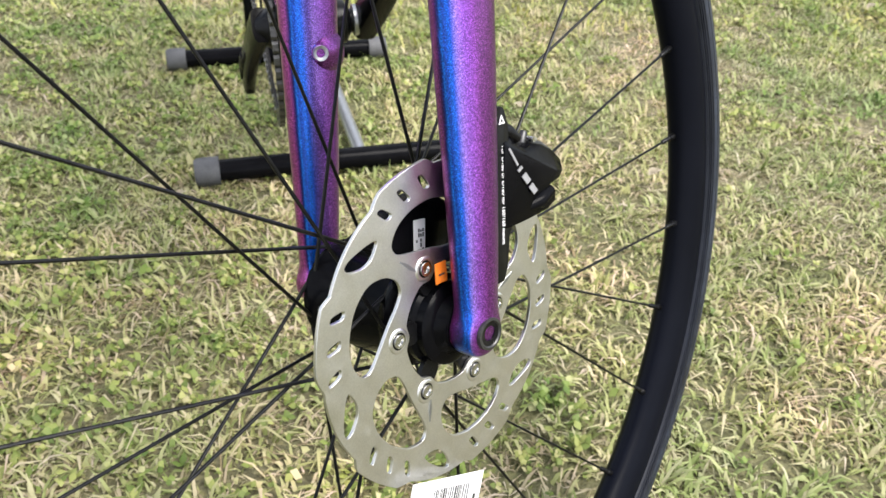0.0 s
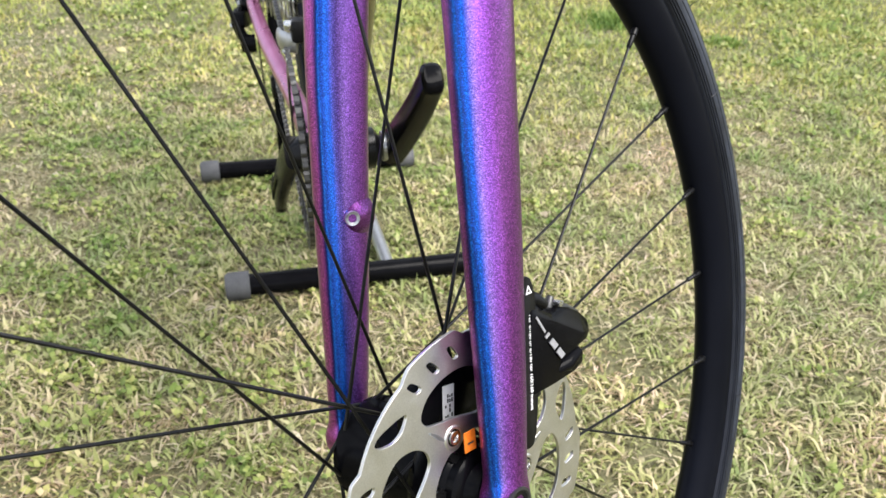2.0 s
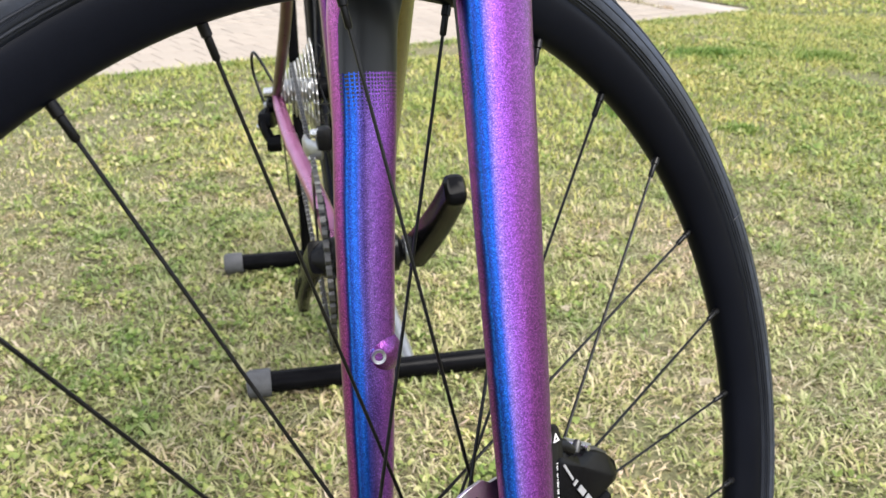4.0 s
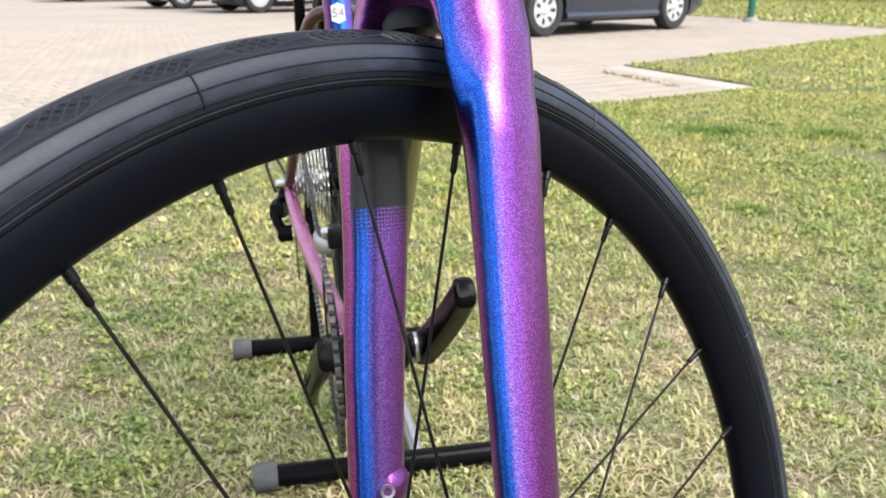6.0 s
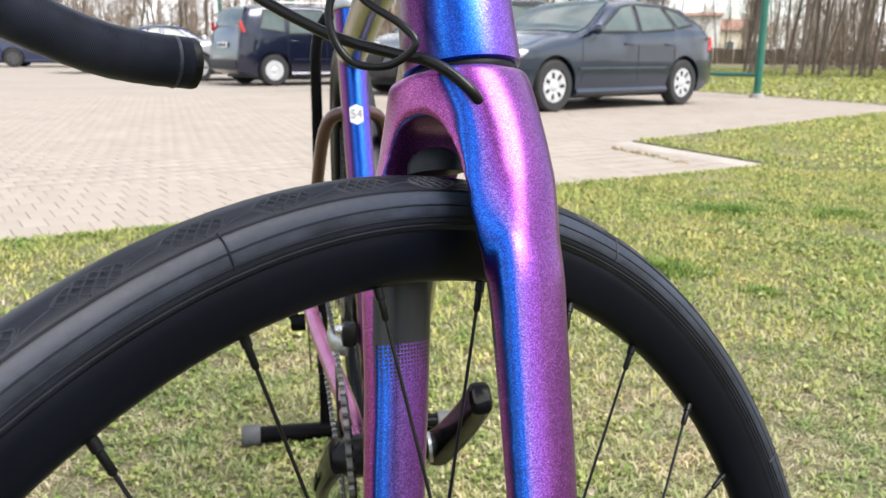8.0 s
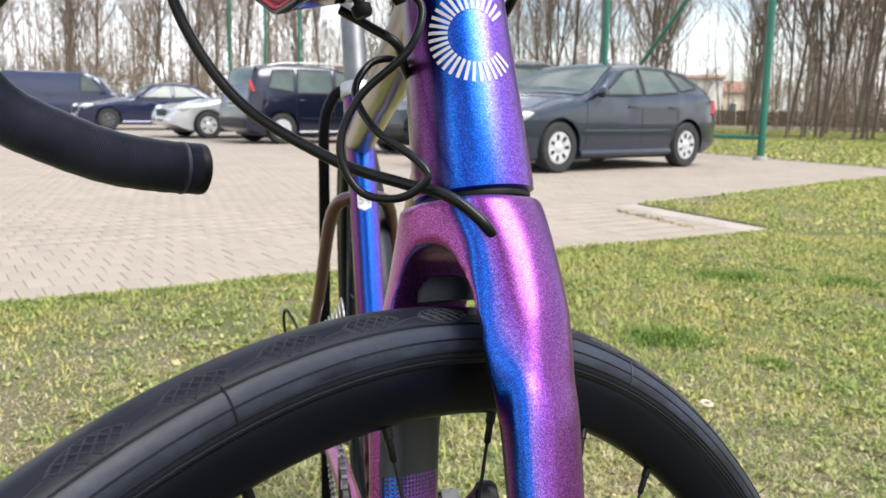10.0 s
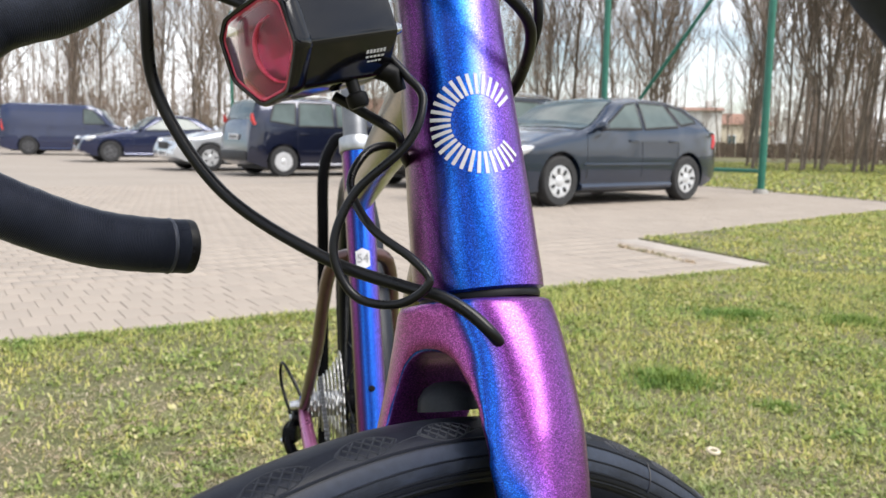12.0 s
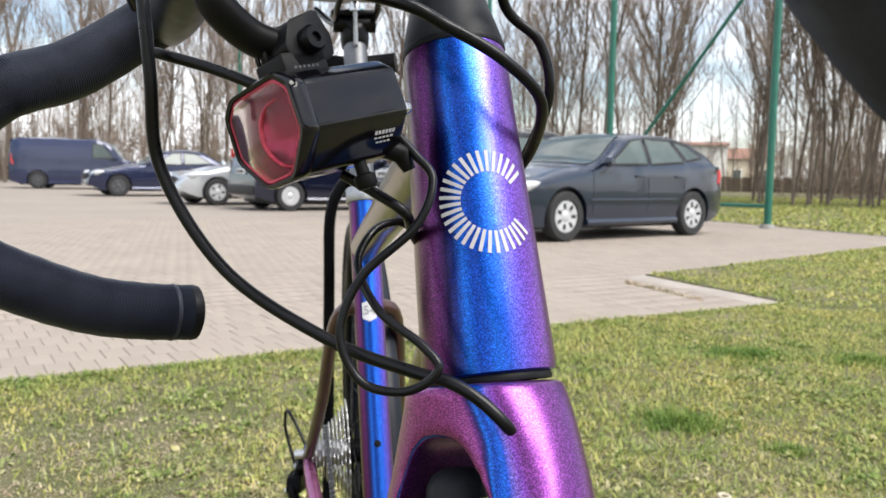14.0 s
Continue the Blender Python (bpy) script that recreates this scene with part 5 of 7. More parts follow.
part("hoop", sweep(glide([(-0.032, 1.215, 0.022), (-0.032, 1.215, 0.30), (-0.032, 1.214, 0.60), (-0.031, 1.212, 0.72), (-0.016, 1.210, 0.768), (0.0, 1.210, 0.780), (0.016, 1.210, 0.768), (0.031, 1.212, 0.72), (0.032, 1.214, 0.60), (0.032, 1.215, 0.30), (0.032, 1.215, 0.022)], 8), 0.0095, 14), GLOSS, stand, "tall black wheel hoop", FLAT)

# paper tag under the brake disc
TAG = MS @ axes((0, 0.937, -0.349), (0.02, 0.349, 0.937), (1, 0, -0.02), (0.047, -0.0605, -0.5105))
tag = thing("paper_tag", TAG, "white paper tag with a black barcode, hanging", "tag", mesh=mesh_of("paper_tag", block((-0.026, -0.055, -0.0002), (0.026, 0.0385, 0.0002)), PAPER))
random.seed(8)
x = -0.010
while x < 0.016:
    w = random.choice((0.0005, 0.0008, 0.0012))
    part("barcode_line", block((x, -0.010, 0.0002), (x + w, 0.0335, 0.0004)), INK, tag)
    x += w + random.choice((0.0006, 0.0009, 0.0012))
for k in range(5):
    part("print_bar", block((0.0205, 0.006 + k * 0.0045, 0.0002), (0.0225, 0.009 + k * 0.0045, 0.0004)), INK, tag)

# ---- ground ----
random.seed(3)
np.random.seed(3)
ALONG = Vector((0.7935, 0.6086, 0)).normalized()       # the lawn's edge towards the car park
LOT_Z = -0.012
LOT = [(-14.0, -6.27), (1.68, 5.76), (0.93, 7.15), (5.60, 12.36), (2.6, 18.2), (-3, 30), (-30, 52), (-52, 28)]


def in_lot(x, y):
    n, hit = len(LOT), np.zeros(np.shape(x), bool)
    for i in range(n):
        (x0, y0), (x1, y1) = LOT[i], LOT[(i + 1) % n]
        c = ((y0 > y) != (y1 > y)) & (x < (x1 - x0) * (y - y0) / ((y1 - y0) or 1e-9) + x0)
        hit = hit ^ c
    return hit


SOIL, nt, b = base("lawn_soil_and_thatch", 0.95)
big = ramp(nt, grain(nt, 1.3, 5), [(0.34, (0.235, 0.200, 0.125)), (0.46, (0.170, 0.158, 0.082)), (0.62, (0.115, 0.125, 0.046))])
fine = ramp(nt, grain(nt, 110, 6, stretch=(1, 1, 1)), [(0.30, (0.35, 0.32, 0.25)), (0.55, (1.0, 1.0, 1.0)), (0.75, (1.6, 1.5, 1.25))])
nt.links.new(mult(nt, big, fine), b.inputs["Base Color"])
relief(nt, b, grain(nt, 140, 6), 1.0, 0.01)

# one sheet to the horizon, cut out where the car park lies lower
bm = bmesh.new()
ring = [bm.verts.new((x, y, 0)) for x, y in LOT]
far = [bm.verts.new((x, y, 0)) for x, y in ((-600, -600), (600, -600), (600, 600), (-600, 600))]
edges = [bm.edges.new((ring[i], ring[(i + 1) % len(ring)])) for i in range(len(ring))] + [bm.edges.new((far[i], far[(i + 1) % 4])) for i in range(4)]
bmesh.ops.triangle_fill(bm, edges=edges, use_beauty=True)
low = [bm.verts.new((v.co.x, v.co.y, LOT_Z - 0.03)) for v in ring]
for i in range(len(ring)):
    j = (i + 1) % len(ring)
    bm.faces.new((ring[i], ring[j], low[j], low[i]))
ground = new("ground", mesh_of("ground", bm, SOIL))
tagged(ground, "lawn of short spring grass with straw patches", "lawn", kind="structure")

# grass
def leaf_mat(name, stops):
    m, nt, b = base(name, 0.55)
    g = nt.nodes.new("ShaderNodeNewGeometry")
    col = ramp(nt, g.outputs["Random Per Island"], stops, "CONSTANT" if len(stops) > 6 else "LINEAR")
    patch = ramp(nt, grain(nt, 2.2, 4), [(0.36, (1.20, 1.08, 1.26)), (0.5, (1.05, 1.02, 1.16)), (0.64, (0.86, 0.94, 0.96))])
    col = mult(nt, col, patch)
    col = mult(nt, col, ramp(nt, grain(nt, 9, 6), [(0.34, (1.18, 1.13, 1.06)), (0.5, (1.02, 1.02, 0.96)), (0.66, (0.68, 0.82, 0.60))]))
    nt.links.new(col, b.inputs["Base Color"])
    b.inputs["Specular IOR Level"].default_value = 0.35
    tr = nt.nodes.new("ShaderNodeBsdfTranslucent")
    nt.links.new(col, tr.inputs["Color"])
    mx = nt.nodes.new("ShaderNodeMixShader")
    mx.inputs[0].default_value = 0.3
    nt.links.new(b.outputs[0], mx.inputs[1])
    nt.links.new(tr.outputs[0], mx.inputs[2])
    nt.links.new(mx.outputs[0], nt.nodes["Material Output"].inputs["Surface"])
    return m


GRASS = leaf_mat("grass_blades", [(0.0, (0.18, 0.215, 0.062)), (0.3, (0.280, 0.310, 0.110)), (0.6, (0.400, 0.410, 0.182)), (0.8, (0.46, 0.432, 0.235)), (1.0, (0.51, 0.455, 0.285))])
GRASS_FAR = leaf_mat("fresh_grass_blades", [(0.0, (0.14, 0.165, 0.045)), (0.3, (0.265, 0.315, 0.070)), (0.65, (0.385, 0.400, 0.108)), (1.0, (0.45, 0.42, 0.150))])
STRAW = leaf_mat("dry_grass", [(0.0, (0.20, 0.16, 0.075)), (0.4, (0.31, 0.270, 0.155)), (0.75, (0.46, 0.395, 0.262)), (1.0, (0.60, 0.525, 0.39))])
TUFT = leaf_mat("lush_grass_blades", [(0.0, (0.06, 0.12, 0.02)), (0.5, (0.13, 0.22, 0.035)), (1.0, (0.24, 0.33, 0.07))])
CLOVER = leaf_mat("clover_leaves", [(0.0, (0.11, 0.16, 0.035)), (0.4, (0.20, 0.26, 0.06)), (0.75, (0.34, 0.37, 0.11)), (1.0, (0.50, 0.46, 0.25))])


def patchy(x, y, f, seed):
    v = np.zeros_like(x)
    r = np.random.RandomState(seed)
    for k in range(7):
        a, ph = r.uniform(0, math.tau), r.uniform(0, math.tau)
        w = f * (0.6 + 0.5 * k)
        v += np.sin((x * math.cos(a) + y * math.sin(a)) * w + ph) / (1 + 0.35 * k)
    return v / 2.2


def scatter(x0, x1, y0, y1, per_m2, seed):
    r = np.random.RandomState(seed)
    n = int((x1 - x0) * (y1 - y0) * per_m2)
    x, y = r.uniform(x0, x1, n), r.uniform(y0, y1, n)
    keep = ~in_lot(x, y)
    return x[keep], y[keep], r


def gathered(x, y, r, per, spread):
    """Draws most of the points together into tufts; gives each blade its way outwards and its tuft's height."""
    n = len(x)
    m = max(1, n // per)
    pick = r.randint(0, m, n)
    loose = r.uniform(0, 1, n) < 0.22
    dx, dy = r.normal(0, spread, n), r.normal(0, spread, n)
    tuft_h = r.uniform(0.55, 1.45, m)[pick]
    nx, ny = np.where(loose, x, x[pick] + dx), np.where(loose, y, y[pick] + dy)
    return nx, ny, np.arctan2(dy, dx) + r.normal(0, 0.6, n), np.where(loose, 0.8, tuft_h)


def blades(name, x, y, r, tall, wide, lean, material, label, tuft=None):
    n = len(x)
    h = r.uniform(tall[0], tall[1], n) * (1 + 0.35 * patchy(x, y, 5.0, 4))
    w = r.uniform(wide[0], wide[1], n)
    a = r.uniform(0, math.tau, n)
    if tuft:
        x, y, a, scale = gathered(x, y, r, *tuft)
        h = h * scale
        stay = ~in_lot(x, y)
        x, y, a, h, w = x[stay], y[stay], a[stay], h[stay], w[stay]
        n = len(x)
    l = r.uniform(lean[0], lean[1], n)
    dx, dy = np.cos(a), np.sin(a)
    sx, sy = -dy, dx
    tw = r.uniform(-0.5, 0.5, n)
    V = np.zeros((n, 5, 3))
    for i, (t, ww) in enumerate(((0, 1), (0, -1), (0.55, 0.8), (0.55, -0.8), (1, 0))):
        bend = l * (t ** 1.6)
        hh = h * t * np.sqrt(np.maximum(0.04, 1 - (l * t * 0.8) ** 2))
        V[:, i, 0] = x + dx * h * bend + (sx + tw * t * dx) * w * ww / 2
        V[:, i, 1] = y + dy * h * bend + (sy + tw * t * dy) * w * ww / 2
        V[:, i, 2] = hh - 0.002
    base_i = np.arange(n)[:, None] * 5
    F = np.concatenate([base_i + np.array([0, 1, 3]), base_i + np.array([0, 3, 2]), base_i + np.array([2, 3, 4])], 0)
    ob = new(name, tris(name, V.reshape(-1, 3), F, material))
    return tagged(ob, label, "grass", kind="stuff")


for zone, box, dens, k in (("near", (-1.15, 1.35, 0.38, 2.7), 27000, 1.25), ("side", (-2.3, -1.15, 0.9, 3.0), 10000, 1.5), ("side", (1.35, 2.5, 0.9, 3.0), 10000, 1.5), ("round", (-3.2, 3.2, -1.5, 2.6), 800, 2.6), ("middle", (-3.0, 3.2, 1.5, 5.4), 5600, 1.9), ("far", (0.6, 9.0, 5.4, 13.0), 1500, 4.5), ("behind", (2.0, 24.0, 13.0, 40.0), 120, 15.0)):
    x, y, r = scatter(*box, dens, 11)
    p = patchy(x, y, 4.0, 2) + r.normal(0, 0.35, len(x))
    share = np.clip((y - 1.5) / 1.3, 0, 1)      # the two kinds of lawn run into each other
    share = 1 - share if zone in ("near", "side") else share if zone == "middle" else np.ones_like(y)
    g = (p > -0.55) & (r.uniform(0, 1, len(x)) < share)
    blades("grass", x[g], y[g], r, (0.007, 0.023) if zone in ("near", "side", "round") else (0.030, 0.075) if zone == "behind" else (0.015, 0.040), (0.0017 * k, 0.0038 * k), (0.5, 1.5), GRASS if zone in ("near", "side", "round") else GRASS_FAR, "short uneven green lawn grass", (16, 0.010) if zone == "near" else None)
    x, y, r = scatter(*box, dens * (0.48 if zone in ("near", "side", "round") else 0.10), 12)
    p = patchy(x, y, 4.0, 2) + r.normal(0, 0.45, len(x))
    g = p < 0.75 - 1.0 * np.clip(y - 1.0, 0, 1.1)
    blades("dry_grass", x[g], y[g], r, (0.007, 0.025), (0.0011 * k, 0.0024 * k), (1.2, 2.0), STRAW, "straw-coloured dead grass lying in the lawn", (22, 0.016) if zone == "near" else None)
# darker, longer fringe along the paving
r = np.random.RandomState(23)
n = 5200
f, side = r.uniform(0, 1, n), np.abs(r.normal(0, 0.06, n)) + 0.012
x = -3.10 + 4.74 * f + ALONG.y * side
y = 2.09 + 3.636 * f - ALONG.x * side
blades("grass_fringe", x, y, r, (0.012, 0.034), (0.003, 0.006), (0.3, 1.1), CLOVER, "darker longer grass along the paving edge")
# weeds in the joint beside the wide kerb
n = 420
f = r.uniform(0, 1, n) ** 1.3
x = 0.72 + 0.40 * f + r.normal(0, 0.012, n)
y = 6.62 - 0.82 * f + r.normal(0, 0.03, n)
weeds = blades("kerb_weeds", x, y, r, (0.010, 0.032), (0.004, 0.008), (0.3, 1.2), STRAW, "thin dry weeds growing in a paving joint")
weeds.location.z = -0.010
# lusher tufts that stand out of the lawn
for cx, cy, rad, n in ((0.97, 3.99, 0.19, 2200), (0.48, 2.83, 0.15, 1900), (1.45, 3.92, 0.17, 1200), (0.75, 2.60, 0.07, 300)):
    a, q = r.uniform(0, math.tau, n), np.abs(r.normal(0, 0.5, n)) * rad
    blades("grass_tuft", cx + np.cos(a) * q * 1.25, cy + np.sin(a) * q * 0.9, r, (0.025, 0.055), (0.0025, 0.005), (0.3, 1.2), TUFT, "lush darker green tuft in the lawn")
# clover and other small broad leaves
for box, dens, k in (((-1.1, 1.3, 0.4, 2.1), 3400, 1.1), ((-2.6, 3.0, 2.1, 5.0), 900, 1.9)):
    x, y, r = scatter(*box, dens, 13)
    p = patchy(x, y, 6.0, 9) + r.normal(0, 0.3, len(x))
    g = p > -0.25
    x, y, _, _ = gathered(x[g], y[g], r, 18, 0.017 * k)
    stay = ~in_lot(x, y)
    x, y = x[stay], y[stay]
    n = len(x)
    V, F = [], []
    size = r.uniform(0.0016, 0.0042, n) * k
    z = r.uniform(0.005, 0.016, n)
    a0 = r.uniform(0, math.tau, n)
    for j in range(3):
        a = a0 + j * math.tau / 3
        cx, cy = x + np.cos(a) * size * 0.9, y + np.sin(a) * size * 0.9
        tilt = r.uniform(-0.9, 0.9, (n, 2))
        P = np.zeros((n, 5, 3))
        P[:, 0] = np.stack([cx, cy, z + 0.001], 1)
        for q in range(4):
            b_ = a + q * math.tau / 4
            ox, oy = np.cos(b_) * size * (1.25 if q % 2 == 0 else 0.95), np.sin(b_) * size * (1.25 if q % 2 == 0 else 0.95)
            P[:, 1 + q] = np.stack([cx + ox, cy + oy, z + ox * tilt[:, 0] + oy * tilt[:, 1]], 1)
        off = len(V) * n * 5
        V.append(P.reshape(-1, 3))
        bi = np.arange(n)[:, None] * 5 + off
        F += [bi + np.array([0, 1 + q, 1 + (q + 1) % 4]) for q in range(4)]
    tagged(new("clover", tris("clover", np.concatenate(V), np.concatenate(F), CLOVER)), "small green clover and weed leaves in the lawn", "clover", kind="stuff")

# daisy and scraps in the grass
PETAL = plain("pink_white_petals", (0.72, 0.52, 0.56), (0.82, 0.72, 0.74), 200, 0.6, fine=900, bump=0.1, depth=0.0002)
YELLOW = plain("daisy_heart", (0.6, 0.42, 0.03), (0.7, 0.5, 0.05), 300, 0.7, fine=1500, bump=0.4, depth=0.0004)
STEM = plain("plant_stem", (0.09, 0.15, 0.03), (0.14, 0.2, 0.05), 100, 0.6, fine=600, bump=0.1, depth=0.0002)


def daisy(x, y, z):
    m = pose(x, y, z, -25, 10, 0)
    t = thing("daisy", pose(x, y, 0.0), "small pink-white daisy open in the grass", "flower")
    part("stem", sweep(glide([(0, 0, 0), (0.002, 0.001, z * 0.6), (0, 0, z)], 5), 0.0008, 6), STEM, t)
    part("heart", lathe([(0.0, 0.0022), (0.0022, 0.0016), (0.0030, 0.0), (0.0, -0.001)], 14), YELLOW, t, m=m)
    for k in range(15):
        pet = prism(rounded([(0.0022, -0.0009), (0.0080, -0.0014), (0.0098, 0.0), (0.0080, 0.0014), (0.0022, 0.0009)], 0.25, 1), -0.0002, 0.0002)
        part("petal", pet, PETAL, t, m=m @ pose(0, 0, 0.0004, 0, -14 - (k % 3) * 5, k * 24))
    return t


daisy(-0.055, 0.785, 0.026)
LEAFDRY = plain("dry_leaf", (0.5, 0.42, 0.30), (0.62, 0.55, 0.42), 90, 0.8, fine=500, bump=0.3, depth=0.0006)


def dry_leaf(x, y, s, turn, label="pale dry leaf lying on the lawn"):
    bm = bmesh.new()
    n = 7
    rows = []
    for i in range(n):
        t = i / (n - 1)
        w = s * 0.32 * math.sin(math.pi * (0.08 + 0.87 * t))
        c = s * 0.10 * math.sin(t * 3)
        rows.append([bm.verts.new(((t - 0.5) * s, v * w, c + 0.25 * w * v * v)) for v in (-1, -0.4, 0.4, 1)])
    for i in range(n - 1):
        for k in range(3):
            bm.faces.new((rows[i][k], rows[i][k + 1], rows[i + 1][k + 1], rows[i + 1][k]))
    bmesh.ops.solidify(bm, geom=bm.faces[:], thickness=0.0006)
    thing("dry_leaf", pose(x, y, 0.030, random.uniform(-20, 20), random.uniform(-20, 20), turn), label, "leaf", "dry leaves", mesh=mesh_of("dry_leaf", bm, LEAFDRY))


for x, y, s, t in ((0.30, 1.06, 0.030, 40), (0.115, 1.28, 0.022, 110), (0.62, 1.02, 0.018, 10), (-0.55, 1.35, 0.02, 70), (0.95, 1.9, 0.03, 30), (-0.75, 1.75, 0.022, 0), (0.45, 1.62, 0.02, 140), (-0.35, 0.95, 0.016, 20), (1.1, 2.6, 0.035, 60), (-0.95, 2.7, 0.03, 15)):
    dry_leaf(x, y, s, t)
thing("plastic_ring", pose(0.46, 2.15, 0.024, 8, 5, 0), "small brown ring lying in the grass", "ring", mesh=mesh_of("plastic_ring", lathe([(0.013 + 0.005 * math.cos(a), 0.005 * math.sin(a)) for a in [k / 10 * math.tau for k in range(10)]], 28, closed=True), LEAFDRY))

# car park: sand bed, pavers and kerbs
BED = plain("sand_in_the_joints", (0.25, 0.218, 0.185), (0.29, 0.254, 0.22), 3, 0.95, fine=200, bump=0.4, depth=0.003)
PAVER, nt, b = base("concrete_paver", 0.85)
oi = nt.nodes.new("ShaderNodeObjectInfo")
ge = nt.nodes.new("ShaderNodeNewGeometry")
add = nt.nodes.new("ShaderNodeMath")
add.operation = "ADD"
nt.links.new(oi.outputs["Random"], add.inputs[0])
nt.links.new(ge.outputs["Random Per Island"], add.inputs[1])
fr = nt.nodes.new("ShaderNodeMath")
fr.operation = "FRACT"
nt.links.new(add.outputs[0], fr.inputs[0])
col = ramp(nt, fr.outputs[0], [(0.0, (0.282, 0.244, 0.206)), (0.5, (0.30, 0.258, 0.217)), (1.0, (0.316, 0.272, 0.228))])
col = mult(nt, col, ramp(nt, grain(nt, 1.2, 5, "Object"), [(0.3, (0.93, 0.92, 0.91)), (0.7, (1.05, 1.04, 1.03))]))
sp = grain(nt, 160, 4, "Object")
col = mult(nt, col, ramp(nt, sp, [(0.3, (0.9, 0.9, 0.9)), (0.7, (1.05, 1.05, 1.05))]))
nt.links.new(col, b.inputs["Base Color"])
relief(nt, b, sp, 0.5, 0.002)
KERB = plain("concrete_kerb", (0.34, 0.30, 0.26), (0.42, 0.375, 0.33), 5, 0.85, fine=160, bump=0.5, depth=0.002)

bm = bmesh.new()
bm.faces.new([bm.verts.new((x, y, LOT_Z - 0.0038)) for x, y in LOT])
pavement = tagged(new("pavement", mesh_of("pavement", bm, BED)), "car park of pale beige concrete block paving", "paving", kind="structure")
WORLD[pavement] = Matrix.Identity(4)
# beyond the blocks that can be told apart
FARZ = plain("distant_block_paving", (0.270, 0.233, 0.196), (0.31, 0.268, 0.226), 0.5, 0.88, fine=14, bump=0.2, depth=0.003, fine_amount=0.16)
PERP = Vector((-ALONG.y, ALONG.x, 0))
EDGE0 = Vector((-1.0, 3.703, 0))
near, joined = [], []
paver_len, paver_w, gap = 0.20, 0.10, 0.0024
for row in range(0, 52):
    for colm in range(-70, 120):
        u = colm * paver_w + (paver_w / 2 if row % 2 else 0)
        v = 0.10 + row * paver_len + paver_len / 2
        c = EDGE0 + ALONG * u + PERP * v
        if not bool(in_lot(np.array([c.x]), np.array([c.y]))[0]) or c.x > 5.6 or c.x < -7.5 or c.y < 2.0:
            continue
        c.z = LOT_Z + random.uniform(-0.0012, 0.0012)
        (near if (row < 6 and -2.6 < u < 2.4) else joined).append((c, random.uniform(-0.6, 0.6)))


def paver_mesh(bm, m):
    a, b_ = paver_w / 2 - gap / 2, paver_len / 2 - gap / 2
    k = 0.0016
    lo = [bm.verts.new(m @ Vector(p)) for p in ((-a, -b_, -0.014), (a, -b_, -0.014), (a, b_, -0.014), (-a, b_, -0.014))]
    mid = [bm.verts.new(m @ Vector(p)) for p in ((-a, -b_, -k), (a, -b_, -k), (a, b_, -k), (-a, b_, -k))]
    hi = [bm.verts.new(m @ Vector(p)) for p in ((-a + k, -b_ + k, 0), (a - k, -b_ + k, 0), (a - k, b_ - k, 0), (-a + k, b_ - k, 0))]
    bm.faces.new(hi)
    for i in range(4):
        j = (i + 1) % 4
        bm.faces.new((lo[i], lo[j], mid[j], mid[i]))
        bm.faces.new((mid[i], mid[j], hi[j], hi[i]))


TURN = math.degrees(math.atan2(ALONG.y, ALONG.x))
bm = bmesh.new()
paver_mesh(bm, Matrix.Identity(4))
one = mesh_of("paver", bm, PAVER, 20)
near.sort(key=lambda t: t[0].y + abs(t[0].x + 0.5))
NEAR_PAVERS = [(c, w) for c, w in near[:300]]
joined += near[300:]
V, F = [], []
tmpl = np.array([v.co[:] for v in one.vertices])
one.calc_loop_triangles()
tf = np.array([t.vertices[:] for t in one.loop_triangles])
ca, sa = math.cos(radians(TURN)), math.sin(radians(TURN))
rot = np.array([[ca, sa, 0], [-sa, ca, 0], [0, 0, 1]])
for i, (c, w) in enumerate(joined):
    V.append(tmpl @ rot + np.array(c[:]))
    F.append(tf + i * len(tmpl))
stuff = new("block_paving", tris("block_paving", np.concatenate(V), np.concatenate(F), PAVER))
stuff.parent = pavement
tagged(stuff, kind="stuff")
bm = bmesh.new()
cut = [(x, y) for x, y in ((-7.4, -1.4), (-7.4, 8.0), (-3.9, 15.8), (2.3, 11.0), (2.3, 8.9), (5.5, 12.4), (2.6, 18.1), (-3, 29.8), (-29.8, 51.6), (-51, 28), (-13.8, -6.6))]
bm.faces.new([bm.verts.new((x, y, LOT_Z - 0.002)) for x, y in cut])
far_paving = new("distant_paving", mesh_of("distant_paving", bm, FARZ))
tagged(far_paving, "pale paved car park further off", "paving", kind="structure")


def kerb_run(a, b, n, w=0.08, top=0.004):
    a, b = Vector(a), Vector(b)
    d = (b - a) / n
    for i in range(n):
        p, q = a + d * i, a + d * (i + 1)
        L = d.length
        bm = block((-L / 2 + 0.003, -w / 2, -0.12), (L / 2 - 0.003, w / 2, 0.0), 0.006)
        mid = (p + q) / 2
        thing("kerb_stone", pose(mid.x, mid.y, top + random.uniform(-0.003, 0.003), 0, 0, math.degrees(math.atan2(d.y, d.x))), "pale concrete kerb stone level with the lawn", "kerb", "kerb stones", mesh=mesh_of("kerb_stone", bm, KERB))


kerb_run((-3.10, 2.09, 0), (1.68, 5.755, 0), 6, 0.07, -0.008)
kerb_run((1.60, 5.74, 0), (0.84, 7.12, 0), 2, 0.30, -0.009)
kerb_run((0.93, 7.17, 0), (5.60, 12.36, 0), 7, 0.10, -0.008)
kerb_run((5.60, 12.36, 0), (2.6, 18.2, 0), 7, 0.10, -0.006)
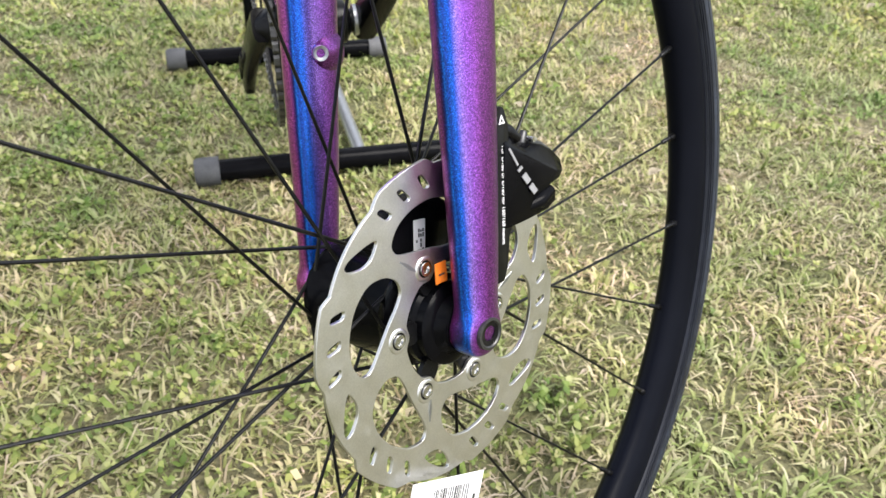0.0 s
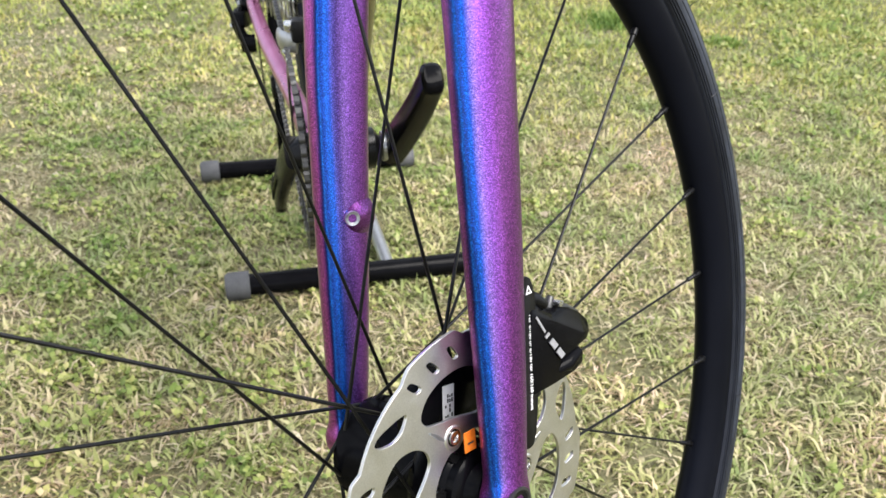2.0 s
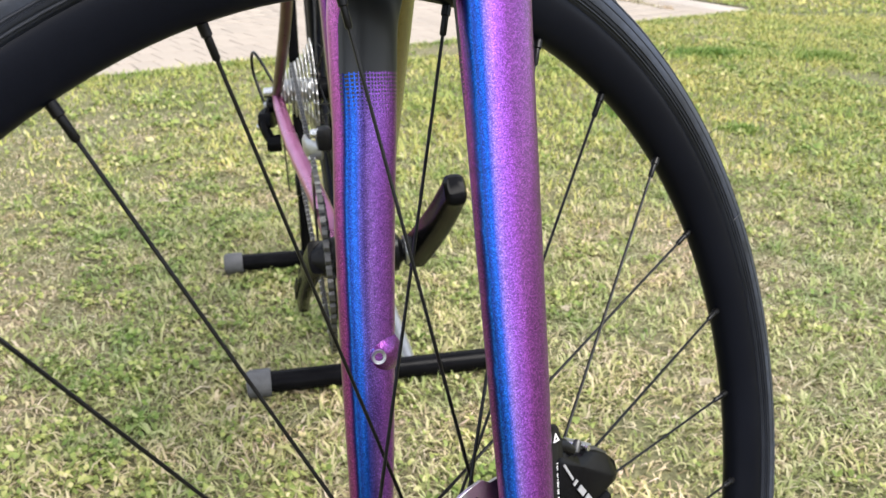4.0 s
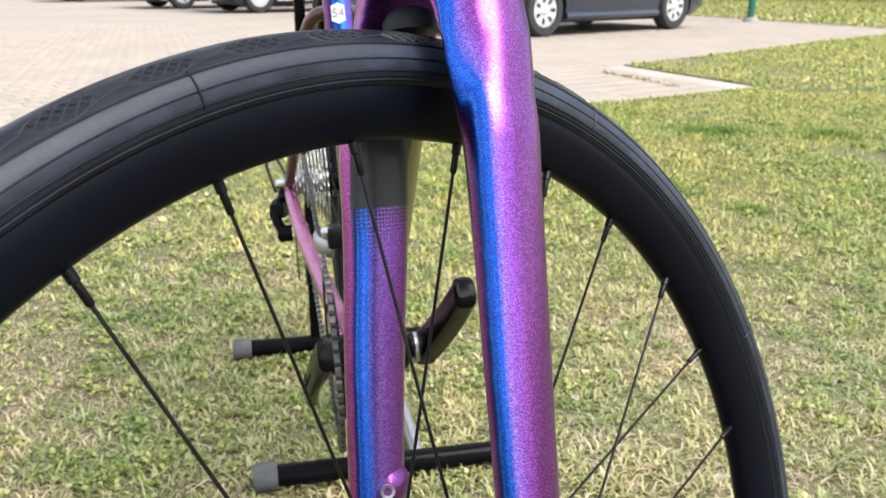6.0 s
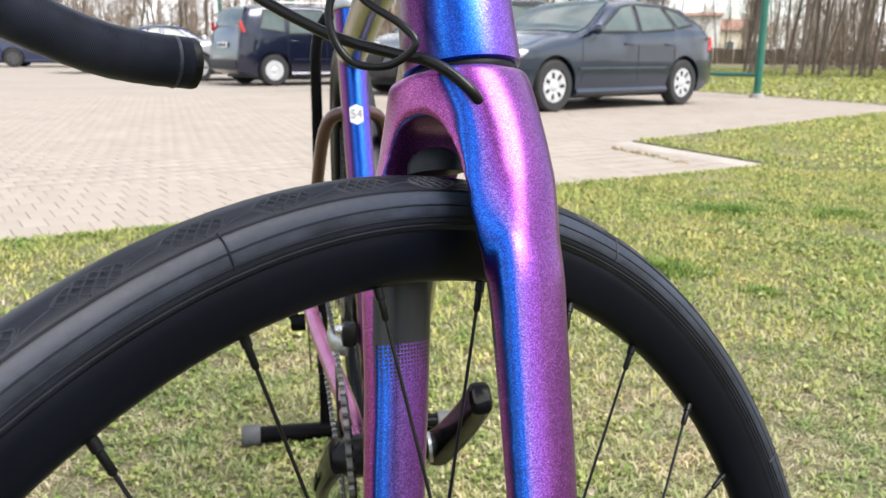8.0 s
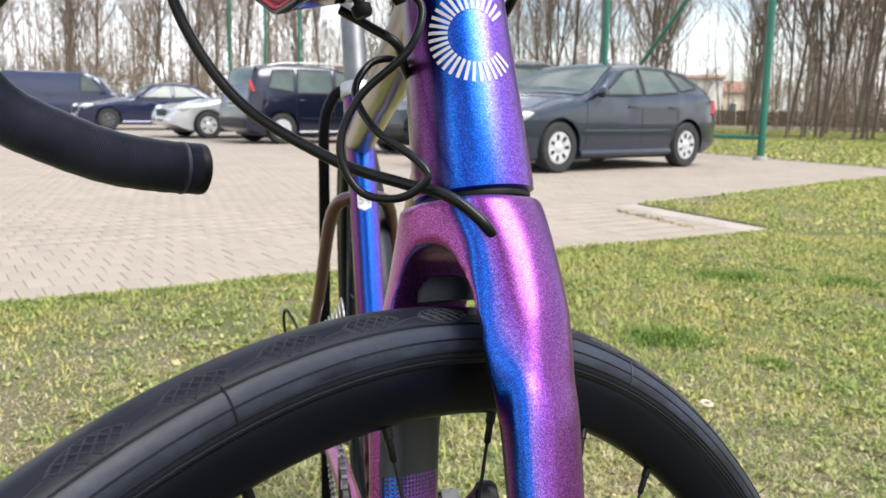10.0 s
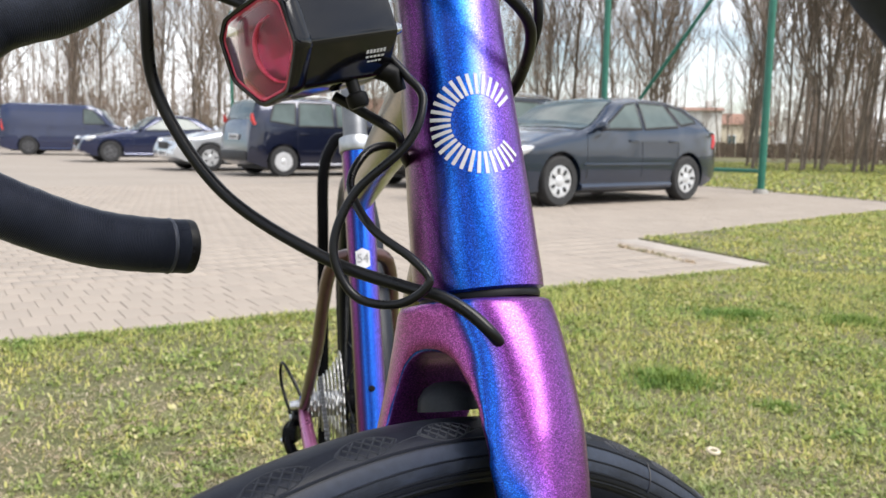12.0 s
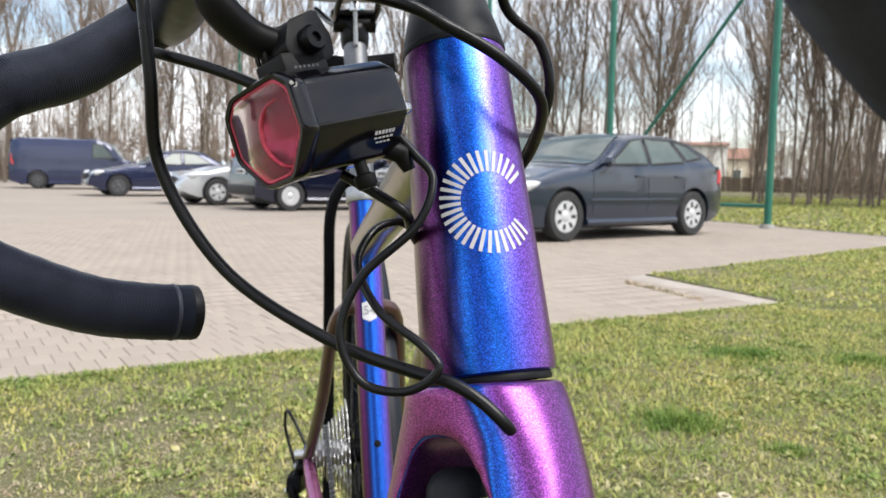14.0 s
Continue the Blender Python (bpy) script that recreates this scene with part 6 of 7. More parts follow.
# ---- parked cars ----
def car_paint(name, c, metal=0.5):
    c2 = tuple(x * 1.25 for x in c)
    return plain(name, c, c2, 2, 0.22, metal, 1.0, fine=700, bump=0.02, depth=0.0002, rough_var=0.06, fine_amount=0.1)


GLASS, gnt, gb = base("car_glass", 0.05)
gb.inputs["Specular IOR Level"].default_value = 0.5
gnt.links.new(ramp(gnt, grain(gnt, 1.5, 3), [(0.3, (0.05, 0.066, 0.062)), (0.7, (0.10, 0.13, 0.122))]), gb.inputs["Base Color"])
HUBCAP = plain("silver_wheel_cover", (0.55, 0.56, 0.57), (0.66, 0.67, 0.68), 12, 0.4, 0.3, fine=300, bump=0.05, depth=0.0005)
ALLOY = plain("dark_grey_alloy", (0.07, 0.07, 0.075), (0.12, 0.12, 0.125), 12, 0.45, 0.4, fine=300, bump=0.05, depth=0.0005)
TYREC = plain("car_tyre", (0.018, 0.018, 0.019), (0.03, 0.03, 0.031), 10, 0.8, fine=150, bump=0.2, depth=0.002)
TRIM = plain("black_car_trim", (0.014, 0.014, 0.015), (0.025, 0.025, 0.026), 10, 0.6, fine=200, bump=0.1, depth=0.001)
CLEAR = plain("headlight_glass", (0.6, 0.62, 0.64), (0.75, 0.77, 0.8), 15, 0.12, 0.2, 0.5, fine=120, bump=0.1, depth=0.001)


def lerp(table, x):
    for (x0, y0), (x1, y1) in zip(table, table[1:]):
        if x <= x1:
            t = 0 if x1 == x0 else max(0, (x - x0) / (x1 - x0))
            t = t * t * (3 - 2 * t)
            return y0 + (y1 - y0) * t
    return table[-1][1]


def build_car(name, m, label, spec, paint):
    """A car with its nose towards -x, standing on z = 0; x 0 is the nose, y its left (the side of +y is copied)."""
    L, W, H, belt, wheels, wr = spec["L"], spec["W"], spec["H"], spec["belt"], spec["wheels"], spec["wr"]
    top = spec["top"]
    root = thing(name, m, label, spec["kind"], "parked cars")

    def half(x, z):
        plan = 1 - 0.16 * max(0, (0.55 - x) / 0.55) ** 2 - 0.10 * max(0, (x - L + 0.45) / 0.45) ** 2
        w = W / 2 * plan
        if z < 0.45:
            w *= 0.955 + 0.045 * min(1, max(0, (z - 0.18) / 0.27))
        if z > belt:
            w *= 1 - spec["tumble"] * ((z - belt) / (H - belt)) ** 1.25
        elif z > 0.7:
            w *= 1 - 0.02 * (z - 0.7) / (belt - 0.7)
        return w
    bm = bmesh.new()
    n = 56
    rows = []
    for i in range(n + 1):
        x = L * i / n
        t = lerp(top, x)
        z0 = 0.19 + 0.14 * max(0, (0.35 - x) / 0.35) + 0.12 * max(0, (x - L + 0.35) / 0.35)
        zs = [z0 + (t - z0) * f for f in (0, 0.08, 0.2, 0.35, 0.5, 0.62, 0.72, 0.8, 0.87, 0.93, 0.975)]
        ring = [(half(x, z) * (1 if k < 9 else (0.985 if k == 9 else 0.93)), z) for k, z in enumerate(zs)]
        ring += [(ring[-1][0] * 0.75, t - 0.004), (ring[-1][0] * 0.35, t + 0.012), (0, t + 0.016)]
        full = [(-y, z) for y, z in ring] + [(y, z) for y, z in ring[-2::-1]]
        rows.append([bm.verts.new((x, y, z)) for y, z in full])
    for i in range(n):
        for k in range(len(rows[0]) - 1):
            bm.faces.new((rows[i][k], rows[i + 1][k], rows[i + 1][k + 1], rows[i][k + 1]))
        bm.faces.new((rows[i][0], rows[i][-1], rows[i + 1][-1], rows[i + 1][0]))
    bm.faces.new(rows[0])
    bm.faces.new(rows[-1][::-1])
    body = new("body_raw", mesh_of("body_raw", bm, paint, 30))
    cutters = []
    for x in wheels:
        for s in (-1, 1):
            c = lathe([(0.0, -0.16), (wr + 0.055, -0.16), (wr + 0.055, 0.16), (0.0, 0.16)], 32)
            c.transform(pose(x, s * (W / 2 - 0.07), wr, 90, 0, 0))
            co = new("cutter", mesh_of("cutter", c, TRIM))
            mod = body.modifiers.new("arch", "BOOLEAN")
            mod.object, mod.operation, mod.solver = co, "DIFFERENCE", "EXACT"
            cutters.append(co)
    me = baked(body)
    for co in cutters:
        d = co.data
        bpy.data.objects.remove(co)
        bpy.data.meshes.remove(d)
    smooth(me, 32)
    part("body", me, None, root)

    def side_panel(nm, poly, material, off, s, lab=""):
        """A panel on the flank, from its outline in x, z."""
        bm = bmesh.new()
        (cx, cz) = (sum(p[0] for p in poly) / len(poly), sum(p[1] for p in poly) / len(poly))
        pts = []
        for k in range(len(poly)):
            a, b_ = poly[k], poly[(k + 1) % len(poly)]
            for j in range(4):
                pts.append((a[0] + (b_[0] - a[0]) * j / 4, a[1] + (b_[1] - a[1]) * j / 4))
        out = [bm.verts.new((x, s * (half(x, z) + off), z)) for x, z in pts]
        inn = [bm.verts.new((cx + (x - cx) * 0.5, s * (half(cx + (x - cx) * 0.5, cz + (z - cz) * 0.5) + off), cz + (z - cz) * 0.5)) for x, z in pts]
        c = bm.verts.new((cx, s * (half(cx, cz) + off), cz))
        N = len(out)
        for k in range(N):
            bm.faces.new((out[k], out[(k + 1) % N], inn[(k + 1) % N], inn[k]))
            bm.faces.new((inn[k], inn[(k + 1) % N], c))
        return part(nm, bm, material, root, lab)
    for s in (-1, 1):
        for poly in spec["windows"]:
            side_panel("side_window", poly, GLASS, 0.004, s, "dark side window")
            edge = [(poly[k][0] + (poly[(k + 1) % len(poly)][0] - poly[k][0]) * j / 4, poly[k][1] + (poly[(k + 1) % len(poly)][1] - poly[k][1]) * j / 4) for k in range(len(poly)) for j in range(4)]
            edge = [(x, s * (half(x, z) + 0.004), z) for x, z in edge]
            part("window_seal", sweep(edge + edge[:2], 0.020, 6, 0.006, (0, 1, 0), cap=False), TRIM, root, "black window seal")
        for x in spec.get("seams", ()):
            part("door_seam", sweep([(x, s * (half(x, z) + 0.001), z) for z in [0.34 + (belt - 0.36) * k / 6 for k in range(7)]], 0.004, 5), TRIM, root)
        for x in spec.get("handles", ()):
            part("door_handle", block((x - 0.09, s * (half(x, belt - 0.10) + 0.012) - 0.012, belt - 0.115), (x + 0.09, s * (half(x, belt - 0.10) + 0.012) + 0.012, belt - 0.085), 0.008), paint, root)
        part("side_strip", sweep([(x, s * (half(x, 0.52) + 0.004), 0.52) for x in [wheels[0] + wr + 0.1 + (wheels[1] - wheels[0] - 2 * wr - 0.2) * k / 8 for k in range(9)]], 0.018, 6, 0.008, (0, 1, 0)), spec.get("strip", paint), root)
        part("sill", sweep([(x, s * (half(x, 0.24) - 0.01), 0.235) for x in [wheels[0] + wr + 0.06 + (wheels[1] - wheels[0] - 2 * wr - 0.12) * k / 8 for k in range(9)]], 0.05, 8), spec.get("sill", paint), root)
        x = spec["mirror"]
        part("mirror", sweep(glide([(x, s * (half(x, belt) - 0.01), belt + 0.04), (x - 0.01, s * (half(x, belt) + 0.08), belt + 0.07), (x, s * (half(x, belt) + 0.18), belt + 0.075)], 4), [0.02, 0.025, 0.04, 0.06, 0.068, 0.07, 0.066, 0.055, 0.03], 14, 0.05, (1, 0, 0)), paint, root, "door mirror")
        for x in wheels:
            wm = m @ pose(x, s * (W / 2 - 0.10), wr, -90 * s, 0, 0)
            wheel = part("wheel", lathe([(wr * 0.62, -0.09), (wr * 0.92, -0.10), (wr, -0.07), (wr, 0.07), (wr * 0.92, 0.10), (wr * 0.66, 0.10), (wr * 0.63, 0.08)], 40, ends=False), TYREC, root, "", wm)
            part("wheel_cover", lathe([(0.0, 0.085), (wr * 0.18, 0.085), (wr * 0.22, 0.075), (wr * 0.50, 0.088), (wr * 0.63, 0.082), (wr * 0.64, 0.04)], 40), spec.get("cover", HUBCAP), wheel, spec.get("cover_label", "pale silver wheel cover"), wm)
            for k in range(spec.get("slots", 7)):
                a = k * 360 / spec.get("slots", 7)
                sl = prism(rounded([(wr * 0.30, -wr * 0.05), (wr * 0.53, -wr * 0.09), (wr * 0.53, wr * 0.09), (wr * 0.30, wr * 0.05)], 0.2, 2), 0.070, 0.0900)
                part("cover_slot", sl, spec.get("slot_mat", TRIM), wheel, m=wm @ pose(0, 0, 0, 0, 0, a))
        part("headlight", sweep(glide([(0.10, s * (W / 2 * 0.62), 0.64), (0.22, s * (half(0.22, 0.68) - 0.035), 0.68), (0.42, s * (half(0.42, 0.72) - 0.012), 0.73)], 5), [0.04, 0.06, 0.075, 0.08, 0.08, 0.075, 0.065, 0.055, 0.045, 0.03, 0.01], 12), CLEAR, root, "clear headlight")
        zt = spec["tail"]
        part("tail_light", sweep([(L - 0.16, s * (half(L - 0.16, zt) - 0.004), zt - 0.1), (L - 0.11, s * (half(L - 0.11, zt) - 0.012), zt), (L - 0.10, s * (half(L - 0.10, zt) - 0.02), zt + spec.get("tail_h", 0.1))], [0.034, 0.044, 0.028], 12), REDL, root, "red tail light")

    def cross_panel(nm, xs, inset, material, off, lab=""):
        bm = bmesh.new()
        rows = []
        for x in xs:
            t = lerp(top, x)
            w = half(x, t) * inset
            rows.append([bm.verts.new((x + off[0], w * k / 4, t + 0.016 - 0.03 * (k / 4) ** 2 + off[1])) for k in range(-4, 5)])
        for i in range(len(rows) - 1):
            for k in range(8):
                bm.faces.new((rows[i][k], rows[i][k + 1], rows[i + 1][k + 1], rows[i + 1][k]))
        return part(nm, bm, material, root, lab)
    a, b_ = spec["screen"]
    cross_panel("windscreen", [a + (b_ - a) * k / 6 for k in range(7)], 0.90, GLASS, (-0.004, 0.006), "windscreen reflecting the sky")
    a, b_ = spec["rear_screen"]
    cross_panel("rear_window", [a + (b_ - a) * k / 6 for k in range(7)], 0.86, GLASS, (0.006, 0.006), "rear window")
    part("bumper", block((-0.02, -W / 2 * 0.80, 0.30), (0.10, W / 2 * 0.80, 0.46), 0.03), spec.get("bumper", paint), root)
    part("grille", block((-0.025, -0.30, 0.50), (0.02, 0.30, 0.66), 0.012), TRIM, root, "black front grille")
    part("rear_bumper", block((L - 0.10, -W / 2 * 0.84, 0.32), (L + 0.03, W / 2 * 0.84, 0.52), 0.03), spec.get("bumper", paint), root)
    for x, nm in ((-0.03, "front_plate"), (L + spec.get("plate_x", 0.025), "rear_plate")):
        pl = part(nm, block((x - 0.006, -0.26, spec.get("plate_z", 0.40) - 0.055), (x + 0.006, 0.26, spec.get("plate_z", 0.40) + 0.055), 0.003), WHITE, root, "number plate with plain bars")
        for k in range(7):
            part("plate_bar", block((x - 0.009, -0.21 + k * 0.06, spec.get("plate_z", 0.40) - 0.03), (x + 0.009, -0.17 + k * 0.06, spec.get("plate_z", 0.40) + 0.03)), INK, pl)
    part("underside", block((0.35, -W / 2 + 0.12, 0.15), (L - 0.35, W / 2 - 0.12, 0.30), 0.02), TRIM, root, "dark underside")
    if spec.get("rails"):
        for s in (-1, 1):
            part("roof_rail", sweep(glide([(L * 0.42, s * W * 0.33, H - 0.01), (L * 0.5, s * W * 0.34, H + 0.03), (L * 0.75, s * W * 0.34, H + 0.02), (L * 0.86, s * W * 0.33, H - 0.04)], 5), 0.014, 8), SATIN, root, "silver roof rail")
    return root


HATCH = dict(kind="car", L=4.23, W=1.77, H=1.42, belt=0.93, tumble=0.24, wheels=(0.88, 3.46), wr=0.315, mirror=1.52, tail=0.84,
             top=[(0, 0.52), (0.06, 0.66), (0.35, 0.80), (1.15, 0.94), (1.30, 0.98), (2.15, 1.38), (2.6, 1.42), (3.1, 1.405), (3.5, 1.34), (3.78, 1.21), (3.98, 1.06), (4.12, 0.95), (4.19, 0.82), (4.23, 0.6)],
             windows=[[(1.62, 0.97), (2.20, 1.30), (2.42, 1.33), (2.42, 0.985)], [(2.49, 0.985), (2.49, 1.335), (3.02, 1.32), (3.22, 1.03)], [(3.29, 1.05), (3.09, 1.315), (3.38, 1.26), (3.66, 1.10)]],
             seams=(1.35, 2.44, 3.22), handles=(2.25, 3.10), screen=(1.30, 2.10), rear_screen=(3.56, 3.98), slots=7, slot_mat=TRIM)
SEDAN = dict(kind="car", L=4.5, W=1.76, H=1.41, belt=0.92, tumble=0.26, wheels=(0.80, 3.55), wr=0.31, mirror=1.65, tail=0.84,
             top=[(0, 0.52), (0.06, 0.66), (0.35, 0.78), (1.35, 0.93), (1.5, 0.96), (2.25, 1.36), (2.75, 1.41), (3.2, 1.37), (3.95, 1.02), (4.35, 0.97), (4.46, 0.85), (4.5, 0.6)],
             windows=[[(1.75, 0.95), (2.38, 1.29), (2.62, 1.31), (2.62, 0.95)], [(2.70, 0.95), (2.70, 1.31), (3.08, 1.28), (3.52, 1.0)]],
             seams=(1.45, 2.66, 3.4), handles=(2.5, 3.3), screen=(1.48, 2.2), rear_screen=(3.25, 3.9), slots=5, slot_mat=TRIM)
MPV = dict(kind="car", L=4.08, W=1.73, H=1.62, belt=0.98, tumble=0.17, wheels=(0.78, 3.33), wr=0.31, mirror=1.2, tail=1.14, tail_h=0.12,
           top=[(0, 0.55), (0.08, 0.75), (0.5, 0.92), (0.95, 1.03), (1.75, 1.52), (2.2, 1.61), (3.2, 1.62), (3.8, 1.54), (3.98, 1.15), (4.05, 0.9), (4.08, 0.6)],
           windows=[[(1.35, 1.03), (1.88, 1.46), (2.12, 1.49), (2.12, 1.03)], [(2.2, 1.03), (2.2, 1.50), (2.95, 1.50), (3.0, 1.03)], [(3.08, 1.05), (3.04, 1.49), (3.5, 1.47), (3.62, 1.12)]],
           seams=(1.12, 2.16, 3.02), handles=(2.0, 2.88), screen=(1.0, 1.7), rear_screen=(3.80, 3.97), slots=9, slot_mat=HUBCAP, rails=True, bumper=TRIM, plate_z=0.80, plate_x=0.0)
VAN = dict(kind="van", L=4.9, W=1.9, H=1.94, belt=1.12, tumble=0.10, wheels=(0.9, 3.9), wr=0.33, mirror=1.15, tail=1.0, tail_h=0.3,
           top=[(0, 0.6), (0.06, 0.8), (0.5, 1.05), (0.8, 1.16), (1.5, 1.78), (1.9, 1.92), (4.5, 1.94), (4.85, 1.86), (4.9, 1.3)],
           windows=[[(1.15, 1.18), (1.62, 1.70), (1.95, 1.74), (1.95, 1.18)]],
           seams=(0.95, 2.02, 3.2), handles=(1.85, 3.0), screen=(0.82, 1.45), rear_screen=(4.80, 4.88), slots=6, bumper=TRIM)


def parked(name, x, y, heading, label, spec, paint):
    """The nose's middle at x, y; heading: degrees of the way from nose to tail."""
    return build_car(name, pose(x, y, LOT_Z, 0, 0, heading), label, spec, paint)


def by_wheels(name, front, heading, side, label, spec, paint):
    """Placed by the ground point of its front wheel on the given side (-1 its local -y flank)."""
    d = Vector((math.cos(radians(heading)), math.sin(radians(heading)), 0))
    s = Vector((-d.y, d.x, 0))
    p = Vector((*front, 0)) - d * spec["wheels"][0] - s * (side * (spec["W"] / 2 - 0.05))
    return parked(name, p.x, p.y, heading, label, spec, paint)


by_wheels("hatchback", (0.38, 10.55), 44, -1, "grey-blue metallic hatchback parked on the paving", HATCH, car_paint("grey_blue_car_paint", (0.011, 0.020, 0.040), 0.35))
by_wheels("dark_family_car", (-1.35, 14.0), 44, -1, "black tall family car parked behind the grey hatchback", MPV, car_paint("black_car_paint", (0.012, 0.013, 0.016)))
by_wheels("compact_van", (-3.0, 18.5), 220, 1, "dark navy tall family car seen from behind", MPV, car_paint("dark_navy_car_paint", (0.008, 0.011, 0.03)))
by_wheels("silver_saloon", (-7.25, 18.8), 42, -1, "silver saloon parked nose out", SEDAN, car_paint("silver_car_paint", (0.50, 0.52, 0.54)))
by_wheels("navy_saloon", (-12.0, 23.4), 38, -1, "dark blue saloon with alloy wheels", dict(SEDAN, cover=ALLOY, cover_label="dark grey alloy wheel"), car_paint("blue_car_paint", (0.010, 0.016, 0.055)))
by_wheels("navy_van", (-15.7, 30.9), 200, 1, "navy blue panel van parked at the far end", dict(VAN, cover=ALLOY, cover_label="dark steel wheel"), car_paint("navy_van_paint", (0.010, 0.018, 0.06), 0.2))

# ---- green ball-stop frame ----
GREEN = plain("green_post_paint", (0.012, 0.13, 0.085), (0.02, 0.17, 0.115), 6, 0.45, 0.0, 0.2, fine=60, bump=0.1, depth=0.001)
CONC = plain("post_footing", (0.25, 0.24, 0.22), (0.34, 0.33, 0.30), 8, 0.9, fine=80, bump=0.3, depth=0.003)


def post(x, y, h, r=0.055, label="tall green steel post of a ball-stop fence"):
    t = thing("fence_post", pose(x, y, 0), label, "post", "green fence posts")
    part("pole", sweep([(0, 0, 0), (0, 0, h)], r, 12), GREEN, t)
    part("footing", lathe([(0.0, 0.06), (r * 1.5, 0.06), (r * 2.0, 0.02), (r * 2.2, -0.05)], 16), CONC, t, "small concrete footing")
    part("cap", lathe([(r * 1.05, h - 0.02), (r * 1.05, h + 0.02), (0.0, h + 0.03)], 12), GREEN, t)
    return t


P_A, P_B = Vector((3.92, 14.62, 0)), Vector((1.42, 16.4, 0))
post(P_A.x, P_A.y, 6.0, 0.062)
post(P_B.x, P_B.y, 6.0, 0.062)
d = P_B - P_A
frame_rail = thing("fence_rail", pose(P_A.x, P_A.y, 0.0), "green lower rail between two posts", "rail", "green fence rails")
part("rail_bar", sweep([(0, 0, 0.36), (d.x, d.y, 0.36)], 0.035, 10), GREEN, frame_rail)
brace = thing("fence_brace", pose(P_A.x, P_A.y, 0.0), "green slanting brace of the fence", "brace")
part("brace_bar", sweep([tuple(Vector((0, 0, 4.55)) + d * 0.02), tuple(d * 0.93 + Vector((0, 0, 0.9)))], 0.036, 10), GREEN, brace)
for x, y in ((-3.4, 24.5), (-8.0, 29.5), (-5.6, 27.0), (-12.5, 35.0), (-10.0, 32.0), (-1.2, 21.5)):
    post(x, y, 6.0, 0.06)

# ---- bare trees ----
BARK = plain("grey_brown_bark", (0.13, 0.10, 0.075), (0.22, 0.175, 0.135), 3, 0.9, fine=30, bump=0.6, depth=0.01)
TWIG = plain("thin_twigs", (0.23, 0.17, 0.125), (0.36, 0.285, 0.225), 4, 0.9, fine=30, bump=0.2, depth=0.004)


def limb_mesh(lines, sides, material, name):
    V, F = [], []
    for pts, r0, r1 in lines:
        n = len(pts)
        base_i = len(V)
        for i, p in enumerate(pts):
            dd = (pts[min(i + 1, n - 1)] - pts[max(i - 1, 0)]).normalized()
            u = dd.orthogonal().normalized()
            w = dd.cross(u)
            r = r0 + (r1 - r0) * i / (n - 1)
            for k in range(sides):
                a = k / sides * math.tau
                V.append((p + u * (r * math.cos(a)) + w * (r * math.sin(a)))[:])
        for i in range(n - 1):
            for k in range(sides):
                a, b_ = base_i + i * sides + k, base_i + i * sides + (k + 1) % sides
                F += [(a, b_, b_ + sides), (a, b_ + sides, a + sides)]
    me = tris(name, V, F, material)
    me.polygons.foreach_set("use_smooth", [True] * len(me.polygons))
    return me


def tree(seed, h, spread, stems, twigs):
    r = random.Random(seed)
    thick, thin = [], []

    def grow(p, dirn, length, rad, level):
        n = (5, 4, 3, 2)[level]
        pts = [p]
        dcur = dirn.normalized()
        for i in range(n):
            dcur = (dcur + Vector((r.uniform(-1, 1), r.uniform(-1, 1), r.uniform(-0.3, 0.6))) * (0.20 + 0.045 * level)).normalized()
            pts.append(pts[-1] + dcur * (length / n))
        (thick if level < 2 else thin).append((pts, rad, rad * (0.45 if level < 3 else 0.3)))
        if level >= 3:
            return
        kids = (19 if stems == 1 else 10, 7, 4, 0)[level]
        for k in range(kids):
            t = r.uniform(0.14 if level == 0 else 0.2, 1.0)
            i = min(int(t * n), n - 1)
            q = pts[i] + (pts[i + 1] - pts[i]) * (t * n - i)
            a = r.uniform(0, math.tau)
            out = Vector((math.cos(a), math.sin(a), 0)) * spread * r.uniform(0.6, 1.1) + Vector((0, 0, r.uniform(0.5, 1.1)))
            grow(q, (out + dcur * 0.4), length * r.uniform(0.30, 0.46) * (1.05 - 0.45 * t if level == 0 else 1), max((0.024, 0.014, 0.011)[level], rad * (0.34 if level == 0 else 0.45)), level + 1)
    for s in range(stems):
        a = r.uniform(0, math.tau)
        o = Vector((math.cos(a), math.sin(a), 0)) * (0.25 if stems > 1 else 0)
        grow(o, Vector((o.x * 0.25, o.y * 0.25, 1)), h * r.uniform(0.85, 1.0), 0.0050 * h * (1.0 if stems == 1 else 0.7), 0)
    return thick, thin


PROTOS = []
for i, (seed, h, sp, st) in enumerate(((1, 13, 0.56, 1), (2, 15, 0.44, 1), (3, 12, 0.66, 2), (4, 13, 0.55, 3))):
    thick, thin = tree(seed, h, sp, st, 0)
    t = thing("bare_tree", pose(0, 0, 0), "tall bare tree with grey-brown trunk and fine twigs", "tree", "bare trees")
    part("trunk", limb_mesh(thick, 7, BARK, "trunk"), None, t, "forked trunk and limbs")
    part("crown", limb_mesh(thin, 3, TWIG, "crown"), None, t, "leafless crown of twigs")
    PROTOS.append(t)
random.seed(21)
spots = []
for k in range(34):      # row behind the cars
    spots.append((-38 + k * 1.45 + random.uniform(-0.7, 0.7), 46 - k * 0.42 + random.uniform(-2.5, 2.5)))
for k in range(13):      # the thicket to the right
    spots.append((6.5 + k * 1.2 + random.uniform(-0.5, 0.5), 30 - k * 0.45 + random.uniform(-1.6, 1.6)))
for k in range(10):
    spots.append((2.0 + k * 2.4 + random.uniform(-0.8, 0.8), 38 + random.uniform(-2.5, 2.5)))
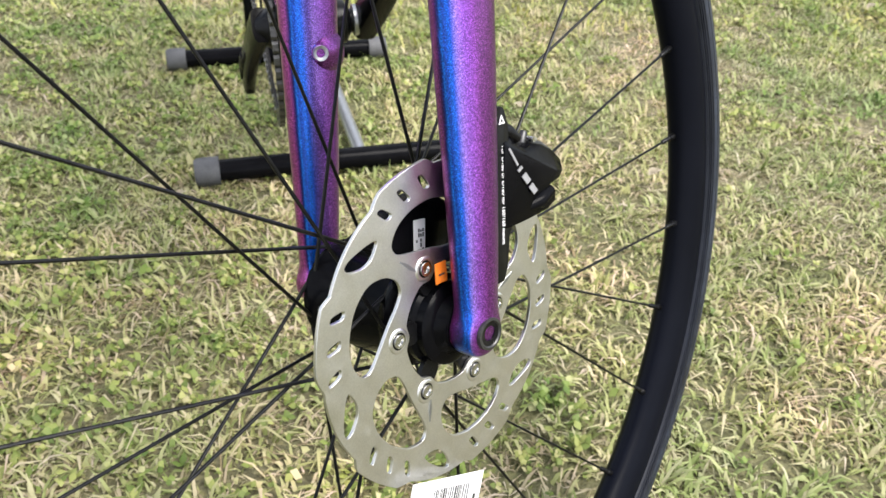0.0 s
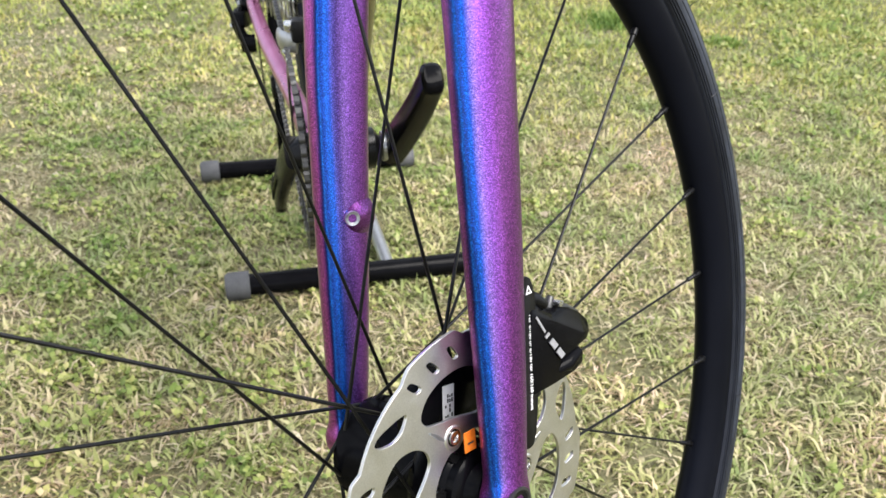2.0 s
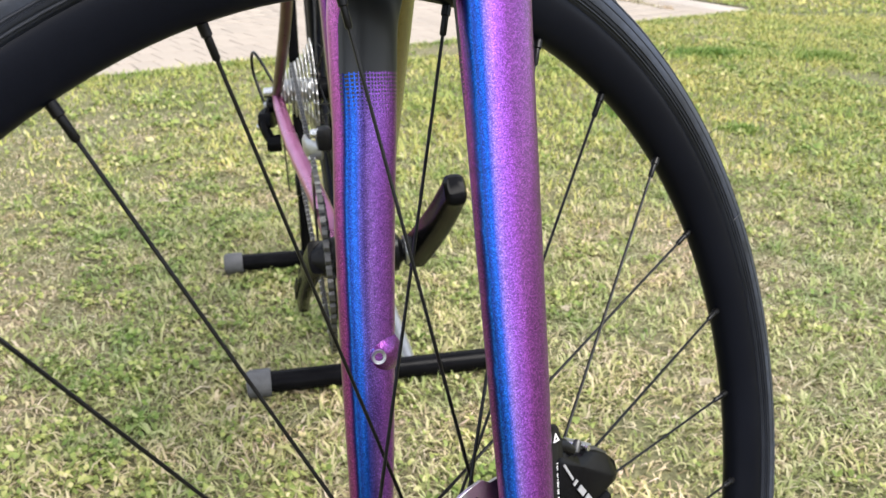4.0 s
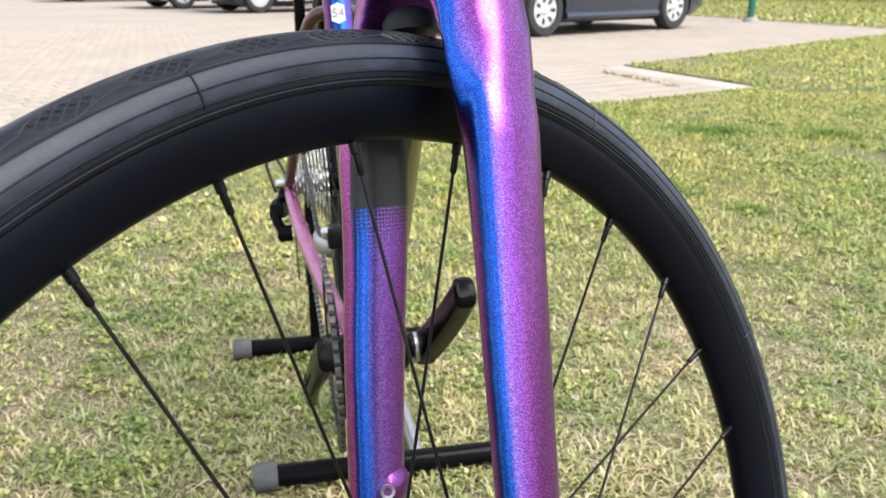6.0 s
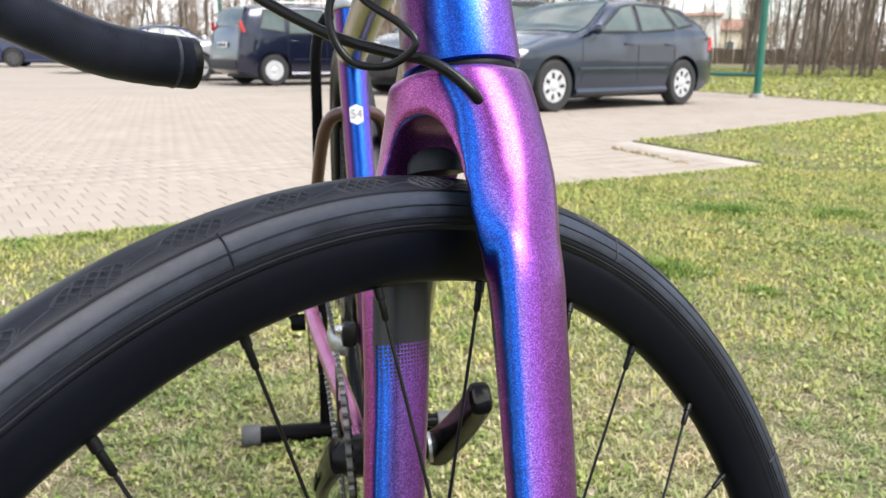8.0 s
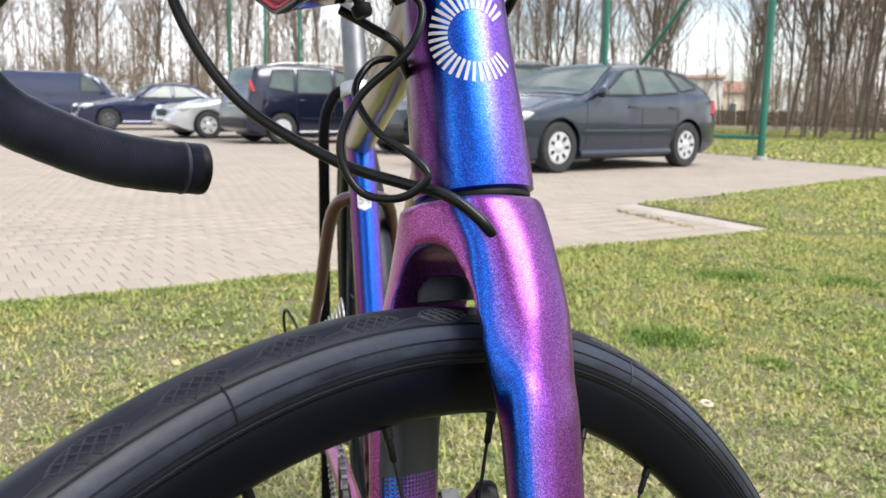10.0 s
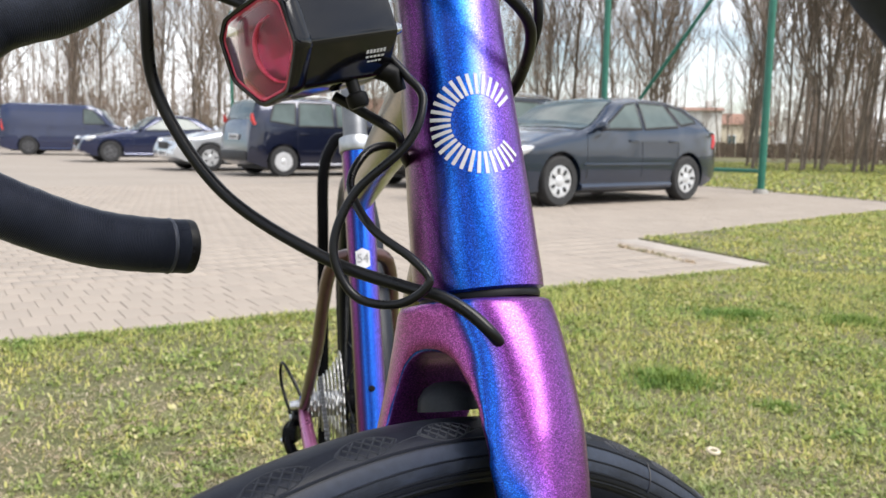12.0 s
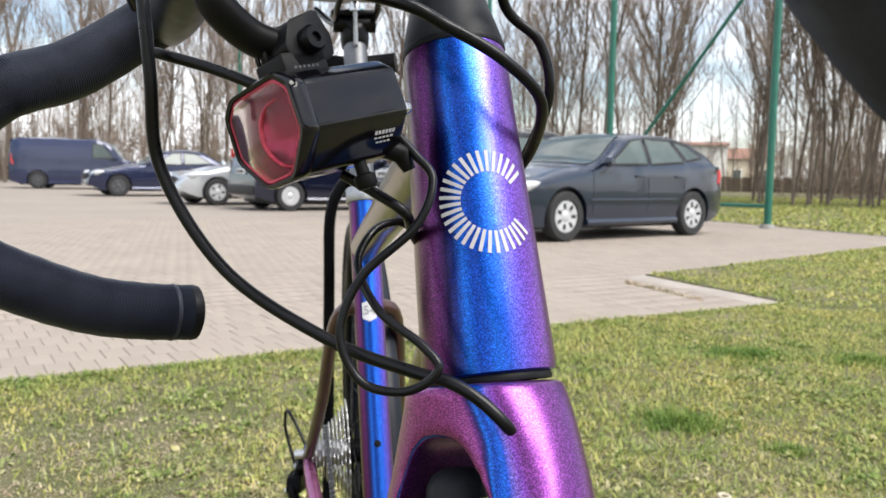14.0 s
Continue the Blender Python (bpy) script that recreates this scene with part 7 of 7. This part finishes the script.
for k in range(10):
    spots.append((-28 + k * 5.6 + random.uniform(-1, 1), 58 + random.uniform(-3, 3)))
for k in range(18):      # unseen trees added behind the camera, for dark streaks in the paint's reflections
    a = radians(-100 + k * 10.5 + random.uniform(-2.5, 2.5) - 80)
    spots.append((34 * math.cos(a) + random.uniform(-3, 3), 30 * math.sin(a) + random.uniform(-3, 3) + 4))
for k in range(9):       # the browner clump beyond the gap
    spots.append((9.5 + k * 1.0 + random.uniform(-0.4, 0.4), 27 + random.uniform(-2.5, 3.5)))
spots = [(x, y) for x, y in spots if not (y > 20 and 0.170 < x / y < 0.250)]
for i, (x, y) in enumerate(spots):
    s = random.uniform(0.8, 1.15)
    m = pose(x, y, 0, 0, 0, random.uniform(0, 360)) @ Matrix.Diagonal((s, s, s * random.uniform(0.95, 1.15), 1))
    if i < len(PROTOS):
        PROTOS[i].matrix_basis = m
    else:
        c = copy_thing(PROTOS[i % 4], m)
        c.matrix_basis = m

# far thicket that closes the view between the trunks
r = random.Random(77)
lines = []
for k in range(1400):
    x = r.uniform(-60, 60)
    y = 58 + r.uniform(-3, 16) - 0.10 * abs(x)
    if 0.175 < x / y < 0.250 and r.random() < 0.75:
        continue
    h = r.uniform(5, 13) if r.random() < 0.55 else r.uniform(1.5, 4.5)
    p = Vector((x, y, 0))
    top = p + Vector((r.uniform(-0.8, 0.8), r.uniform(-0.8, 0.8), h))
    lines.append(([p, p.lerp(top, 0.5) + Vector((r.uniform(-0.3, 0.3), 0, 0)), top], r.uniform(0.03, 0.075), 0.012))
    for j in range(9):
        f = r.uniform(0.12, 0.98)
        q = p.lerp(top, f)
        a = r.uniform(0, math.tau)
        L = h * r.uniform(0.10, 0.28)
        e = q + Vector((math.cos(a) * 0.6, math.sin(a) * 0.6, r.uniform(0.4, 1.1))) * L
        lines.append(([q, q.lerp(e, 0.5) + Vector((0, 0, -0.06 * L)), e], 0.022, 0.010))
        for i in range(2):
            g = q.lerp(e, r.uniform(0.3, 0.9))
            lines.append(([g, g + Vector((r.uniform(-0.5, 0.5), r.uniform(-0.5, 0.5), r.uniform(0.2, 0.8))) * L * 0.6], 0.014, 0.008))
for k in range(620):     # brown undergrowth between and behind the trunks
    x = r.uniform(-46, 2) if k < 430 else r.uniform(13, 30)
    y = (51 if k < 430 else 44) + r.uniform(-4, 5) - 0.10 * abs(x)
    h = r.uniform(1.2, 3.6) if k % 3 else r.uniform(5, 11)
    p = Vector((x, y, 0))
    top = p + Vector((r.uniform(-0.9, 0.9), r.uniform(-0.5, 0.5), h))
    lines.append(([p, p.lerp(top, 0.5) + Vector((r.uniform(-0.3, 0.3), 0, 0)), top], r.uniform(0.022, 0.05), 0.012))
    for j in range(12):
        q = p.lerp(top, r.uniform(0.05, 0.98))
        a = r.uniform(0, math.tau)
        e = q + Vector((math.cos(a), math.sin(a) * 0.7, r.uniform(0.3, 1.2))) * r.uniform(0.5, 1.3)
        lines.append(([q, q.lerp(e, 0.5) + Vector((0, 0, -0.05)), e], 0.020, 0.010))
tagged(new("far_thicket", limb_mesh(lines, 3, TWIG, "far_thicket")), "dense leafless thicket of thin stems behind the car park", "thicket", kind="stuff")

# ---- houses and hedge behind the trees ----
WALLW = plain("white_render", (0.66, 0.64, 0.60), (0.76, 0.74, 0.70), 0.6, 0.9, fine=20, bump=0.2, depth=0.004)
WALLB = plain("cream_render", (0.55, 0.48, 0.36), (0.64, 0.56, 0.43), 0.6, 0.9, fine=20, bump=0.2, depth=0.004)
ROOF = plain("red_roof_tiles", (0.24, 0.13, 0.09), (0.32, 0.18, 0.13), 1.5, 0.85, fine=12, bump=0.4, depth=0.02)
HEDGE = leaf_mat("hedge_leaves", [(0.0, (0.025, 0.05, 0.012)), (0.5, (0.045, 0.08, 0.02)), (1.0, (0.08, 0.10, 0.035))])
WOOD = plain("weathered_fence_boards", (0.085, 0.062, 0.045), (0.14, 0.105, 0.075), 3, 0.9, fine=40, bump=0.3, depth=0.004)


def house(x, y, turn, w, dpt, h, wall, roof_h, floors, label):
    t = thing("house", pose(x, y, 0, 0, 0, turn), label, "house", "houses behind the trees")
    part("wall", block((-w / 2, -dpt / 2, 0), (w / 2, dpt / 2, h), 0.02), wall, t)
    bm = bmesh.new()
    e = 0.35
    v = [bm.verts.new(p) for p in ((-w / 2 - e, -dpt / 2 - e, h), (w / 2 + e, -dpt / 2 - e, h), (w / 2 + e, dpt / 2 + e, h), (-w / 2 - e, dpt / 2 + e, h), (-w / 2 - e, 0, h + roof_h), (w / 2 + e, 0, h + roof_h))]
    for f in ((0, 1, 5, 4), (2, 3, 4, 5), (0, 4, 3), (1, 2, 5), (3, 2, 1, 0)):
        bm.faces.new([v[i] for i in f])
    part("roof", bm, ROOF, t, "red tiled roof")
    part("chimney", block((w * 0.2, -0.3, h + roof_h * 0.4), (w * 0.2 + 0.6, 0.3, h + roof_h + 0.7), 0.02), wall, t)
    n = max(2, int(w / 2.6))
    for fl in range(floors):
        for k in range(n):
            cx = -w / 2 + (k + 0.5) * w / n
            z = 0.9 + fl * 2.8
            win = part("window", block((cx - 0.6, -dpt / 2 - 0.05, z), (cx + 0.6, -dpt / 2 + 0.05, z + 1.3), 0.01), WHITE, t, "white window frame")
            part("pane", block((cx - 0.5, -dpt / 2 - 0.065, z + 0.1), (cx + 0.5, -dpt / 2 - 0.03, z + 1.2)), GLASS, win)
            part("sill", block((cx - 0.7, -dpt / 2 - 0.16, z - 0.08), (cx + 0.7, -dpt / 2, z - 0.02)), wall, win)
    return t


house(18.5, 96.0, -8, 5, 8, 4.4, WALLW, 0.5, 1, "small white flat-fronted house far behind the trees")
house(29.0, 122.0, 6, 7, 8, 3.6, WALLB, 1.6, 1, "cream house with a red tiled roof")
house(-20.0, 120.0, 0, 14, 9, 4.0, WALLB, 2.5, 1, "cream house behind the car park")


def bush(x, y, w, h, label, seed):
    r = np.random.RandomState(seed)
    n = int(700 * w)
    a, b_ = r.uniform(0, math.tau, n), np.arccos(r.uniform(-0.2, 1, n))
    q = r.uniform(0.7, 1.05, n) * (1 + 0.15 * np.sin(a * 3 + seed))
    c = np.stack([x + np.cos(a) * np.sin(b_) * w * q, y + np.sin(a) * np.sin(b_) * w * 0.6 * q, np.maximum(0.05, np.cos(b_) * h * q)], 1)
    s = r.uniform(0.04, 0.10, (n, 1))
    V = np.stack([c + r.normal(0, 1, (n, 3)) * s, c + r.normal(0, 1, (n, 3)) * s, c + r.normal(0, 1, (n, 3)) * s], 1).reshape(-1, 3)
    F = np.arange(n * 3).reshape(-1, 3)
    t = thing("bush", pose(0, 0, 0), label, "bush", "bushes", mesh=tris("bush", V, F, HEDGE))
    return t


for i, (x, y, w, h) in enumerate(((8.0, 54, 1.8, 1.3), (-12, 52, 3.0, 2.0), (-22, 55, 3.4, 2.2), (-32, 52, 3.0, 2.1), (-5, 56, 2.6, 1.9))):
    bush(x, y, w, h, "dark evergreen bush below the bare trees", i + 1)
fence = thing("board_fence", pose(0, 56, 0), "weathered brown board fence behind the trees", "fence")
for k in range(150):
    bm = bmesh.new()
    x0 = -48 + k * 0.64
    merge_z = 0.95 + 0.05 * math.sin(k * 1.7)
    vs = [bm.verts.new(p) for p in ((x0, 0, 0), (x0 + 0.60, 0, 0), (x0 + 0.60, 0, merge_z), (x0, 0, merge_z), (x0, 0.03, 0), (x0 + 0.60, 0.03, 0), (x0 + 0.60, 0.03, merge_z), (x0, 0.03, merge_z))]
    for f in ((0, 1, 2, 3), (1, 5, 6, 2), (4, 0, 3, 7), (3, 2, 6, 7), (5, 4, 7, 6)):
        bm.faces.new([vs[i] for i in f])
    part("board", bm, WOOD, fence)

# ---- the paving blocks nearest the lawn, one by one ----
for c, w in NEAR_PAVERS:
    ob = new("paver", one)
    ob.parent = pavement
    ob.matrix_basis = pose(c.x, c.y, c.z, 0, 0, TURN + w)
